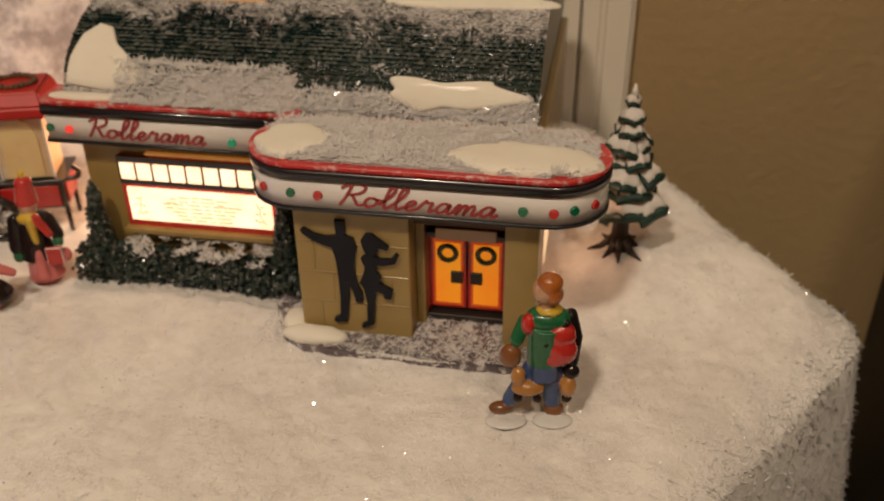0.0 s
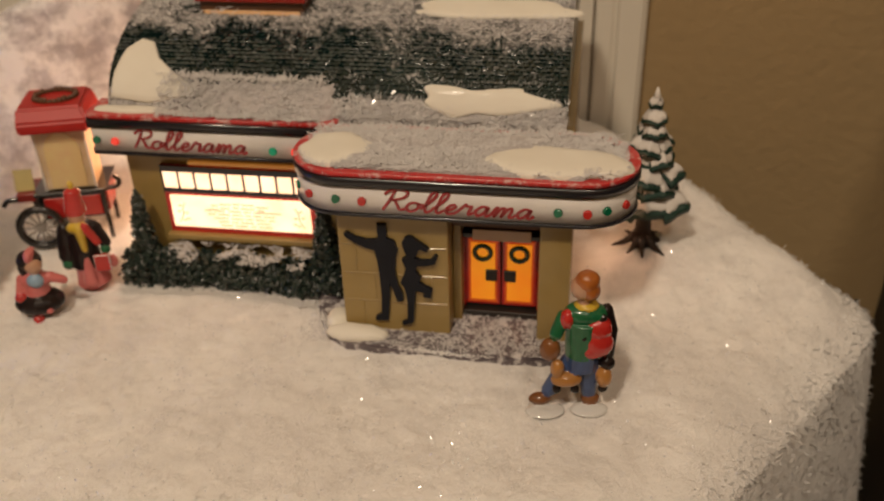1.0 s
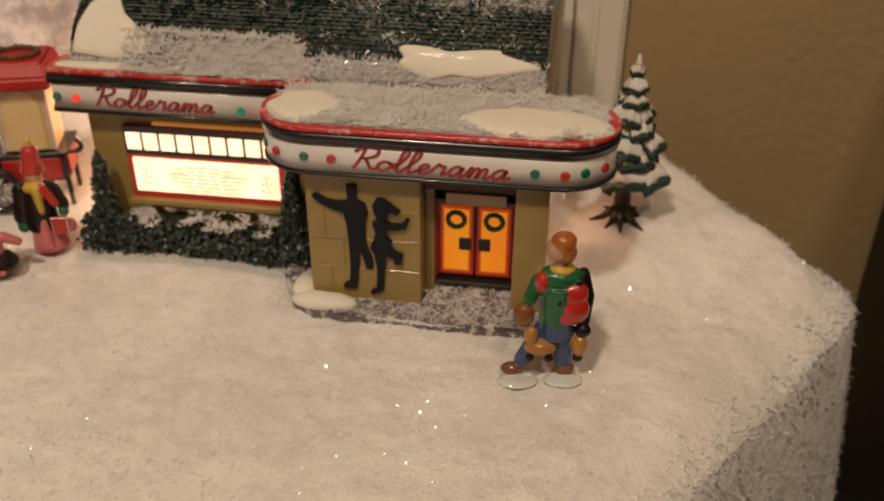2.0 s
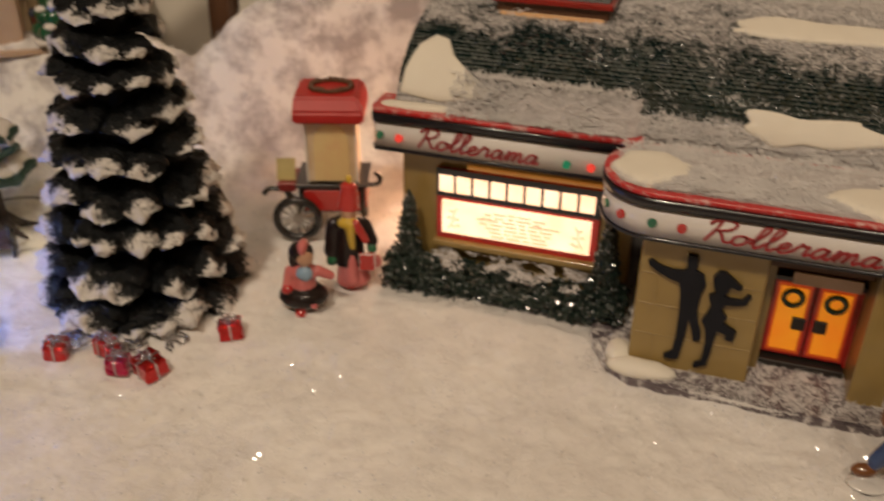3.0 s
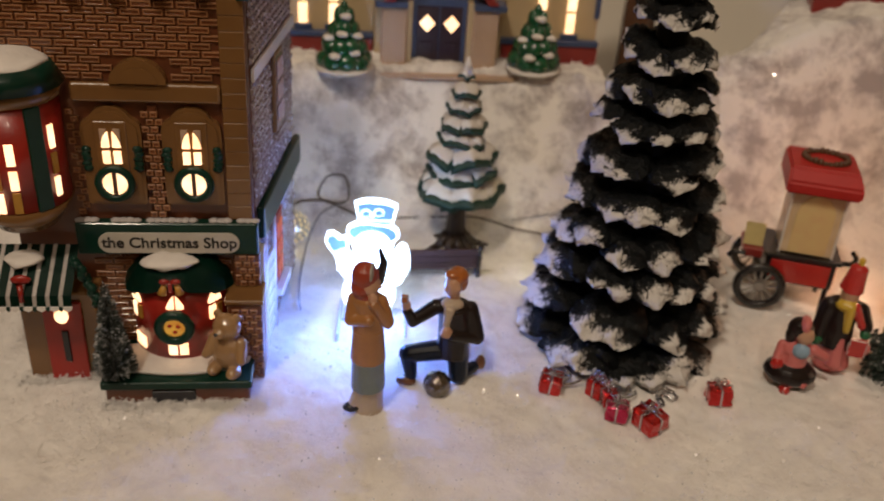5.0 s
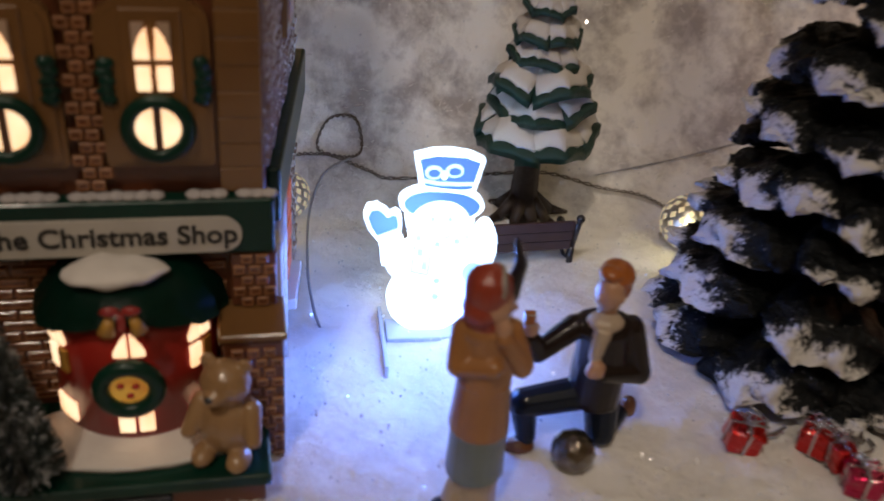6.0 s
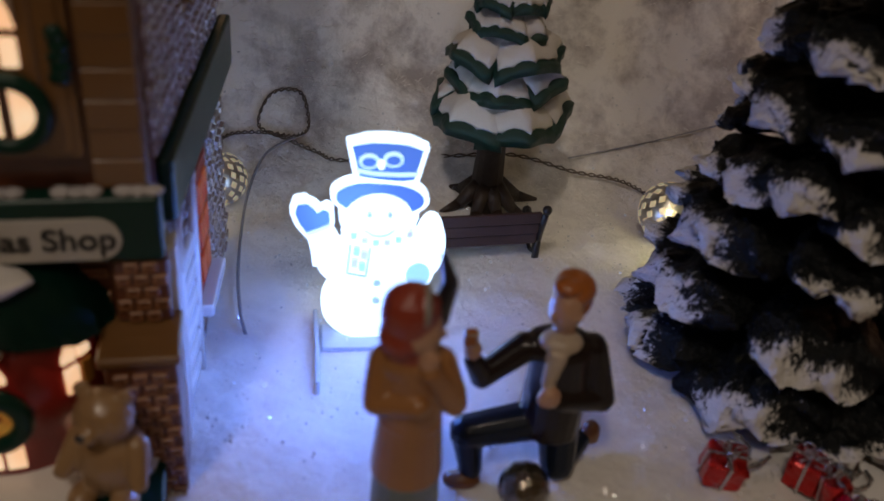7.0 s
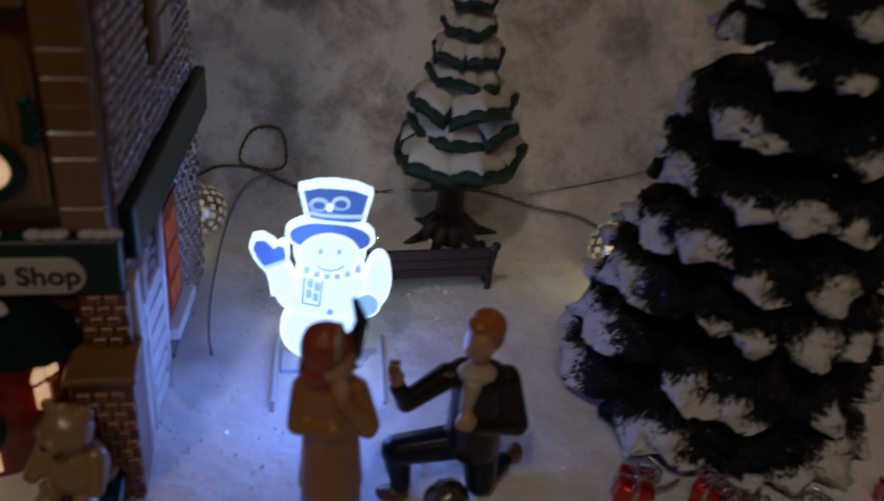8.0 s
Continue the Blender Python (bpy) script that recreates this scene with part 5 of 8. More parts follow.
        P("post", box(B(), -0.0030, 0.0030, -0.0010, 0.0012, 0.0852, 0.1268, 0.0005, m=Matrix.Translation((tu + 0.0180 * c, tv + 0.0180 * s, 0)) @ pose(0, 0, 0, 0, 0, ang + 90)), SHOP_GREEN, tr)
    for ang, w, lit, gilt in ((-98, 0.0014, ((0.1060, 0.1146), (0.0856, 0.0938)), (0.0952, 0.1032)), (-79, 0.0015, ((0.1052, 0.1138), (0.0952, 0.1030)), (0.0856, 0.0942)), (-27, 0.0013, ((0.1088, 0.1182), (0.0890, 0.0970)), (0.0984, 0.1070))):
        a = radians(ang)
        m = Matrix.Translation((tu + 0.0181 * math.cos(a), tv + 0.0181 * math.sin(a), 0)) @ pose(0, 0, 0, 0, 0, ang + 90)
        for z0, z1 in lit:
            P("pane", box(B(), -w, w, -0.0005, 0.0004, z0, z1, 0.0002, m=m), PANE_GLOW, tr)
        P("gilt_panel", box(B(), -w, w, -0.0005, 0.0003, *gilt, 0.0002, m=m), GOLD, tr)

    # side windows, shutters and the ladder-like trellis
    for z0, z1, v0 in ((0.0930, 0.1290, 0.046), (0.0180, 0.0540, 0.036)):
        f = P("side_window", S(box(B(), uR + 0.0001, uR + 0.0022, v0, v0 + 0.017, z0, z1, 0.0006)), STONE_TAN if z0 > 0.05 else SHOP_RED)
        for c in range(2):
            for q in range(3):
                v, z = v0 + 0.0030 + c * 0.0060, z0 + 0.0035 + q * 0.0102
                P("pane", S(box(B(), uR + 0.0023, uR + 0.0028, v, v + 0.0046, z, z + 0.0082, 0.0002)), SIDE_PANE if z0 < 0.05 else SIDE_DIM, f)
    # Added white strip paints the wall corner as bright as the snowman lamp makes it.
    P("lit_corner_strip", box(B(), uR + 0.0001, uR + 0.0036, 0.0036, 0.0098, -0.004, 0.0572, 0.0010), WHITE_BAND, None, "white strip painting the lamp-lit wall corner")
    P("side_sill", S(box(B(), uR + 0.0001, uR + 0.0055, 0.034, 0.056, 0.0140, 0.0178, 0.0006)), WHITE_BAND)
    P("side_band", S(box(B(), uR + 0.0001, uR + 0.0016, 0.0102, vB, 0.1290, 0.1350, 0.0006)), WHITE_BAND)
    for i in range(6):
        P("stone_block", S(box(B(), uR + 0.0001, uR + 0.0026, 0.0135, 0.0320, 0.0010 + i * 0.0072, 0.0064 + i * 0.0072, 0.0012)), WHITE_BAND)
    for v in (0.012, 0.030):
        P("drain_pipe", S(rod(B(), (uR + 0.0022, v, -0.004), (uR + 0.0016, v + 0.006, 0.0584), 0.0012, seg=10)), WHITE_BAND)

    # bricks: the front above and beside the windows, the pier, the side
    me = brick_mesh("brick", BRICK_W - 0.0007, BRICK_ROW - 0.0006, 0.0008, BRICK_EDGE, BRICK_FACE)
    small = brick_mesh("brick", 0.0030, BRICK_ROW - 0.0006, 0.0008, BRICK_EDGE, BRICK_FACE)

    def lay(parent, mesh, m):
        ob = new("brick", mesh)
        ob.parent = parent
        ob.matrix_local = m
    for r in range(11):
        z = 0.1330 + r * BRICK_ROW
        u = -0.0855 + (BRICK_W / 2 if r % 2 else 0)
        while u < -0.0055:
            if math.hypot((u + 0.0354) / 0.0145, (z - 0.1312) / 0.0112) > 1:
                lay(front, me, Matrix.Translation((u, 0.0034, z)))
            u += BRICK_W
    for r in range(15):
        z = 0.0750 + r * BRICK_ROW
        for u in (-0.0336, -0.0302, -0.0033 + 0.0, -0.0622):
            if u == -0.0033:
                continue
            lay(front, small, Matrix.Translation((u + (0.0009 if r % 2 else -0.0009), 0.0015 if abs(u + 0.032) < 0.003 else 0.0034, z)))
    for r in range(12):
        z = 0.0015 + r * BRICK_ROW
        for u in ((-0.0026, 0.0012, 0.0050) if r % 2 else (-0.0043, -0.0007, 0.0031, 0.0068)):
            lay(front, small, Matrix.Translation((u, -0.0120, z)))
    for r in range(5):
        z = 0.0432 + r * BRICK_ROW
        for u in ((-0.0014, 0.0022, 0.0058) if r % 2 else (0.0004, 0.0040)):
            lay(front, small, Matrix.Translation((u, -0.0010, z)))
    for r in range(14):
        z = 0.0145 + r * BRICK_ROW
        u = -0.0575 + (BRICK_W / 2 if r % 2 else 0)
        while u < -0.0050:
            if abs(u + 0.0270) > 0.0170:
                lay(front, me, Matrix.Translation((u, 0.0034, z)))
            u += BRICK_W
    turn = pose(0, 0, 0, 0, 0, 90)
    verts, faces = [], []
    rnd = random.Random(3)
    for r in range(53):
        z = 0.0015 + r * BRICK_ROW
        if 0.0590 < z < 0.0750 or 0.1280 < z < 0.1360:
            continue
        v = 0.0112 + (0.0022 if r % 2 else 0.0)
        while v < vB - 0.003:
            w = 0.0041
            if not (0.043 < v < 0.066 and z > 0.09 and z < 0.132) and not (0.033 < v < 0.056 and z < 0.057 and z > 0.012):
                i = len(verts)
                h = BRICK_ROW - 0.0006
                d = 0.0011 + rnd.uniform(-0.0003, 0.0004)
                for o, e in ((0.0, 0.0), (d, 0.00045)):
                    verts += [(uR + o, v - w / 2 + e, z - h / 2 + e), (uR + o, v + w / 2 - e, z - h / 2 + e), (uR + o, v + w / 2 - e, z + h / 2 - e), (uR + o, v - w / 2 + e, z + h / 2 - e)]
                faces += [(i + 4, i + 5, i + 6, i + 7)] + [(i + j, i + (j + 1) % 4, i + 4 + (j + 1) % 4, i + 4 + j) for j in range(4)]
            v += 0.0046
    sm = bpy.data.meshes.new("side_bricks")
    sm.from_pydata([(x + 0.15 * y - 0.0015, y, z) for x, y, z in verts], [], faces)
    # Paler than the front brick: lamp light and sparkle put in colour, plus snow dust.
    sm.materials.append(paint("dusted_lit_side_brick", (0.32, 0.26, 0.24), 0.25, (0.22, 0.15, 0.12), 120, 0.7, coat=0.6, speck=(0.70, 0.69, 0.70), speck_low=0.55, speck_high=0.63, speck_scale=420))
    ob = new("side_bricks", sm)
    ob.parent = side
    tagged(ob, kind="stuff")


build_shop()

TEDDY = paint("beige_glaze", (0.33, 0.20, 0.095), 0.3, (0.25, 0.145, 0.065), 120, 0.6, coat=0.4)
BRUSH = paint("frosted_bristle", (0.05, 0.065, 0.06), 0.5, (0.03, 0.04, 0.04), 300, 0.7, speck=(0.55, 0.55, 0.56), speck_low=0.5, speck_high=0.6, speck_scale=300)


def build_ledge_things():
    figure("teddy_bear_statue", SHOP @ pose(-0.0052, -0.0180, 0.0112, 0, 0, -20) @ Matrix.Scale(1.04, 4), "beige glazed teddy bear statue on the snowy window ledge", [TEDDY, BLACK_CER], mm(
        ("ball", 0, (0.0, 0.0, 8.5), (7.6, 6.8, 8.8)), ("ball", 0, (0.0, -1.0, 21.0), (5.9, 5.4, 5.6)), ("ball", 0, (-4.2, 0.0, 25.6), (1.9, 1.2, 1.9)), ("ball", 0, (4.2, 0.0, 25.6), (1.9, 1.2, 1.9)),
        ("limb", 0, (-5.8, -1.0, 14.2), (-7.6, -5.5, 8.6), 2.4, 2.0), ("limb", 0, (5.8, -1.0, 14.2), (7.6, -5.5, 8.6), 2.4, 2.0), ("ball", 0, (-4.2, -5.8, 2.4), (2.9, 4.2, 2.7)), ("ball", 0, (4.2, -5.8, 2.4), (2.9, 4.2, 2.7)),
        ("ball", 0, (-1.2, -5.8, 20.0), (2.6, 2.4, 2.1)), ("ball", 1, (-1.6, -7.9, 20.8), (0.9, 0.6, 0.7))), category="statue", group="")
    k = thing("brush_tree", SHOP @ pose(-0.0515, -0.0235, 0.0116), "frosted bottle-brush tree standing on the shop ledge", "ornament tree")
    part("stem", rod(B(), (0, 0, 0), (0, 0, 0.045), 0.0008, 0.0004), BARK, k)
    rnd = random.Random(2)
    vs, fs = [], []
    for i in range(2600):
        z = 0.045 * (1 - math.sqrt(rnd.random()) * 0.98)
        a, r = rnd.uniform(0, 6.283), (0.0080 * (1 - z / 0.047) + 0.0012) * rnd.uniform(0.75, 1.1)
        c, s = math.cos(a), math.sin(a)
        w = 0.00022
        j = len(vs)
        vs += [(-s * w, c * w, z), (s * w, -c * w, z), (c * r - s * w * 0.6, s * r + c * w * 0.6, z + r * 0.25), (c * r + s * w * 0.6, s * r - c * w * 0.6, z + r * 0.25), (0, 0, z + 2 * w), (c * r, s * r, z + r * 0.25 + 1.4 * w)]
        fs += [(j, j + 1, j + 3, j + 2), (j + 1, j + 4, j + 5, j + 3), (j + 4, j, j + 2, j + 5)]
    me = bpy.data.meshes.new("bristles")
    me.from_pydata(vs, [], fs)
    me.materials.append(BRUSH)
    ob = new("bristles", me)
    ob.parent = k
    tagged(ob, kind="stuff")


build_ledge_things()


# ---- the school on the bank ----
SCHOOL = pose(-0.060, 0.488, 0.080, 0, 0, 36)


def build_school():
    k = thing("school_house", SCHOOL, "cream ceramic school house with red plinth and lit door", "village house")
    P = lambda name, bm, mat, parent=None, label="": part(name, bm, mat, parent or k, label)
    P("wall", box(B(), -0.097, -0.038, 0.010, 0.06, -0.01, 0.075, 0.0008), CREAM)
    P("wall", box(B(), 0.038, 0.097, 0.010, 0.06, -0.01, 0.075, 0.0008), CREAM)
    P("wall", box(B(), -0.0379, 0.0379, 0.004, 0.06, -0.01, 0.078, 0.0008), CREAM)
    for a, b in ((-0.098, -0.0385), (0.0385, 0.098)):
        P("plinth", box(B(), a, b, 0.0050, 0.0099, -0.012, 0.0130, 0.0008), SCHOOL_RED, None, "dark red plinth")
        P("plinth_cap", box(B(), a - 0.001, b, 0.0040, 0.0099, 0.0131, 0.0165, 0.0006), BLUE_TRIM, None, "slate blue cap")
    P("roof", box(B(), -0.100, 0.100, 0.002, 0.062, 0.0785, 0.090, 0.001), SCHOOL_RED)
    for s in (-1, 1):
        P("pilaster", box(B(), s * 0.0265 - 0.0075, s * 0.0265 + 0.0075, -0.0100, 0.0039, -0.004, 0.0360, 0.0010), PINK_STONE)
        P("pilaster_cap", box(B(), s * 0.0285 - 0.0095, s * 0.0285 + 0.0095, -0.0120, 0.0039, 0.0361, 0.0400, 0.0008), BLUE_TRIM)
        P("pilaster_trim", box(B(), s * 0.0180 - 0.0020, s * 0.0180 + 0.0020, -0.0070, 0.0039, -0.004, 0.0395, 0.0006), CREAM)
        for off in (0.062, 0.080):
            w = P("window_sill", box(B(), s * off - 0.0052, s * off + 0.0052, 0.0075, 0.0099, 0.0168, 0.0196, 0.0004), BLUE_TRIM)
            for z in (0.0200, 0.0335, 0.0470):
                P("pane", box(B(), s * off - 0.0026, s * off + 0.0026, 0.0086, 0.0099, z, z + 0.0118, 0.0003), PANE_GLOW, w)
        P("downpipe", box(B(), s * 0.0955 - 0.0015, s * 0.0955 + 0.0015, 0.0070, 0.0099, 0.030, 0.075, 0.0004), BLUE_TRIM)
    d = P("door_frame", box(B(), -0.0160, 0.0160, -0.0010, 0.0039, -0.001, 0.0400, 0.0006), BLUE_TRIM, None, "slate blue door frame")
    for s in (-1, 1):
        lf = P("door_leaf", box(B(), s * 0.0068 - 0.0065, s * 0.0068 + 0.0065, -0.0022, -0.0011, 0.0, 0.0355, 0.0004), PLUM, d, "dark plum door leaf")
        P("pane", slab(B(), [(s * 0.0072 + 0.0046 * math.cos(radians(a)), 0.0258 + 0.0052 * math.sin(radians(a))) for a in range(0, 360, 90)], -0.0032, -0.0023, "y"), PANE_GLOW, lf)
        P("door_panel", box(B(), s * 0.0072 - 0.0038, s * 0.0072 + 0.0038, -0.0030, -0.0023, 0.0030, 0.0150, 0.0004), PLUM, lf)
    P("transom", box(B(), -0.0155, 0.0155, -0.0022, 0.0039, 0.0440, 0.0540, 0.0006), SCHOOL_RED)
    for i in range(5):
        P("pane", box(B(), -0.0140 + i * 0.0058, -0.0140 + i * 0.0058 + 0.0047, -0.0030, -0.0023, 0.0452, 0.0528, 0.0003), PANE_GLOW)
    for s in (-1, 1):
        bm = B()
        slab(bm, [(s * 0.0330, 0.0400), (s * 0.0270, 0.0400), (s * 0.0, 0.0740), (s * 0.0, 0.0800)], -0.0130, 0.0039, "y")
        P("gable_board", bm, SCHOOL_RED, None, "dark red gable board")
    bm = slab(B(), [(-0.052, -0.020), (0.048, -0.020), (0.046, 0.0039), (-0.050, 0.0039)], -0.0022, 0.0005)
    P("step", rough(bm, 0.0004, 200), PINK_STONE, None, "broad pale step before the door")
    # Dark block stands in for the shadow under the overhanging step.
    P("under_step_shade", box(B(), -0.046, 0.043, -0.0120, 0.0039, -0.022, -0.0023, 0.0008), PLUM, None, "dark plum block painting the shadow under the step")


build_school()

GREEN_BUSH = paint("glazed_green_bush", (0.008, 0.095, 0.035), 0.25, (0.004, 0.045, 0.02), 150, 0.7, 0.3, 300, coat=0.5)


def build_school_bush(x, y, seed):
    k = thing("school_bush", pose(x, y, 0.0855) @ Matrix.Scale(0.82, 4), "glazed green bush with snow dabs beside the school door", "bush", "bushes beside the school door")
    bm = B()
    rnd = random.Random(seed)
    for t, (z, r) in enumerate(((0.006, 0.0175), (0.016, 0.0145), (0.026, 0.0100), (0.035, 0.0065))):
        for i in range(8):
            a = 6.283 * i / 8 + t * 0.4
            ball(bm, (0.62 * r * math.cos(a), 0.62 * r * math.sin(a), z + rnd.uniform(-0.001, 0.001)), (r * 0.52, r * 0.52, 0.0070), u=8, v=6)
    ball(bm, (0, 0, 0.041), (0.0030, 0.0030, 0.0050), u=8, v=6)
    part("foliage", rough(bm, 0.0012, 220), GREEN_BUSH, k)
    for a, z, r in ((-110, 0.010, 0.0165), (-60, 0.012, 0.0150), (-95, 0.024, 0.0105), (-35, 0.022, 0.0110), (-150, 0.020, 0.0115), (-80, 0.035, 0.0060)):
        c, s = math.cos(radians(a + 36)), math.sin(radians(a + 36))
        part("snow_dab", rough(ball(B(), (r * c, r * s, z + 0.002), (0.0045, 0.0040, 0.0022), u=10, v=6), 0.0007, 250), FIR_SNOW, k)
    part("snow_skirt", rough(ball(B(), (0, 0, 0.0), (0.0200, 0.0200, 0.0035), u=20, v=8), 0.0008, 200), FIR_SNOW, k)


build_school_bush(-0.089, 0.4345, 1)
build_school_bush(-0.006, 0.5080, 2)


def build_far_house():
    k = thing("far_house", pose(0.127, 0.640, 0.124, 0, 0, 22), "red and cream house on top of the snow bank", "village house")
    part("plinth", box(B(), -0.01, 0.075, 0.0, 0.03, -0.03, 0.010, 0.001), SCHOOL_RED, k, "red plinth")
    part("wall", box(B(), -0.008, 0.073, 0.003, 0.03, 0.0105, 0.06, 0.001), CREAM, k)
    part("roof", box(B(), -0.012, 0.077, -0.002, 0.032, 0.0605, 0.066, 0.001), SHOP_GREEN, k)


build_far_house()


# ---- trees ----
def scale_material():
    """Dark painted resin with white paint dabbed on the outer ends of each scale."""
    m = bpy.data.materials.new("painted_pine_scale")
    n, l, b = nodes_of(m)
    co = n.new("ShaderNodeTexCoord")
    sep = n.new("ShaderNodeSeparateXYZ")
    l.new(co.outputs["Object"], sep.inputs["Vector"])
    info = n.new("ShaderNodeObjectInfo")
    shift = n.new("ShaderNodeVectorMath")
    shift.operation = "ADD"
    comb = n.new("ShaderNodeCombineXYZ")
    mul = n.new("ShaderNodeMath")
    mul.operation = "MULTIPLY"
    mul.inputs[1].default_value = 37.0
    l.new(info.outputs["Random"], mul.inputs[0])
    l.new(mul.outputs[0], comb.inputs["Z"])
    l.new(co.outputs["Object"], shift.inputs[0])
    l.new(comb.outputs["Vector"], shift.inputs[1])
    tex = n.new("ShaderNodeTexNoise")
    tex.inputs["Scale"].default_value, tex.inputs["Detail"].default_value, tex.inputs["Roughness"].default_value, tex.inputs["Distortion"].default_value = 7.5, 9, 0.72, 0.4
    streak = n.new("ShaderNodeVectorMath")
    streak.operation = "MULTIPLY"
    streak.inputs[1].default_value = (0.55, 1.7, 1.2)
    l.new(shift.outputs["Vector"], streak.inputs[0])
    l.new(streak.outputs["Vector"], tex.inputs["Vector"])
    a = n.new("ShaderNodeMath")
    a.operation = "MULTIPLY_ADD"
    l.new(tex.outputs["Fac"], a.inputs[0])
    a.inputs[1].default_value = 1.7
    lip = n.new("ShaderNodeMath")
    lip.operation = "MULTIPLY"
    lip.inputs[1].default_value = 1.2
    l.new(sep.outputs["X"], lip.inputs[0])
    rim = n.new("ShaderNodeMapRange")
    rim.inputs["From Min"].default_value, rim.inputs["From Max"].default_value, rim.inputs["To Max"].default_value = 0.84, 1.02, 1.25
    l.new(sep.outputs["X"], rim.inputs["Value"])
    both = n.new("ShaderNodeMath")
    l.new(lip.outputs[0], both.inputs[0])
    l.new(rim.outputs["Result"], both.inputs[1])
    l.new(both.outputs[0], a.inputs[2])
    z = n.new("ShaderNodeMath")
    z.operation = "MULTIPLY_ADD"
    l.new(sep.outputs["Z"], z.inputs[0])
    z.inputs[1].default_value = 0.9
    l.new(a.outputs[0], z.inputs[2])
    crumb = n.new("ShaderNodeTexNoise")
    crumb.inputs["Scale"].default_value, crumb.inputs["Detail"].default_value, crumb.inputs["Roughness"].default_value = 17, 7, 0.75
    l.new(streak.outputs["Vector"], crumb.inputs["Vector"])
    dab = n.new("ShaderNodeMath")
    dab.operation = "MULTIPLY_ADD"
    dab.inputs[1].default_value = 2.6
    l.new(crumb.outputs["Fac"], dab.inputs[0])
    l.new(z.outputs[0], dab.inputs[2])
    ramp = n.new("ShaderNodeMapRange")
    ramp.inputs["From Min"].default_value, ramp.inputs["From Max"].default_value = 3.57, 3.92
    l.new(dab.outputs[0], ramp.inputs["Value"])
    mix = n.new("ShaderNodeMix")
    mix.data_type = "RGBA"
    mix.inputs["A"].default_value, mix.inputs["B"].default_value = (0.0035, 0.0045, 0.0055, 1), (0.66, 0.64, 0.62, 1)
    l.new(ramp.outputs["Result"], mix.inputs["Factor"])
    l.new(mix.outputs["Result"], b.inputs["Base Color"])
    b.inputs["Roughness"].default_value = 0.5
    b.inputs["Specular IOR Level"].default_value = 0.2
    bp = n.new("ShaderNodeBump")
    bp.inputs["Strength"].default_value, bp.inputs["Distance"].default_value = 0.9, 0.002
    fine = n.new("ShaderNodeTexNoise")
    fine.inputs["Scale"].default_value, fine.inputs["Detail"].default_value = 12, 9
    l.new(shift.outputs["Vector"], fine.inputs["Vector"])
    l.new(fine.outputs["Fac"], bp.inputs["Height"])
    l.new(bp.outputs["Normal"], b.inputs["Normal"])
    return m


SCALE = scale_material()


def scale_mesh(seed):
    """A pine scale of unit length along x: a thick shelf with a lumpy, drooping, rounded end."""
    bm = B()
    nu, nv = 22, 22
    rows = []
    for i in range(nu + 1):
        x = i / nu
        w = 0.5 * (0.35 + 0.65 * math.sin(min(1, x / 0.72) * math.pi / 2)) * (1.0 if x < 0.72 else math.sqrt(max(0.0, 1 - ((x - 0.72) / 0.285) ** 2)))
        t = 0.15 * (1.0 if x < 0.72 else math.sqrt(max(0.0, 1 - ((x - 0.72) / 0.285) ** 2)))
        row = []
        for j in range(nv):
            a = 2 * math.pi * j / nv
            y = w * math.cos(a)
            z = t * math.sin(a) * (1.15 if math.sin(a) > 0 else 0.7) + 0.10 * math.sin(x * 2.4) - 0.22 * x ** 3 - 0.30 * y * y
            row.append(bm.verts.new((x, y, z)))
        rows.append(row)
    for p, q in zip(rows, rows[1:]):
        for j in range(nv):
            bm.faces.new((p[j], p[(j + 1) % nv], q[(j + 1) % nv], q[j])).smooth = True
    bm.faces.new(rows[0]), bm.faces.new(rows[-1])
    for v in bm.verts:
        d = noise.noise_vector(v.co * 3.2 + Vector((seed * 7, 0, 0))) * 0.13 + noise.noise_vector(v.co * 8 + Vector((seed * 3, 4, 0))) * 0.09 + noise.noise_vector(v.co * 15 + Vector((seed, 9, 0))) * 0.065
        v.co += d * (0.35 + 0.65 * v.co.x)
    bmesh.ops.recalc_face_normals(bm, faces=bm.faces[:])
    me = bpy.data.meshes.new("branch_scale")
    bm.to_mesh(me)
    bm.free()
    me.materials.append(SCALE)
    return me


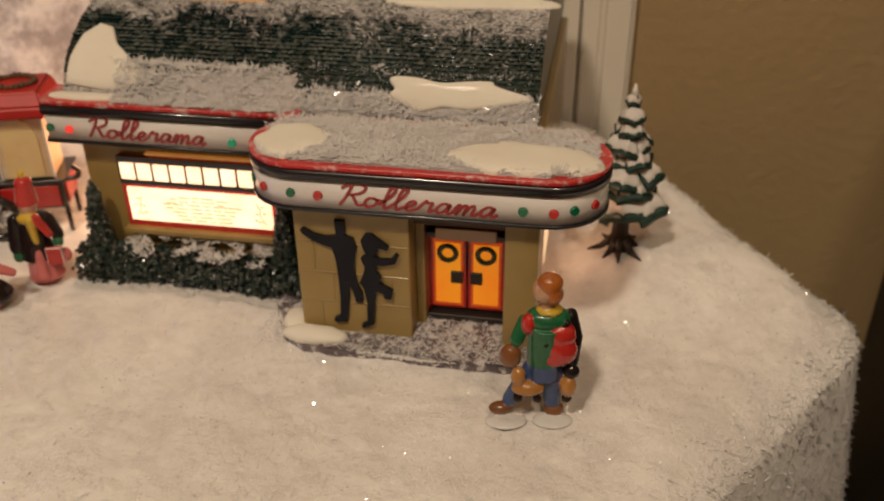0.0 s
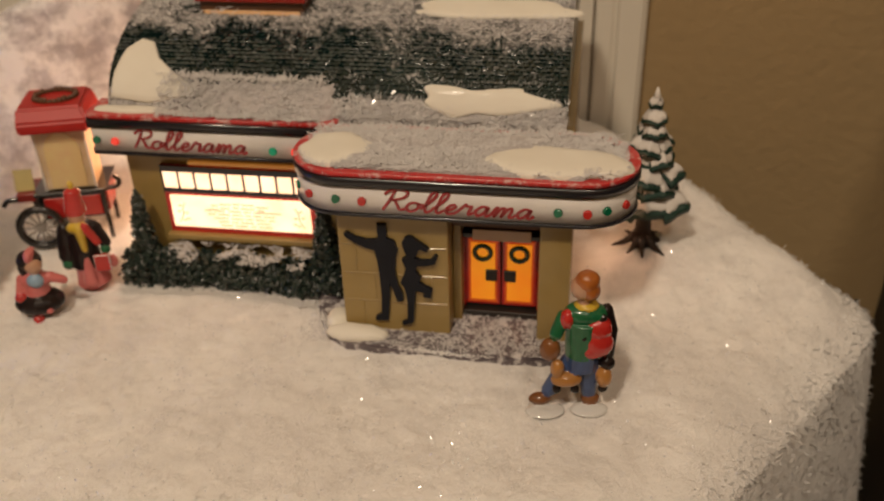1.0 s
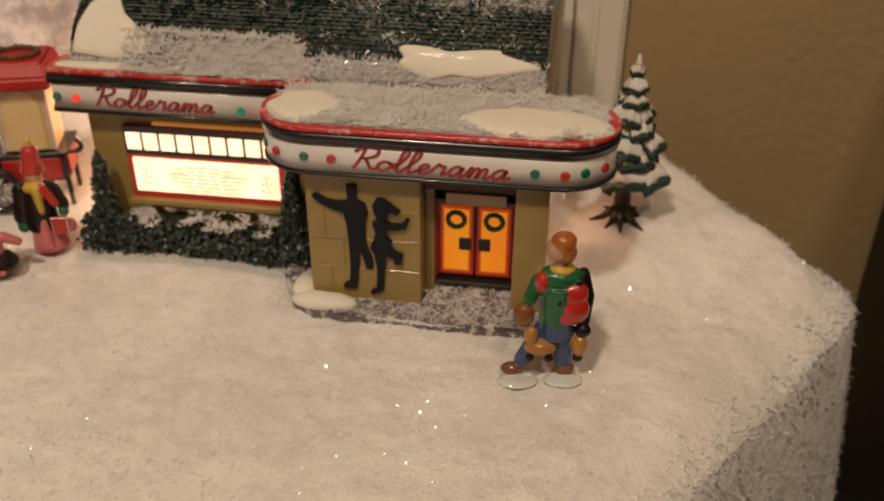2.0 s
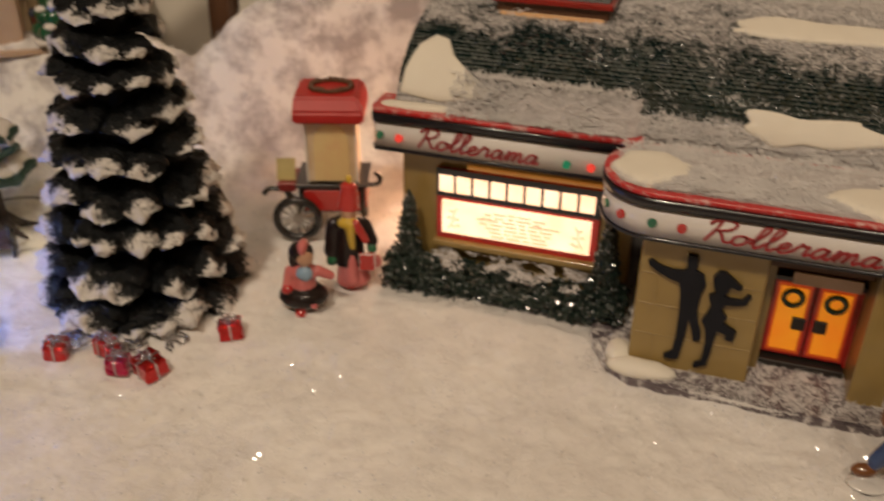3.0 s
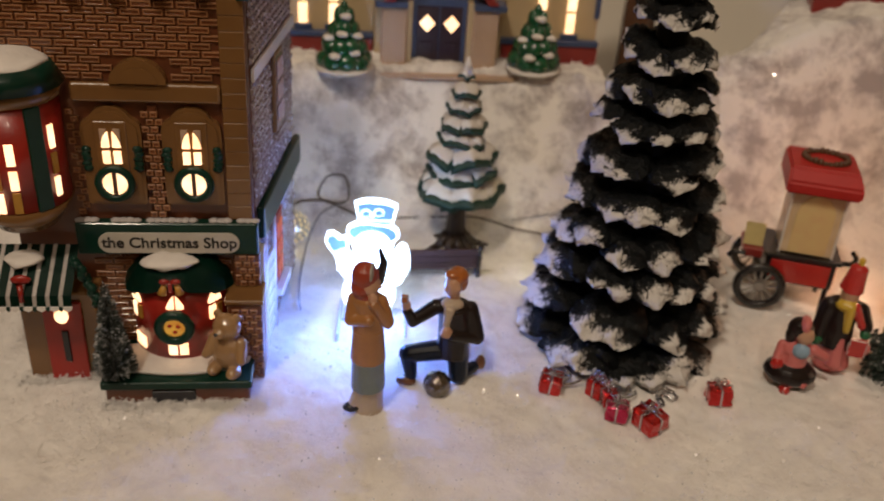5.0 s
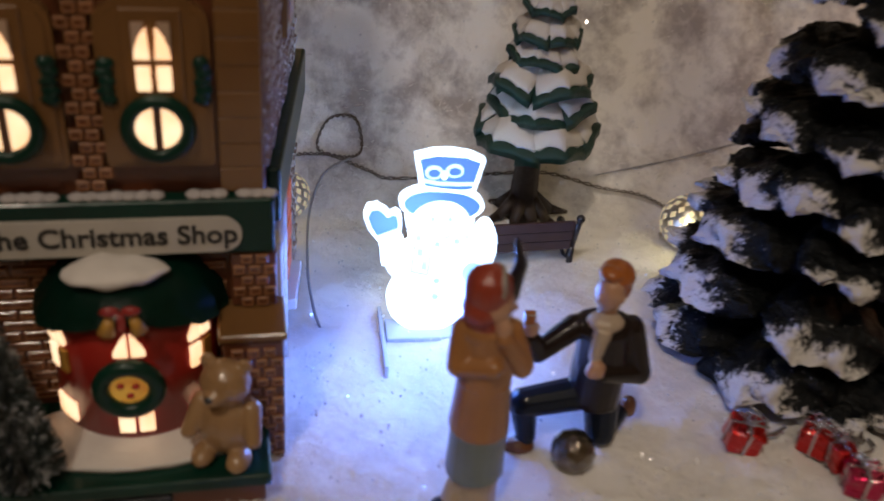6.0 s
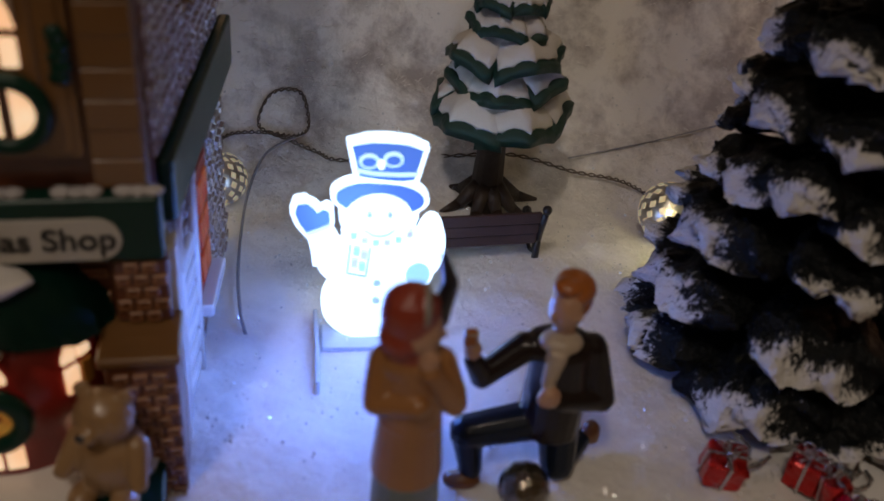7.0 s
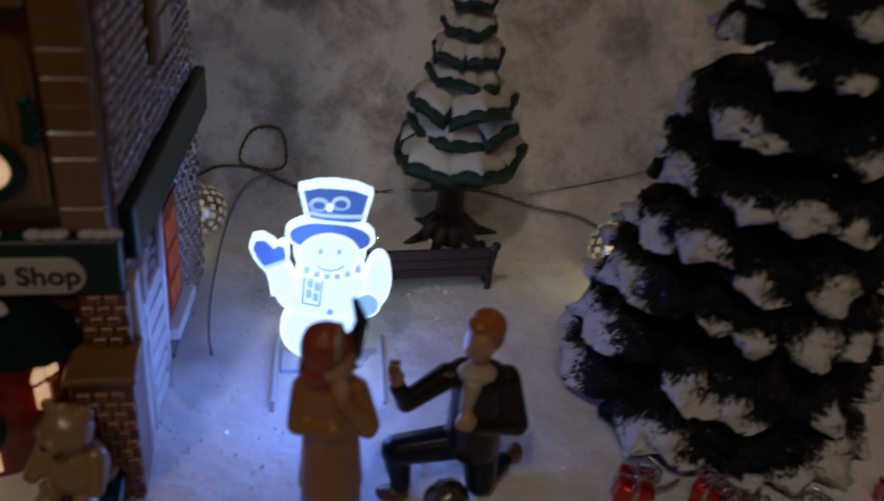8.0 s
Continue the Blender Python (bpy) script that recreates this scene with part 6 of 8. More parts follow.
def build_big_tree():
    k = thing("pine_tree", pose(0.104, 0.407, -0.002), "tall dark resin pine with white painted scales amid presents", "tree")
    H = 0.225
    part("trunk", rod(B(), (0, 0, -0.004), (0, 0, H * 0.97), 0.021, 0.001, seg=16), paint("tree_core", (0.003, 0.004, 0.004), 0.9), k)
    meshes = [scale_mesh(s) for s in range(6)]
    rnd = random.Random(8)
    z, t = 0.010, 0
    while z < H - 0.008:
        R = 0.0515 * (1 - z / H) ** 0.93 + 0.0015
        n = max(5, round(2 * math.pi * R / (0.0245 - 0.055 * z)))
        for i in range(n):
            a = 360 * (i + 0.5 * (t % 2)) / n + rnd.uniform(-9, 9)
            L = R * rnd.uniform(0.88, 1.08) * 0.78
            w = (2 * math.pi * R / n) * rnd.uniform(1.0, 1.3)
            ob = new("branch_scale", meshes[rnd.randrange(6)])
            ob.parent = k
            ob.matrix_local = pose(0, 0, z + rnd.uniform(-0.0026, 0.0026), 0, 0, a) @ Matrix.Translation((R - L, 0, 0)) @ pose(0, 0, 0, rnd.uniform(-8, 8), rnd.uniform(-4, 6), 0) @ Matrix.Diagonal((L, w, 0.024 * (0.5 + 0.6 * R / 0.05), 1))
        z += 0.0178 * (0.70 + 0.35 * R / 0.05)
        t += 1
    part("tip", rough(rod(B(), (0, 0, H - 0.012), (0, 0, H + 0.004), 0.003, 0.0006), 0.0004, 300), FIR_SNOW, k)


build_big_tree()


def bough_mesh(cap):
    """A broad drooping bough of unit length along x, ridged like a tent; the cap is the snow that lies on it."""
    bm = B()
    nu, nv = 10, 14

    def place(u, v):
        x = u * (1.0 - 0.34 * v * v + 0.04 * math.cos(7 * v))
        y = 0.54 * v * (0.22 + 0.78 * u ** 0.7)
        return x, y, -0.50 * u * u * (1.9 - 0.9 * u) - 0.26 * u * abs(v) ** 1.6
    layers = []
    for top in (True, False):
        rows = []
        for i in range(nu + 1):
            row = []
            for j in range(nv + 1):
                u, v = i / nu, 2 * j / nv - 1
                edge = (1 - u ** 8) * (1 - v ** 8)
                if cap:
                    x, y, z = place(u * (0.94 - 0.05 * abs(math.sin(5.5 * v))), v * 0.93)
                    z += 0.03 + 0.13 * edge ** 0.5 if top else -0.01
                else:
                    x, y, z = place(u, v)
                    z -= 0.02 if top else 0.08 + 0.14 * u
                row.append(bm.verts.new((x, y, z)))
            rows.append(row)
        layers.append(rows)
    a, b = layers
    for i in range(nu):
        for j in range(nv):
            bm.faces.new((a[i][j], a[i + 1][j], a[i + 1][j + 1], a[i][j + 1]))
            bm.faces.new((b[i][j], b[i][j + 1], b[i + 1][j + 1], b[i + 1][j]))
        for j in (0, nv):
            bm.faces.new((a[i][j], a[i + 1][j], b[i + 1][j], b[i][j]))
    for i in (0, nu):
        for j in range(nv):
            bm.faces.new((a[i][j], a[i][j + 1], b[i][j + 1], b[i][j]))
    rough(bm, 0.035, 5.0, 2.0)
    bmesh.ops.recalc_face_normals(bm, faces=bm.faces[:])
    shade(bm)
    me = bpy.data.meshes.new("snow_cap" if cap else "bough")
    bm.to_mesh(me)
    bm.free()
    me.materials.append(FIR_SNOW if cap else FIR_GREEN)
    return me


BOUGH, CAP = bough_mesh(False), bough_mesh(True)


def build_small_pine(x, y, z0, h, r, seed, label, lean=0.0, start=0.30):
    k = thing("small_pine", pose(x, y, z0, 0, lean, 0), label, "tree", "small resin pines")
    rnd = random.Random(seed)
    bm = rod(B(), (0, 0, -0.003), (0, 0, h * 0.9), 0.056 * h, 0.008 * h, seg=12)
    for i in range(8):
        a = radians(45 * i + rnd.uniform(-12, 12))
        L = h * rnd.uniform(0.14, 0.21)
        c, s = math.cos(a), math.sin(a)
        rod(bm, (0.03 * h * c, 0.03 * h * s, 0.07 * h), (0.6 * L * c, 0.6 * L * s, 0.012 * h), 0.030 * h, 0.018 * h, seg=8)
        rod(bm, (0.6 * L * c, 0.6 * L * s, 0.014 * h), (L * c, L * s, -0.004 * h), 0.018 * h, 0.006 * h, seg=8)
    part("trunk", rough(bm, 0.0006, 250), BARK, k)
    tiers = 8
    for t in range(tiers):
        f = t / (tiers - 1)
        z = h * (start + 0.09 + (0.865 - start) * f)
        R = r * (1 - 0.80 * f) * (0.88 if t % 2 else 1.0)
        n = 5 if t < 6 else 4
        for i in range(n):
            a = 360 * (i + 0.5 * (t % 2)) / n + rnd.uniform(-9, 9) + seed * 11
            L = R * rnd.uniform(0.92, 1.12)
            m = pose(0, 0, z, 0, 0, a) @ pose(0, 0, 0, rnd.uniform(-9, 9), rnd.uniform(-8, 6), 0) @ Matrix.Diagonal((L, 2 * math.pi * R / n * 0.94, 0.58 * R + 0.004, 1))
            for nm, me in (("bough", BOUGH), ("snow_cap", CAP)):
                ob = new(nm, me)
                ob.parent = k
                ob.matrix_local = m
    part("tip", rod(B(), (0, 0, h * 0.93), (0, 0, h * 1.01), 0.030 * h, 0.004 * h), FIR_SNOW, k)


build_small_pine(-0.004, 0.427, 0.002, 0.109, 0.0232, 3, "snow-laden dark green resin pine with root feet behind the bench", start=0.36)
build_small_pine(0.4772, 0.4945, 0.0125, 0.085, 0.0195, 5, "snow-laden dark green resin pine with root feet by the rink", lean=0.2, start=0.34)


# ---- the lit snowman ----
def led(name, colour, strength):
    m = bpy.data.materials.new(name)
    n, l, b = nodes_of(m)
    b.inputs["Base Color"].default_value, b.inputs["Roughness"].default_value = (*(0.4 * c for c in colour), 1), 0.25
    b.inputs["Emission Color"].default_value, b.inputs["Emission Strength"].default_value = (*colour, 1), strength
    return m


LED_WHITE = led("white_led_acrylic", (0.68, 0.85, 1.0), 7.2)
LED_SOFT = led("pale_led_acrylic", (0.58, 0.80, 1.0), 4.2)
LED_LINE = led("line_led_acrylic", (0.45, 0.62, 0.95), 2.4)
LED_FACE = led("face_led_acrylic", (0.66, 0.84, 1.0), 6.2)
LED_BLUE = led("blue_led_acrylic", (0.16, 0.32, 0.86), 1.7)
LED_GREEN = led("green_led_acrylic", (0.42, 0.74, 0.92), 3.0)
LED_PINK = led("pink_led_acrylic", (0.58, 0.62, 0.95), 3.0)
ACRYLIC = paint("clear_grey_acrylic", (0.50, 0.54, 0.62), 0.15, (0.42, 0.46, 0.55), 50, 0.5)


def build_snowman():
    k = thing("snowman_lamp", pose(-0.0010, 0.3445, -0.0008, 0, 0, 34), "glowing white-blue acrylic snowman lamp on a clear stand", "night lamp")

    def mm(pts):
        return [(x / 1000, z / 1000) for x, z in pts]

    def plate(name, outline, y, rim, fill=None, width=0.0011, label=""):
        """A flat acrylic shape with a brighter engraved rim; the fill lies just before it."""
        p = part(name, slab(B(), outline, y - 0.0005, y + 0.0030, "y"), rim, k, label)
        if fill:
            cx, cz = sum(q[0] for q in outline) / len(outline), sum(q[1] for q in outline) / len(outline)
            inner = []
            for x, z in outline:
                d = math.hypot(x - cx, z - cz)
                inner.append((cx + (x - cx) * (1 - width / d), cz + (z - cz) * (1 - width / d)))
            part("fill", slab(B(), inner, y - 0.0008, y - 0.0006, "y"), fill, p)
        return p

    def line(name, pts, y, mat, wide=0.00028):
        bm = B()
        for (x0, z0), (x1, z1) in zip(mm(pts), mm(pts)[1:]):
            d = Vector((x1 - x0, z1 - z0)).normalized() * wide
            slab(bm, [(x0 - d.y, z0 + d.x), (x0 + d.y, z0 - d.x), (x1 + d.y, z1 - d.x), (x1 - d.y, z1 + d.x)], y - 0.0003, y, "y")
        part(name, bm, mat, k)
    plate("body", oval(-0.0022, 0.0128, 0.0130, 0.0124, 36), 0.0, LED_WHITE, LED_FACE, 0.0014, "bright white round body")
    plate("chest", oval(-0.0006, 0.0265, 0.0158, 0.0088, 36), -0.0004, LED_WHITE, LED_FACE, 0.0014)
    plate("arm", mm(((-17.6, 26.0), (-18.2, 31.0), (-19.2, 35.4), (-13.0, 38.0), (-10.4, 32.5), (-9.0, 26.0))), -0.0008, LED_WHITE, LED_FACE)
    plate("mitten", mm(((-19.3, 35.0), (-22.2, 39.0), (-23.6, 43.0), (-22.6, 46.2), (-19.8, 46.8), (-17.2, 45.2), (-15.9, 43.8), (-14.2, 44.8), (-12.6, 43.6), (-12.3, 40.6), (-12.6, 37.8))), -0.0012, LED_WHITE, LED_BLUE, 0.0012, "blue mitten raised")
    line("cuff", ((-19.4, 36.6), (-13.2, 39.4)), -0.0022, LED_SOFT, 0.0006)
    plate("arm", oval(0.0132, 0.0320, 0.0040, 0.0094, 24), -0.0008, LED_WHITE, LED_FACE, 0.0010)
    plate("hand", oval(0.0104, 0.0236, 0.0042, 0.0048, 22), -0.0012, LED_WHITE, LED_GREEN, 0.0009)
    plate("head", oval(-0.0010, 0.0425, 0.0103, 0.0090, 32), -0.0012, LED_WHITE, LED_SOFT, 0.0010, "round smiling head")
    brim = [(x * math.cos(-0.06) - (z - 0.047) * math.sin(-0.06), 0.047 + x * math.sin(-0.06) + (z - 0.047) * math.cos(-0.06)) for x, z in oval(-0.0010, 0.0475, 0.0126, 0.0058, 32)]
    plate("brim", brim, -0.0016, LED_WHITE, LED_BLUE, 0.0013, "blue hat brim")
    plate("face", oval(-0.0012, 0.0418, 0.0088, 0.0074, 28), -0.0026, LED_WHITE, LED_FACE, 0.0008, "pale face")
    plate("hat", mm(((-7.9, 53.4), (-10.0, 63.2), (-5.0, 64.7), (0.3, 65.0), (6.0, 64.2), (10.4, 62.2), (8.4, 52.4), (4.5, 51.6), (-3.5, 52.2))), -0.0018, LED_WHITE, LED_BLUE, 0.0015, "blue top hat")
    line("hat_band", ((-7.6, 56.2), (-3.0, 55.2), (3.0, 55.0), (8.2, 55.2)), -0.0028, LED_SOFT, 0.0005)
    for s in (-1, 1):
        plate("bow_loop", oval(-0.0014 + s * 0.0030, 0.0590 + 0.0003 * s, 0.0025, 0.0020, 16), -0.0028, LED_SOFT, LED_BLUE, 0.0007)
    plate("bow_knot", oval(-0.0014, 0.0580, 0.0009, 0.0011, 12), -0.0034, LED_WHITE)
    plate("scarf", mm(((-10.5, 37.6), (-8.0, 34.6), (-1.0, 33.2), (6.0, 34.0), (9.4, 36.8), (8.8, 38.8), (5.0, 36.9), (-1.0, 35.9), (-7.0, 37.1), (-9.8, 39.4))), -0.0030, LED_WHITE)
    for i in range(6):
        x = -7.4 + i * 2.9
        z = 35.0 + 0.045 * (x + 0.5) ** 2
        plate("scarf_check", mm(((x - 0.8, z - 0.7), (x + 0.8, z - 0.8), (x + 0.8, z + 0.9), (x - 0.8, z + 0.9))), -0.0034, LED_PINK if i % 2 else LED_GREEN)
    for x, z, mt in ((-6.4, 31.4, LED_GREEN), (-4.4, 30.2, LED_PINK), (-6.8, 27.6, LED_PINK), (-4.8, 26.4, LED_GREEN)):
        plate("scarf_check", mm(((x - 0.8, z - 1.1), (x + 0.8, z - 1.3), (x + 0.9, z + 1.1), (x - 0.7, z + 1.3))), -0.0020, mt)
    line("scarf_tail", ((-8.0, 33.6), (-8.6, 24.4), (-3.6, 23.2), (-2.8, 33.0)), -0.0020, LED_LINE)
    line("smile", ((-4.6, 39.0), (-2.8, 37.6), (-0.6, 37.2), (1.6, 37.8), (3.0, 39.2)), -0.0037, LED_LINE, 0.0002)
    for x in (-3.6, 1.6):
        plate("eye", oval(x / 1000, 0.0437, 0.0006, 0.0008, 10), -0.0035, LED_LINE)
    for z in (20.5, 14.5):
        plate("button", oval(-0.0004, z / 1000, 0.0010, 0.0010, 12), -0.0012, LED_LINE)
    part("stand", box(B(), -0.0150, 0.0150, -0.0050, 0.0055, -0.003, 0.0012, 0.0006), ACRYLIC, k, "clear grey stand")
    for x in (-0.0170, 0.0155):
        part("foot", box(B(), x, x + 0.0012, -0.0210, 0.0100, -0.003, 0.0030, 0.0004), ACRYLIC, k)


build_snowman()

# ---- small things on the snow ----
BENCH_IRON = paint("black_iron", (0.014, 0.012, 0.016), 0.35, coat=0.2)
BENCH_WOOD = paint("dark_plum_wood", (0.060, 0.030, 0.030), 0.35, (0.035, 0.018, 0.020), 120, 0.7, coat=0.3)


def build_bench():
    k = thing("park_bench", pose(0.0026, 0.3950, 0.0, 0, 0, 40) @ Matrix.Diagonal((0.98, 1, 0.98, 1)), "dark slatted park bench with black iron ends", "bench")
    for i in range(3):
        part("back_slat", box(B(), -0.0225, 0.0225, -0.0064 - i * 0.0007, -0.0052 - i * 0.0007, 0.0078 + i * 0.0043, 0.0118 + i * 0.0043, 0.0004), BENCH_WOOD, k)
        part("seat_slat", box(B(), -0.0225, 0.0225, -0.0046 + i * 0.0036, -0.0014 + i * 0.0036, 0.0075, 0.0086, 0.0003), BENCH_WOOD, k)
    for x in (-0.0235, 0.0235):
        bm = B()
        rod(bm, (x, -0.0055, -0.002), (x, -0.0050, 0.0085), 0.0012)
        rod(bm, (x, -0.0050, 0.0085), (x, -0.0085, 0.0215), 0.0012, 0.0010)
        ball(bm, (x, -0.0086, 0.0218), 0.0016)
        rod(bm, (x, 0.0070, -0.002), (x, 0.0064, 0.0115), 0.0011)
        rod(bm, (x, 0.0072, 0.0120), (x, -0.0064, 0.0128), 0.0010)
        ball(bm, (x, 0.0076, 0.0117), 0.0016)
        ring(bm, (x, 0.0, 0.0045), 0.0032, 0.0007, "y", m=Matrix.Translation((x, 0, 0.0)) @ pose(0, 0, 0, 0, 0, 90) @ Matrix.Translation((-x, 0, 0)))
        part("iron_end", bm, BENCH_IRON, k)


build_bench()

SILVER = paint("silver_shell", (0.55, 0.53, 0.50), 0.3, (0.42, 0.40, 0.38), 200, 0.6, metal=0.9)
BALL_GLOW = glow("lit_ball_opening", (1.0, 0.86, 0.50), 0.75, (0.9, 0.62, 0.28), 500)


def build_light_ball(x, y, r=0.0100):
    k = thing("light_ball", pose(x, y, r * 0.9, 10, 0, 20), "pierced silver metal ball with warm light inside", "string light", "light balls on the wire")
    part("shell", ball(B(), (0, 0, 0), r, u=28, v=18), SILVER, k)
    rows = 9
    for t in range(rows):
        th = math.pi * (t + 0.9) / (rows + 0.8)
        n = max(5, round(15 * math.sin(th)))
        for i in range(n):
            a = 2 * math.pi * (i + 0.5 * (t % 2)) / n
            w, h = 0.42 * 2 * math.pi / n, 0.50 * math.pi / (rows + 1)
            bm = B()
            pts = [(th - h, a), (th, a + w * 0.72), (th + h, a), (th, a - w * 0.72)]
            v = [[bm.verts.new(Vector((math.sin(p) * math.cos(q), math.sin(p) * math.sin(q), math.cos(p))) * rr) for p, q in pts] for rr in (r * 0.99, r * 1.02)]
            bm.faces.new(v[1])
            for j in range(4):
                bm.faces.new((v[0][j], v[0][(j + 1) % 4], v[1][(j + 1) % 4], v[1][j]))
            bmesh.ops.recalc_face_normals(bm, faces=bm.faces[:])
            part("opening", bm, BALL_GLOW, k)
    part("cap", rod(B(), (0, 0, r * 0.98), (0, 0, r * 1.18), 0.0020, 0.0014), SILVER, k)


build_light_ball(0.0562, 0.4462, 0.0104)
build_light_ball(-0.0810, 0.3790, 0.0090)


WIRE = paint("dark_wire", (0.10, 0.075, 0.055), 0.4)
WIRE_CLEAR = paint("clear_wire", (0.30, 0.30, 0.33), 0.3)


def build_wire(name, plan, mat, label, lift=0.0010, twist=True, r=0.0003):
    line = bezier([(x, y, snow_height(x, y, False) + lift + up) for x, y, up in plan])
    bm = B()
    for s in ((0, math.pi) if twist else (0,)):
        pts = []
        for i, p in enumerate(line):
            a = i * 1.1 + s
            pts.append(p + Vector((math.cos(a), math.sin(a), math.sin(a))) * (0.00042 if twist else 0))
        tube(bm, pts, r)
    solo(name, bm, mat, label, "wire")


# ---- presents ----
FOIL_RED = paint("red_foil", (0.62, 0.018, 0.015), 0.18, (0.42, 0.010, 0.010), 260, 0.8, 1.0, 300, metal=0.85, coat=0.6)
FOIL_PINK = paint("magenta_foil", (0.58, 0.015, 0.10), 0.18, (0.40, 0.010, 0.06), 260, 0.8, 1.0, 300, metal=0.85, coat=0.6)
FOIL_SILVER = paint("silver_foil", (0.62, 0.62, 0.64), 0.15, (0.4, 0.4, 0.42), 300, 0.7, 0.6, 500, metal=0.9)


def build_gift(x, y, w, d, h, rz, foil, tilt=0.0, z=0.0):
    k = thing("present", pose(x, y, z, tilt, tilt * 0.6, rz), "small %s foil present with silver ribbon under the pine" % ("magenta" if foil is FOIL_PINK else "red"), "present", "presents under the pine")
    bm = box(B(), -w / 2, w / 2, -d / 2, d / 2, 0, h, min(w, d, h) * 0.14)
    bmesh.ops.subdivide_edges(bm, edges=bm.edges[:], cuts=2, use_grid_fill=True)
    part("box", rough(bm, 0.00075, 420, x * 100), foil, k)
    part("ribbon", box(B(), -w * 0.045, w * 0.045, -d / 2 - 0.0003, d / 2 + 0.0003, -0.0001, h + 0.0003, 0.0001), FOIL_SILVER, k, "silver ribbon")
    part("ribbon", box(B(), -w / 2 - 0.0004, w / 2 + 0.0004, -d * 0.045, d * 0.045, -0.0001, h + 0.0004, 0.0001), FOIL_SILVER, k, "silver ribbon")
    bm = B()
    for a in (20, 140, 250):
        c, s = math.cos(radians(a)), math.sin(radians(a))
        ring(bm, (c * 0.0018, s * 0.0018, h + 0.0022), 0.0011, 0.0003, "y", n=12, k=5)
        rod(bm, (0, 0, h), (c * 0.005, s * 0.005, h + 0.0015), 0.0004, 0.0002, seg=5)
    part("bow", bm, FOIL_SILVER, k, "silver bow")


for a in ((0.0975, 0.3440, 0.0100, 0.0090, 0.0085, 20, FOIL_RED, 8), (0.1165, 0.3530, 0.0085, 0.0085, 0.0085, -10, FOIL_RED, 0), (0.1235, 0.3500, 0.0065, 0.0085, 0.0080, 40, FOIL_RED, -6),
          (0.1300, 0.3435, 0.0095, 0.0090, 0.0075, 15, FOIL_PINK, 0), (0.1440, 0.3465, 0.0125, 0.0110, 0.0090, -25, FOIL_RED, 6), (0.1635, 0.3815, 0.0105, 0.0095, 0.0085, 30, FOIL_RED, -5)):
    build_gift(*a)


def build_foil_bits():
    rnd = random.Random(4)
    for cx, cy in ((0.1450, 0.3680), (0.1000, 0.3520), (0.1260, 0.3585)):
        for i in range(4):
            a, turn = rnd.uniform(0, 6.28), rnd.uniform(0.9, 1.5)
            pts = [Vector((math.cos(a + turn * q * 0.5) * 0.0010 * q, math.sin(a + turn * q * 0.5) * 0.0010 * q, 0.0004 + 0.0016 * abs(math.sin(q * 0.9 + a)))) for q in range(8)]
            solo("foil_curl", tube(B(), pts, 0.00055, 5), FOIL_SILVER, "curled silver foil ribbon on the snow by presents", "ribbon", "foil curls", m=Matrix.Translation((cx + rnd.uniform(-0.002, 0.002), cy + rnd.uniform(-0.002, 0.002), 0.0012)))


build_foil_bits()
solo("glass_bauble", rough(ball(B(), (0, 0, 0), 0.0060, u=26, v=18), 0.0007, 420), paint("mercury_glass", (0.34, 0.31, 0.27), 0.12, (0.10, 0.08, 0.05), 330, 0.8, 0.6, 420, metal=0.85), "mottled silver glass bauble beside the kneeling man", "bauble", m=Matrix.Translation((0.0580, 0.3108, 0.0048)))

# ---- popcorn cart ----
CART_CREAM = paint("cream_cart_glaze", (0.74, 0.60, 0.42), 0.3, (0.52, 0.36, 0.18), 120, 0.8, coat=0.4)
CART_YELLOW = paint("pale_yellow_glaze", (0.60, 0.50, 0.22), 0.3, coat=0.4)
CART_BLACK = paint("black_cart_enamel", (0.015, 0.013, 0.013), 0.25, coat=0.4)
SPOKE = paint("grey_spoke", (0.32, 0.29, 0.26), 0.4)


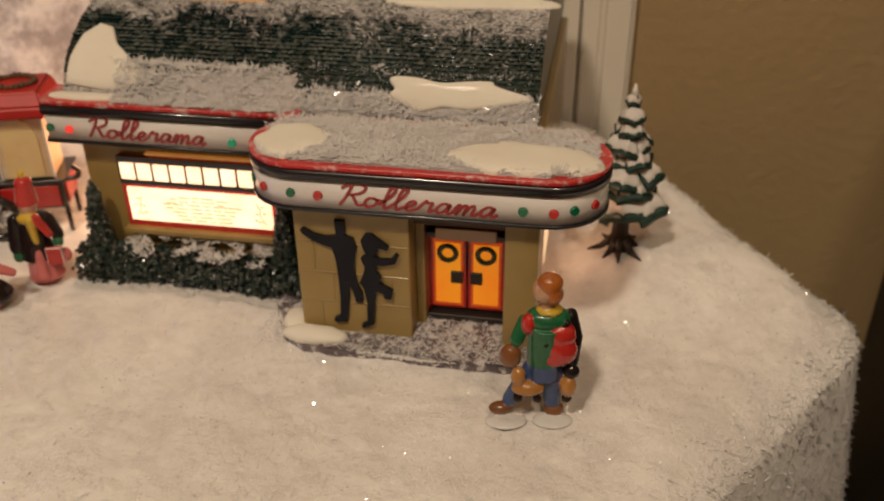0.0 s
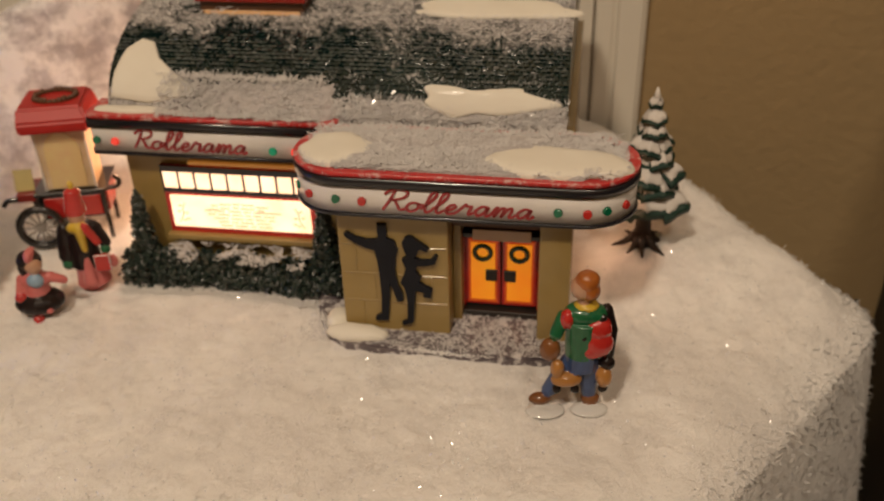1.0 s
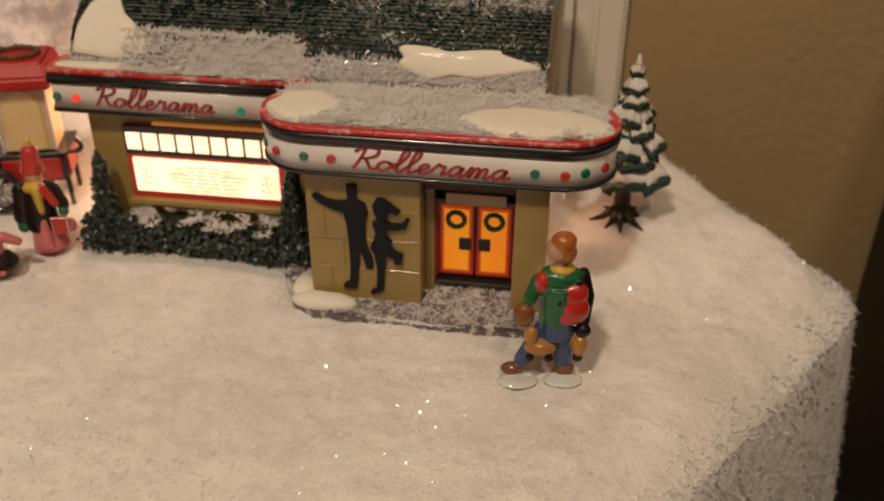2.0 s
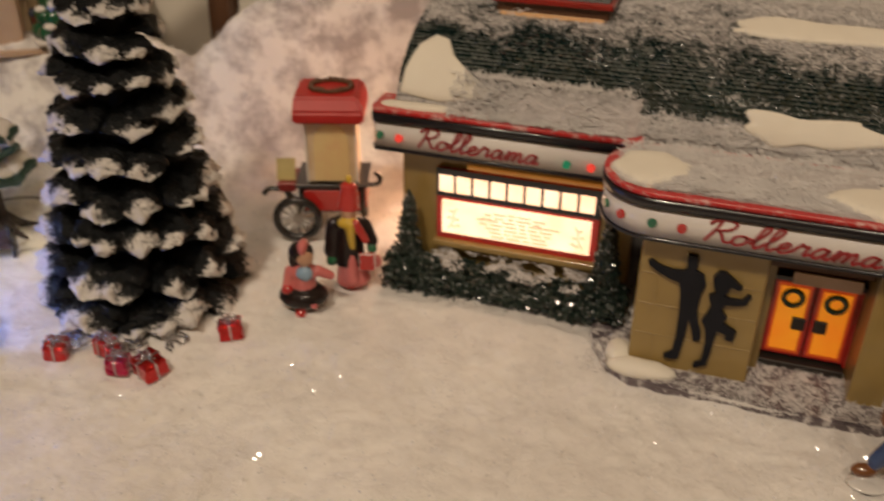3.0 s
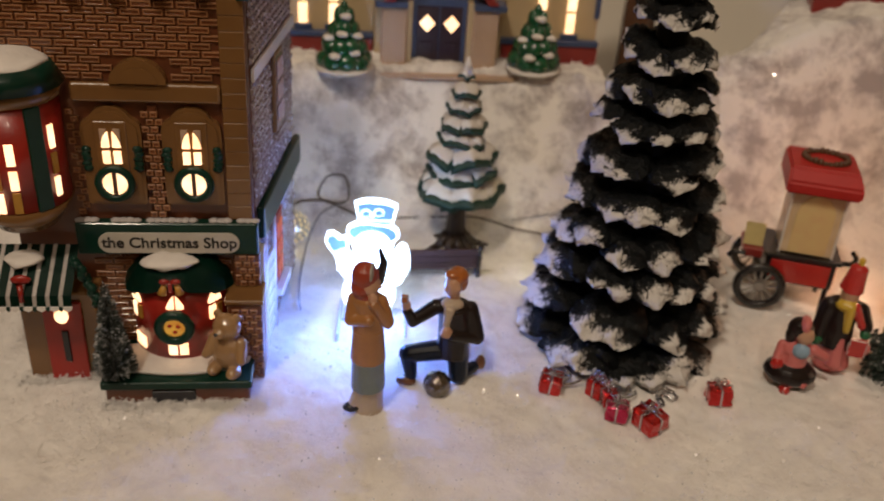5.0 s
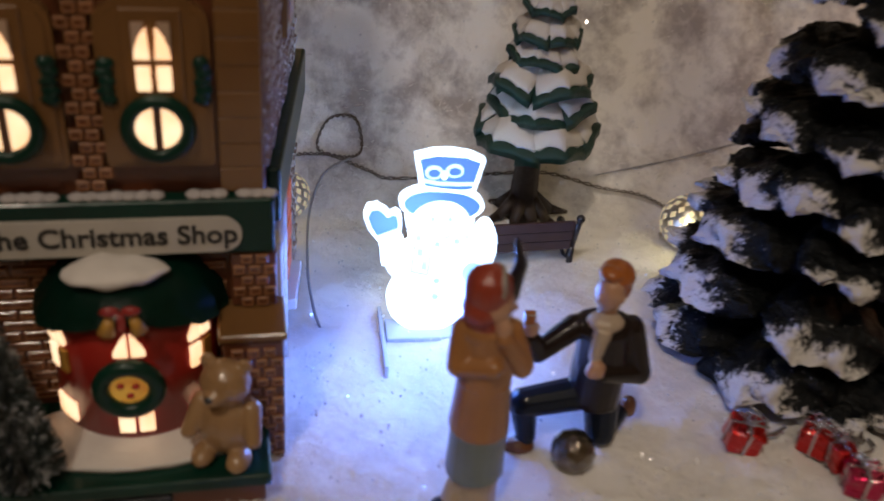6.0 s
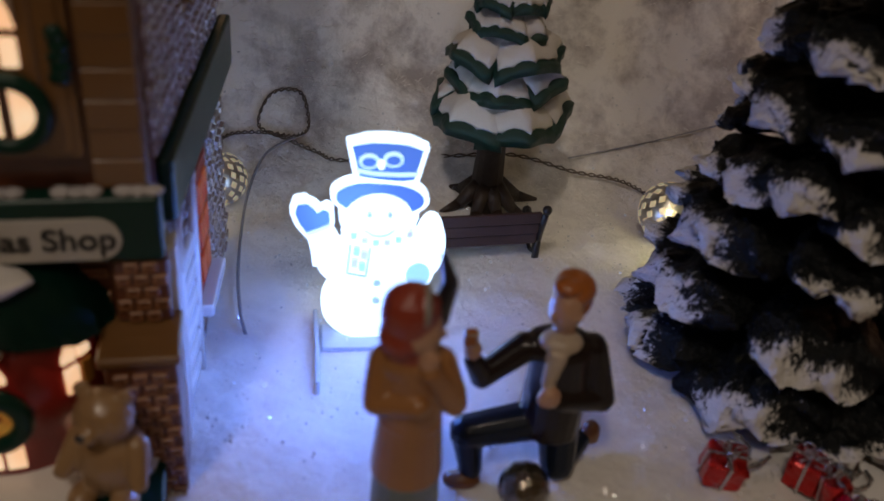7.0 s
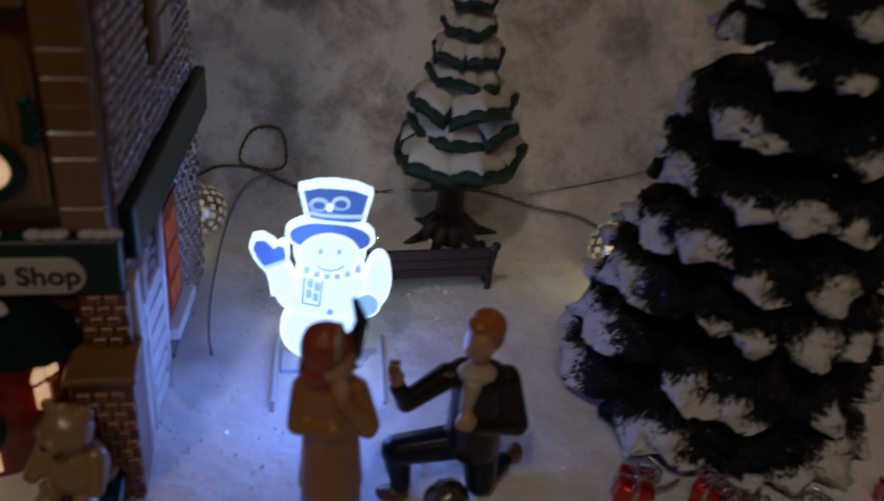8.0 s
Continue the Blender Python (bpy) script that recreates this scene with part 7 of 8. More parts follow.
def build_cart():
    k = thing("popcorn_cart", pose(0.1709, 0.4821, 0.0, 0, 0, 18), "red and cream popcorn cart with black spoked wheels", "cart")
    P = lambda name, bm, mat, parent=None, label="": part(name, bm, mat, parent or k, label)
    bx = P("box", box(B(), -0.0185, 0.0165, 0.0, 0.026, 0.0150, 0.0300, 0.0006), CART_BLACK, None, "black edged red cart box")
    P("red_panel", box(B(), -0.0155, 0.0140, -0.0010, -0.0001, 0.0165, 0.0285, 0.0004), RED_CER, bx)
    P("red_panel", box(B(), 0.0166, 0.0174, 0.003, 0.023, 0.0165, 0.0285, 0.0003), RED_CER, bx)
    P("tray", box(B(), -0.0200, 0.0185, -0.0015, 0.028, 0.0301, 0.0320, 0.0005), CART_BLACK)
    P("popcorn_case", box(B(), -0.0130, 0.0130, 0.0020, 0.0240, 0.0321, 0.0680, 0.0010), CART_CREAM, None, "cream popcorn case")
    for x in (-0.0136, 0.0124):
        P("corner_post", box(B(), x, x + 0.0012, 0.0012, 0.0024, 0.0321, 0.0680, 0.0003), FIR_SNOW)
    P("case_glass", slab(B(), [(-0.0092, 0.0335), (0.0092, 0.0335)] + oval(0, 0.0540, 0.0092, 0.0120, 16, 0, 180), 0.0011, 0.0019, "y"), paint("amber_pane", (0.72, 0.50, 0.26), 0.2, (0.74, 0.60, 0.28), 160, 0.8, coat=0.6))
    bm = B()
    lo, hi = (-0.0182, 0.0178, -0.0045, 0.0300), (-0.0178, 0.0150, 0.0010, 0.0300)
    v = [[bm.verts.new((x, y, z)) for x, y in ((a[0], a[2]), (a[1], a[2]), (a[1], a[3]), (a[0], a[3]))] for a, z in ((lo, 0.0675), (lo, 0.0738), (hi, 0.0800))]
    for p, q in zip(v, v[1:]):
        for i in range(4):
            bm.faces.new((p[i], p[(i + 1) % 4], q[(i + 1) % 4], q[i]))
    bm.faces.new(v[0]), bm.faces.new(v[2])
    bmesh.ops.recalc_face_normals(bm, faces=bm.faces[:])
    bmesh.ops.bevel(bm, geom=bm.edges[:], offset=0.0012, segments=2, affect="EDGES")
    rf = P("canopy", bm, CANOPY_RED, None, "glossy red canopy roof")
    bm = B()
    rnd = random.Random(1)
    for i in range(26):
        a = 6.283 * i / 26
        ball(bm, (0.0105 * math.cos(a), 0.0160 + 0.0085 * math.sin(a), 0.0806), (0.0017, 0.0015, 0.0015 + rnd.uniform(0, 0.0012)), u=7, v=5)
    P("roof_crown", bm, BROWN_WOOD, rf, "brown beaded roof crown")
    P("side_shelf", box(B(), -0.0300, -0.0201, 0.002, 0.022, 0.0262, 0.0310, 0.0006), SCHOOL_RED)
    P("price_board", box(B(), -0.0050, 0.0050, -0.0005, 0.0005, 0.0, 0.0120, 0.0003, m=Matrix.Translation((-0.0255, 0.006, 0.0312)) @ pose(0, 0, 0, -18, 0, 0)), CART_YELLOW, None, "pale yellow menu board")
    bm = B()
    tube(bm, bezier([(0.0175, 0.003, 0.0305), (0.0235, 0.003, 0.0310), (0.0250, 0.003, 0.0345), (0.0225, 0.003, 0.0375)]), 0.0014, 8)
    P("handle", bm, CART_BLACK)
    bm = B()
    tube(bm, bezier([(-0.0290, 0.000, 0.0290), (-0.0340, 0.000, 0.0290), (-0.0370, 0.000, 0.0260)]), 0.0014, 8)
    P("handle", bm, CART_BLACK)
    for x, y in ((0.0150, 0.003), (0.0150, 0.024)):
        P("leg", rod(B(), (x, y, -0.003), (x, y, 0.0149), 0.0013), CART_BLACK)
    P("axle", rod(B(), (-0.0190, -0.006, 0.0140), (-0.0190, 0.032, 0.0140), 0.0010), CART_BLACK)
    for y in (-0.0055, 0.0310):
        w = P("wheel", ring(B(), (-0.0190, y, 0.0140), 0.0112, 0.0022, "y", n=30), CART_BLACK, None, "black tyre")
        P("hub", rod(B(), (-0.0190, y - 0.0015, 0.0140), (-0.0190, y + 0.0015, 0.0140), 0.0022), SPOKE, w)
        for i in range(12):
            a = radians(30 * i)
            P("spoke", rod(B(), (-0.0190, y, 0.0140), (-0.0190 + 0.0108 * math.cos(a), y, 0.0140 + 0.0108 * math.sin(a)), 0.0006, seg=6), SPOKE, w)


build_cart()

# ---- painted figurines: each one plain mesh ----
SKIN = paint("flesh_glaze", (0.52, 0.30, 0.19), 0.3, coat=0.4)
HAIR = paint("ginger_glaze", (0.42, 0.13, 0.02), 0.3, (0.28, 0.08, 0.015), 200, 0.7, coat=0.4)
LEATHER = paint("dark_jacket_glaze", (0.013, 0.008, 0.008), 0.30, (0.012, 0.008, 0.008), 150, 0.7, coat=0.45)
NAVY = paint("navy_glaze", (0.007, 0.012, 0.024), 0.35, coat=0.30)
for dark in (LEATHER, NAVY):
    dark.node_tree.nodes["Principled BSDF"].inputs["Specular IOR Level"].default_value = 0.15
DENIM = paint("denim_glaze", (0.045, 0.085, 0.22), 0.35, (0.03, 0.055, 0.15), 200, 0.7, coat=0.3)
COAT_TAN = paint("tan_coat_glaze", (0.36, 0.165, 0.055), 0.3, (0.27, 0.12, 0.04), 120, 0.7, coat=0.4)
HAT_RED = paint("rust_hat_glaze", (0.33, 0.055, 0.025), 0.35, (0.24, 0.035, 0.02), 150, 0.7, coat=0.3)
SKIRT_BLUE = paint("grey_blue_glaze", (0.19, 0.235, 0.24), 0.4, coat=0.2)
STOCKING = paint("cream_glaze", (0.50, 0.40, 0.30), 0.4, coat=0.2)
SWEATER = paint("green_glaze", (0.010, 0.13, 0.05), 0.3, (0.006, 0.08, 0.03), 200, 0.7, coat=0.4)
YELLOW = paint("yellow_glaze", (0.62, 0.42, 0.04), 0.3, coat=0.4)
PINK = paint("pink_glaze", (0.58, 0.17, 0.16), 0.35, (0.48, 0.12, 0.12), 150, 0.7, coat=0.3)
PALE_BLUE = paint("pale_blue_glaze", (0.30, 0.45, 0.62), 0.3, coat=0.3)
BOOT = paint("brown_boot_glaze", (0.20, 0.075, 0.022), 0.3, coat=0.4)
SKATE = paint("tan_skate_glaze", (0.44, 0.20, 0.05), 0.3, coat=0.5)
CLEAR_BASE = paint("milky_base", (0.66, 0.66, 0.66), 0.12, (0.58, 0.57, 0.56), 100, 0.6, coat=0.6)


figure("woman_figurine", pose(0.0361, 0.2816, 0.0014, 0, 0, 29), "glazed standing figurine in tan coat and rust hat", [HAT_RED, COAT_TAN, SKIRT_BLUE, STOCKING, SKIN, BLACK_CER, SPOKE], mm(
    ("cone", 3, (5.0, 1.0, -1.0), (4.8, 0.4, 13.0), 6.4, 6.0), ("ball", 5, (-2.0, -3.2, 1.7), (3.6, 2.6, 2.0)), ("limb", 3, (2.2, -1.0, 11.5), (-0.8, -2.6, 3.4), 3.2, 2.3),
    ("cone", 2, (4.5, 0.0, 11.5), (4.3, 0.0, 29.0), 7.2, 6.8), ("cone", 1, (4.2, 0.0, 26.0), (4.0, 0.0, 44.0), 7.4, 6.0), ("cone", 1, (4.0, 0.0, 42.0), (3.6, 0.0, 55.0), 6.3, 5.3), ("ball", 1, (3.4, 0.0, 54.2), (6.9, 5.4, 4.0)),
    ("limb", 1, (8.8, 0.0, 54.0), (11.8, -2.0, 45.6), 3.0, 2.8), ("limb", 1, (11.8, -2.0, 45.6), (6.4, -5.0, 55.0), 2.7, 2.1), ("ball", 4, (6.2, -4.6, 57.8), (1.8, 1.7, 2.2)),
    ("limb", 1, (-1.8, 0.0, 54.0), (-2.8, -3.0, 46.0), 2.9, 2.7), ("limb", 1, (-2.8, -3.0, 46.0), (5.0, -6.2, 48.0), 2.6, 2.2), ("ball", 1, (4.0, -0.5, 40.6), (6.6, 6.0, 1.2)),
    ("ball", 4, (3.8, -1.0, 61.8), (4.6, 4.5, 5.0)), ("ball", 4, (8.2, -1.4, 61.6), (0.9, 0.8, 1.0)), ("ball", 0, (2.2, -0.4, 65.2), (5.4, 5.5, 6.2)), ("ball", 0, (1.2, -1.2, 60.6), (4.6, 4.7, 4.4)), ("ball", 0, (2.6, 0.0, 57.2), (5.0, 4.8, 2.4)),
    ("ball", 6, (5.0, -0.6, 67.0), (1.2, 4.8, 4.0)), ("limb", 5, (7.4, 2.0, 62.0), (9.2, 3.0, 70.0), 2.2, 1.6), ("limb", 5, (9.2, 3.0, 70.0), (7.4, 3.0, 75.6), 1.5, 0.7)), 0.00036)

figure("man_figurine", pose(0.0530, 0.3205, 0, 0, 0, 30), "glazed kneeling figurine in dark jacket holding out a box", [HAIR, SKIN, LEATHER, NAVY, STOCKING, BOOT, SPOKE], mm(
    ("limb", 3, (4.0, 0.0, 16.5), (-14.2, -3.0, 14.6), 5.0, 4.2), ("limb", 3, (-14.2, -3.0, 14.4), (-12.4, -4.5, 4.2), 3.9, 3.0), ("ball", 5, (-14.4, -6.0, 1.8), (4.6, 2.8, 2.2)),
    ("limb", 3, (7.5, 0.0, 17.0), (8.6, -3.5, 5.0), 5.2, 4.2), ("limb", 3, (8.6, -3.2, 4.2), (15.5, 4.5, 4.6), 3.6, 2.6), ("ball", 5, (18.4, 6.0, 6.0), (2.6, 2.2, 3.8)),
    ("cone", 2, (5.4, 0.0, 14.5), (5.4, 0.0, 28.0), 7.3, 7.4), ("cone", 2, (5.4, 0.0, 27.0), (4.6, 0.0, 39.0), 7.4, 6.8), ("ball", 2, (4.2, 0.0, 38.8), (8.8, 5.6, 4.2)),
    ("limb", 2, (-3.4, -0.5, 38.6), (-13.0, -4.0, 32.8), 3.4, 2.9), ("limb", 2, (-13.0, -4.0, 32.8), (-15.4, -5.0, 38.2), 2.8, 2.2), ("ball", 1, (-15.9, -5.0, 40.8), (2.0, 1.9, 2.4)), ("box", 6, (-18.2, -15.2, -6.2, -3.8, 42.4, 46.0)),
    ("limb", 2, (11.4, 0.0, 38.4), (15.4, -2.5, 25.6), 3.6, 3.4), ("limb", 2, (15.4, -2.5, 25.6), (4.8, -7.0, 28.6), 3.2, 2.5), ("ball", 1, (1.8, -7.8, 30.2), (2.6, 2.0, 2.8)),
    ("ball", 4, (3.6, -2.6, 42.0), (4.8, 3.9, 2.4)), ("cone", 4, (1.4, -6.2, 32.0), (2.8, -5.0, 41.0), 1.5, 2.4), ("cone", 1, (4.2, -0.5, 41.0), (4.0, -0.8, 47.0), 2.5, 2.5),
    ("ball", 1, (3.4, -1.4, 50.4), (3.9, 4.3, 5.4)), ("ball", 1, (0.4, -3.8, 49.8), (0.9, 0.9, 1.1)), ("ball", 1, (6.0, -4.2, 50.2), (0.9, 0.7, 1.4)), ("ball", 0, (5.0, 0.6, 54.2), (4.6, 4.8, 4.0)), ("ball", 0, (7.2, 1.4, 51.0), (2.5, 3.7, 4.2)), ("ball", 0, (2.8, -1.8, 56.2), (3.4, 3.0, 1.8))), 0.00036)

figure("skater_figurine", pose(0.4470, 0.3800, 0.0008, 0, 0, 9), "glazed boy figurine with red vest carrying tan roller skates", [HAIR, SKIN, SWEATER, RED_CER, DENIM, BOOT, SKATE, YELLOW, CLEAR_BASE, LEATHER], mm(
    ("ball", 8, (-12.5, -4.5, -0.2), (8.6, 5.6, 1.5)), ("ball", 8, (6.0, -4.5, 0.0), (8.2, 5.2, 1.6)), ("ball", 5, (-14.4, -1.0, 3.4), (4.8, 3.0, 2.6)), ("ball", 5, (6.6, -1.0, 3.2), (4.2, 3.2, 2.5)),
    ("limb", 4, (-10.6, 0.0, 7.4), (-2.0, 0.0, 22.0), 3.3, 4.5), ("limb", 4, (6.0, 0.0, 7.0), (5.0, 0.0, 22.0), 3.5, 4.7), ("cone", 4, (2.0, 0.0, 20.0), (2.0, 0.0, 29.0), 7.0, 6.8),
    ("cone", 2, (2.0, 0.0, 27.0), (2.2, 0.0, 44.0), 7.0, 7.4), ("ball", 2, (2.4, 0.0, 46.6), (8.8, 6.0, 4.8)), ("ball", 3, (-5.0, -2.4, 45.4), (2.6, 3.4, 4.2)), ("ball", 3, (7.6, -3.8, 41.0), (5.6, 4.0, 5.6)), ("ball", 3, (7.8, -4.2, 34.6), (6.2, 4.2, 7.0)), ("ball", 3, (5.6, -4.4, 31.4), (5.2, 3.6, 4.0)),
    ("limb", 9, (11.2, 1.0, 47.0), (13.6, -0.5, 38.0), 2.7, 2.5), ("limb", 9, (13.6, -0.5, 38.0), (12.8, -2.0, 27.0), 2.4, 2.2), ("limb", 9, (9.6, -4.0, 47.0), (1.4, -6.4, 38.4), 1.2, 1.1),
    ("limb", 2, (-6.2, -0.5, 45.0), (-9.2, -3.0, 38.6), 3.0, 2.8), ("ball", 5, (-11.4, -4.0, 31.6), (4.4, 3.6, 5.2)), ("ball", 6, (-8.2, -5.0, 22.4), (2.9, 3.0, 4.6)), ("ball", 6, (-4.4, -5.4, 17.0), (6.6, 3.2, 3.2)), ("ball", 9, (-8.2, -5.6, 12.2), (2.0, 1.6, 2.0)), ("ball", 9, (-0.6, -5.6, 11.8), (2.0, 1.6, 2.0)),
    ("ball", 9, (12.2, -3.0, 23.6), (3.4, 3.0, 3.0)), ("ball", 6, (11.4, -4.0, 16.8), (3.4, 3.2, 4.8)), ("ball", 9, (11.0, -4.0, 10.9), (2.2, 1.8, 2.0)),
    ("ball", 7, (2.8, -0.4, 50.8), (4.9, 4.3, 1.7)), ("cone", 1, (2.0, 0.0, 49.0), (1.8, 0.0, 55.0), 2.7, 2.7), ("ball", 1, (0.4, -0.8, 59.4), (4.4, 4.4, 5.1)), ("ball", 0, (2.4, -1.0, 62.4), (4.9, 4.8, 4.5)), ("ball", 0, (3.6, -1.6, 58.6), (3.9, 4.3, 4.5))))

figure("mother_figurine", pose(0.1985, 0.4400, 0, 0, 0, 16), "glazed figurine in black jacket and pink skirt by the rink", [RED_CER, SKIN, LEATHER, PINK, YELLOW, SWEATER, WHITE_BAND], [
    ("cone", 0, (-0.001, 0, 0.0), (-0.001, 0, 0.004), 0.0046, 0.0040), ("cone", 3, (0.0008, 0, 0.0035), (0.0, 0, 0.0170), 0.0086, 0.0064), ("cone", 2, (-0.0010, 0, 0.0150), (-0.0005, 0, 0.0350), 0.0082, 0.0062), ("ball", 2, (-0.0002, 0, 0.0350), (0.0090, 0.0060, 0.0050)),
    ("limb", 2, (-0.0075, -0.001, 0.0350), (-0.0092, -0.003, 0.0210), 0.0036, 0.0034), ("ball", 5, (-0.0090, -0.004, 0.0170), (0.0028, 0.0026, 0.0034)), ("limb", 2, (0.0070, 0, 0.0350), (0.0110, -0.002, 0.0270), 0.0034, 0.0030), ("limb", 0, (0.0035, -0.0050, 0.0380), (0.0080, -0.0055, 0.0290), 0.0022, 0.0018),
    ("ball", 5, (0.0110, -0.004, 0.0240), (0.0026, 0.0024, 0.0026)), ("box", 6, (0.0050, 0.0130, -0.0078, -0.0058, 0.0130, 0.0225)), ("ball", 3, (0.0125, -0.003, 0.0160), (0.0030, 0.0030, 0.0036)), ("ball", 4, (0.0, -0.0040, 0.0375), (0.0052, 0.0036, 0.0030)), ("limb", 4, (0.0010, -0.0060, 0.0370), (0.0020, -0.0070, 0.0260), 0.0024, 0.0016),
    ("cone", 3, (0.0010, -0.0062, 0.0060), (0.0010, -0.0052, 0.0210), 0.0040, 0.0022), ("ball", 1, (0.0, -0.0010, 0.0425), (0.0042, 0.0044, 0.0050)), ("cone", 0, (0.0, 0, 0.0440), (0.0006, 0, 0.0540), 0.0054, 0.0040), ("ball", 0, (0.0006, 0, 0.0545), (0.0042, 0.0040, 0.0030)), ("ball", 4, (0.0008, 0, 0.0590), (0.0016, 0.0016, 0.0020))])

figure("girl_figurine", pose(0.1865, 0.4130, 0, 0, 0, 16) @ Matrix.Scale(0.9, 4), "glazed kneeling girl figurine in pink and black", [PINK, SKIN, LEATHER, PALE_BLUE, RED_CER], [
    ("ball", 4, (-0.0020, -0.0070, 0.0020), (0.0030, 0.0040, 0.0034)), ("ball", 2, (-0.0010, -0.001, 0.0100), (0.0132, 0.0105, 0.0070)), ("cone", 0, (-0.0010, 0, 0.0110), (-0.0005, 0, 0.0240), 0.0072, 0.0058), ("ball", 0, (-0.0005, 0, 0.0235), (0.0085, 0.0060, 0.0050)),
    ("limb", 0, (0.0070, 0, 0.0245), (0.0135, 0.001, 0.0210), 0.0028, 0.0024), ("limb", 0, (-0.0075, 0, 0.0240), (-0.0092, -0.004, 0.0160), 0.0028, 0.0024), ("ball", 4, (-0.0088, -0.005, 0.0155), (0.0030, 0.0026, 0.0030)), ("limb", 0, (0.0010, -0.0070, 0.0120), (0.0055, -0.0085, 0.0080), 0.0026, 0.0020), ("ball", 0, (0.0000, -0.0080, 0.0080), (0.0022, 0.0020, 0.0034)),
    ("ball", 3, (0.0010, -0.0045, 0.0250), (0.0044, 0.0034, 0.0040)), ("ball", 1, (0.0010, -0.0016, 0.0330), (0.0046, 0.0046, 0.0050)), ("ball", 2, (-0.0012, 0.0008, 0.0350), (0.0066, 0.0058, 0.0060)), ("ball", 2, (-0.0050, 0.0004, 0.0310), (0.0028, 0.0036, 0.0050)), ("ball", 0, (0.0002, -0.0004, 0.0385), (0.0026, 0.0056, 0.0040)), ("ball", 0, (0.0004, 0.0000, 0.0405), (0.0024, 0.0050, 0.0016))])

# ---- wires on the snow ----
build_wire("light_wire", [(-0.110, 0.378, 0.0), (-0.094, 0.389, 0.001), (-0.089, 0.397, 0.001), (-0.080, 0.404, 0.001), (-0.071, 0.408, 0.002), (-0.069, 0.414, 0.002), (-0.075, 0.418, 0.002), (-0.083, 0.412, 0.002), (-0.083, 0.404, 0.002), (-0.072, 0.405, 0.003), (-0.062, 0.409, 0.001), (-0.053, 0.413, 0.0), (-0.024, 0.436, 0.0), (-0.004, 0.451, 0.0), (0.017, 0.459, 0.0), (0.032, 0.466, 0.0), (0.043, 0.467, 0.0), (0.053, 0.456, 0.002)], WIRE, "twisted dark fairy-light wire looped on the snow")
build_wire("lamp_cable", [(-0.070, 0.407, 0.003), (-0.075, 0.396, 0.003), (-0.071, 0.380, 0.002), (-0.052, 0.350, 0.001), (-0.038, 0.332, 0.001), (-0.031, 0.325, 0.000)], WIRE_CLEAR, "thin clear cable curving over the snow beside the shop", twist=False, r=0.0005)
build_wire("back_wire", [(0.0135, 0.4624, 0.0), (0.0373, 0.4871, 0.0), (0.0603, 0.5118, 0.0), (0.075, 0.524, 0.0)], WIRE_CLEAR, "thin clear wire lying on the snow", twist=False, r=0.0003)


# ---- glitter and loose flakes ----
def build_glitter():
    rnd = random.Random(11)
    vs, fs = [], []
    for i in range(6000):
        x, y = rnd.uniform(-0.15, 0.57), rnd.uniform(0.20, 0.60)
        z = snow_height(x, y) + 0.0004
        s = rnd.uniform(0.00016, 0.00042)
        q = Euler((rnd.gauss(0, 0.7), rnd.gauss(0, 0.7), rnd.uniform(0, 6))).to_matrix()
        if i % 3 == 0:
            q = Euler((rnd.gauss(0.68, 0.22), rnd.gauss(0.0, 0.22), 0)).to_matrix()
            s, z = s * 1.15, z + 0.0003
        j = len(vs)
        vs += [tuple(Vector((x, y, z)) + q @ Vector(p)) for p in ((-s, -s, 0), (s, -s, 0), (s, s, 0.0001), (-s, s, 0.0001))]
        fs.append((j, j + 1, j + 2, j + 3))
    me = bpy.data.meshes.new("glitter")
    me.from_pydata(vs, [], fs)
    me.materials.append(paint("glitter_flake", (0.90, 0.90, 0.92), 0.12, (0.84, 0.84, 0.88), metal=0.25, coat=1.0))
    tagged(new("glitter", me), "tiny iridescent glitter flakes strewn over the snow", "glitter", kind="stuff")


build_glitter()


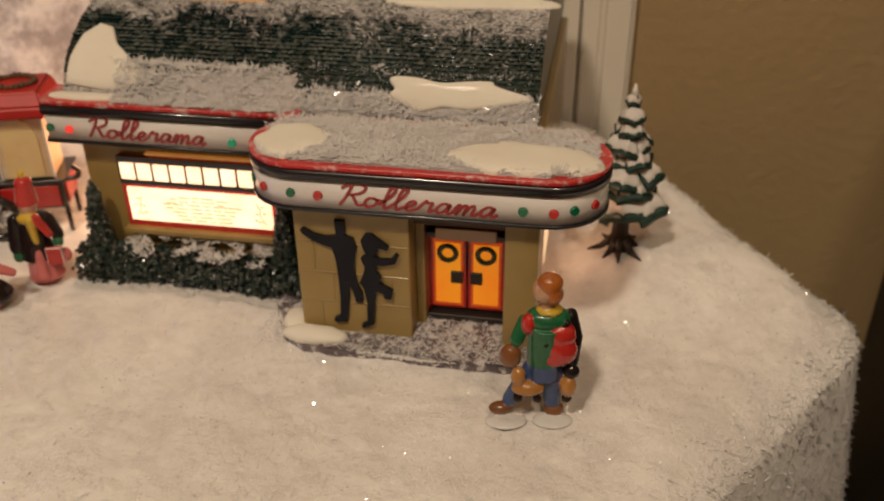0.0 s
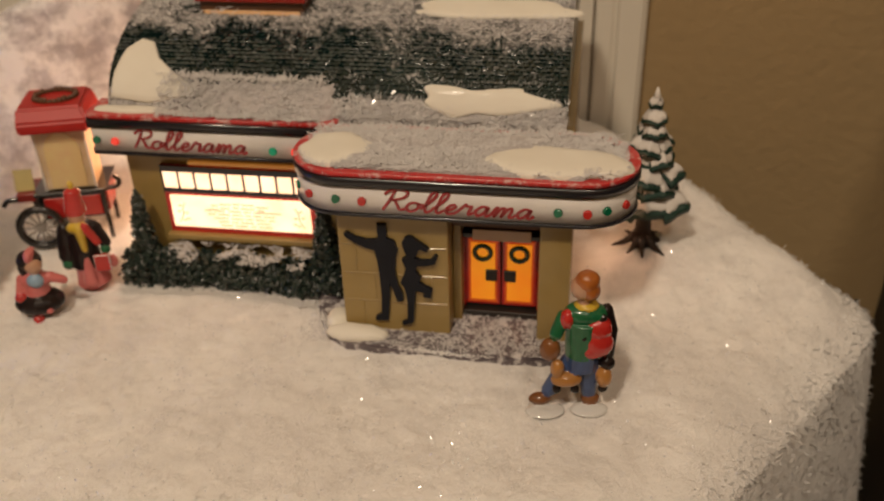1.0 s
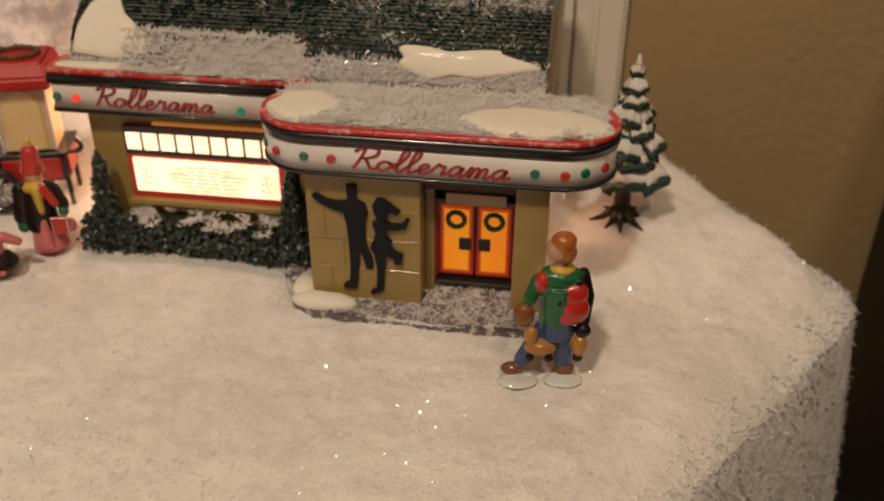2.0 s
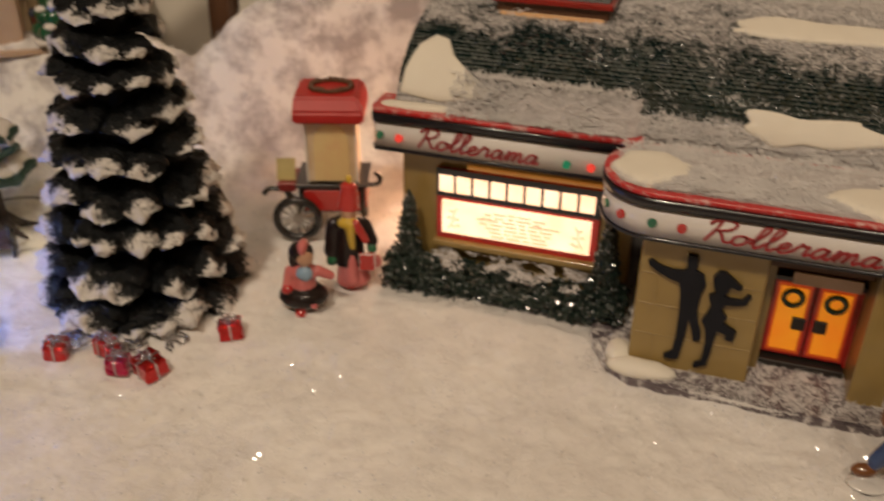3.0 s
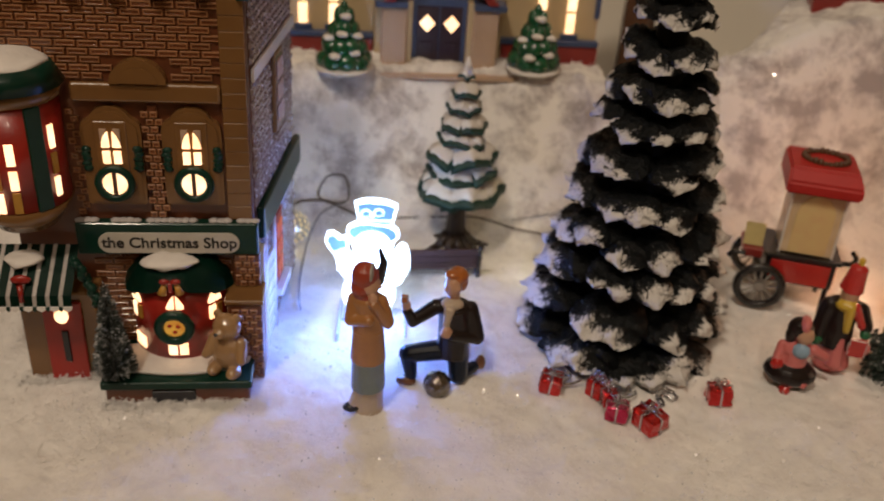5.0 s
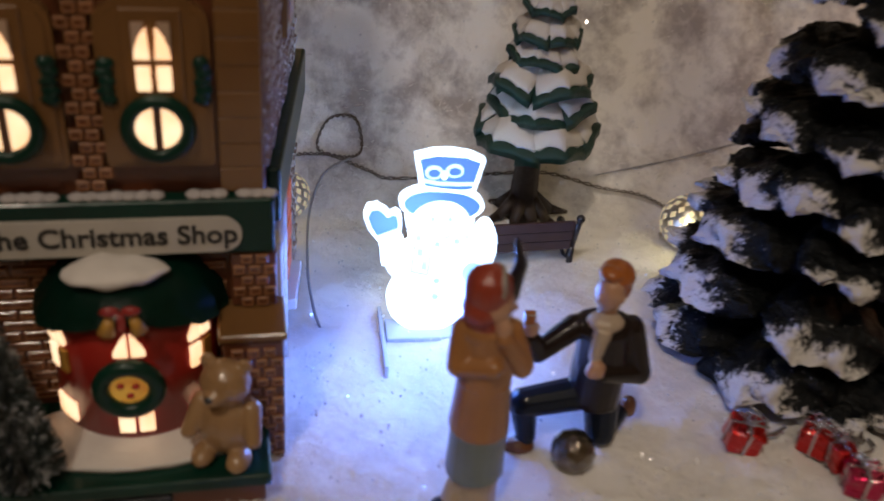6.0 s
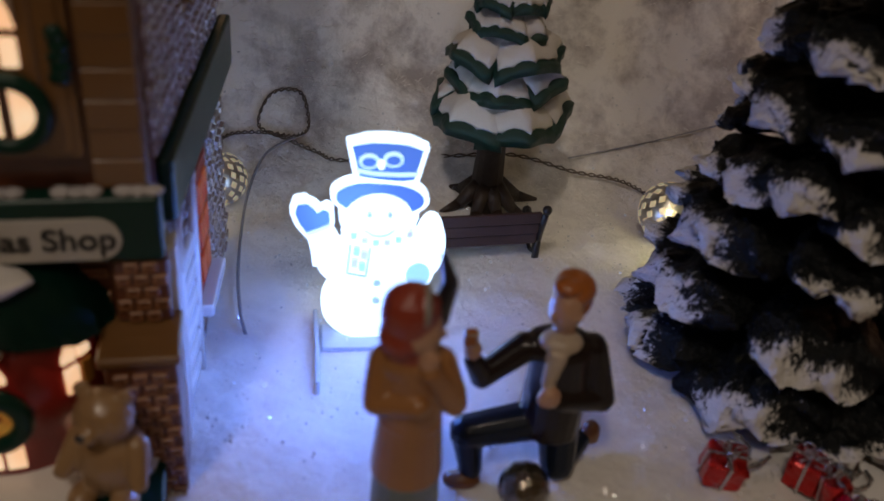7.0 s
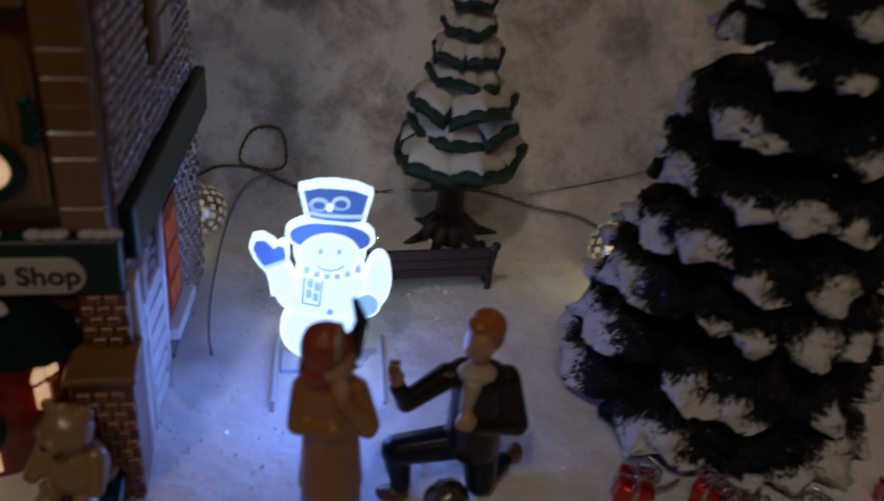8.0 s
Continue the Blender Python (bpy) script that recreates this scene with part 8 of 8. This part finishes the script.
def build_fluff():
    """Loose tufts of snow fibre along the hem of the blanket, round the houses and over the snow."""
    rnd = random.Random(12)
    near, wide = [], []
    while len(near) < 10000:
        x, y = rnd.uniform(0.30, 0.62), rnd.uniform(0.14, 0.66)
        e = hem(x, y)
        if rnd.gauss(0.002, 0.006) < e < 0.022 and e > -0.016:
            n = Vector((snow_height(x - 0.001, y, False) - snow_height(x + 0.001, y, False), snow_height(x, y - 0.001, False) - snow_height(x, y + 0.001, False), 0.002)).normalized()
            near.append((Vector((x, y, snow_height(x, y))), n))
    while len(wide) < 42000:
        x, y = rnd.uniform(-0.15, 0.56), rnd.uniform(0.18, 0.60)
        wide.append((Vector((x, y, snow_height(x, y))), Vector((0, 0, 1))))
    tufts("hem_fluff", near, 13, SNOW, None, 0.0009, 0.0036, "fuzzy white snow fibre along the hem of the blanket", "snow")
    wisps("snow_fluff", wide, 14, SNOW, None, 0.0016, 0.0046, 0.00013, "loose white tufts of artificial snow fibre", "snow")
    rim = []
    for i in range(3600):
        a = rnd.uniform(0, 6.283)
        f = rnd.gauss(1.0, 0.035)
        x, y = 0.392 + (0.043 + 0.022 * abs(math.cos(a))) * math.cos(a) * f, 0.4265 + 0.0225 * math.sin(a) * f
        if y < 0.430:
            rim.append((Vector((x, y, max(0.0022, snow_height(x, y)))), Vector((0, 0, 1))))
    for i in range(2600):
        u, v = rnd.uniform(-0.095, 0.012), -0.0285 + rnd.gauss(0, 0.0022)
        if u < -0.058:
            v += 0.018
        p = SHOP @ Vector((u, v, 0))
        rim.append((Vector((p.x, p.y, snow_height(p.x, p.y) + abs(rnd.gauss(0, 0.0010)))), Vector((0, 0, 1))))
    for i in range(2200):
        x = rnd.uniform(0.212, 0.335)
        y = 0.4400 + rnd.gauss(0, 0.0018) - 0.002 * smooth(0.275, 0.335, x)
        rim.append((Vector((x, y, snow_height(x, y) + abs(rnd.gauss(0, 0.0008)))), Vector((0, 0, 1))))
    wisps("drifted_snow", rim, 15, SNOW, None, 0.0012, 0.0034, 0.00016, "snow fibre drifted against the house bases", "snow")


build_fluff()
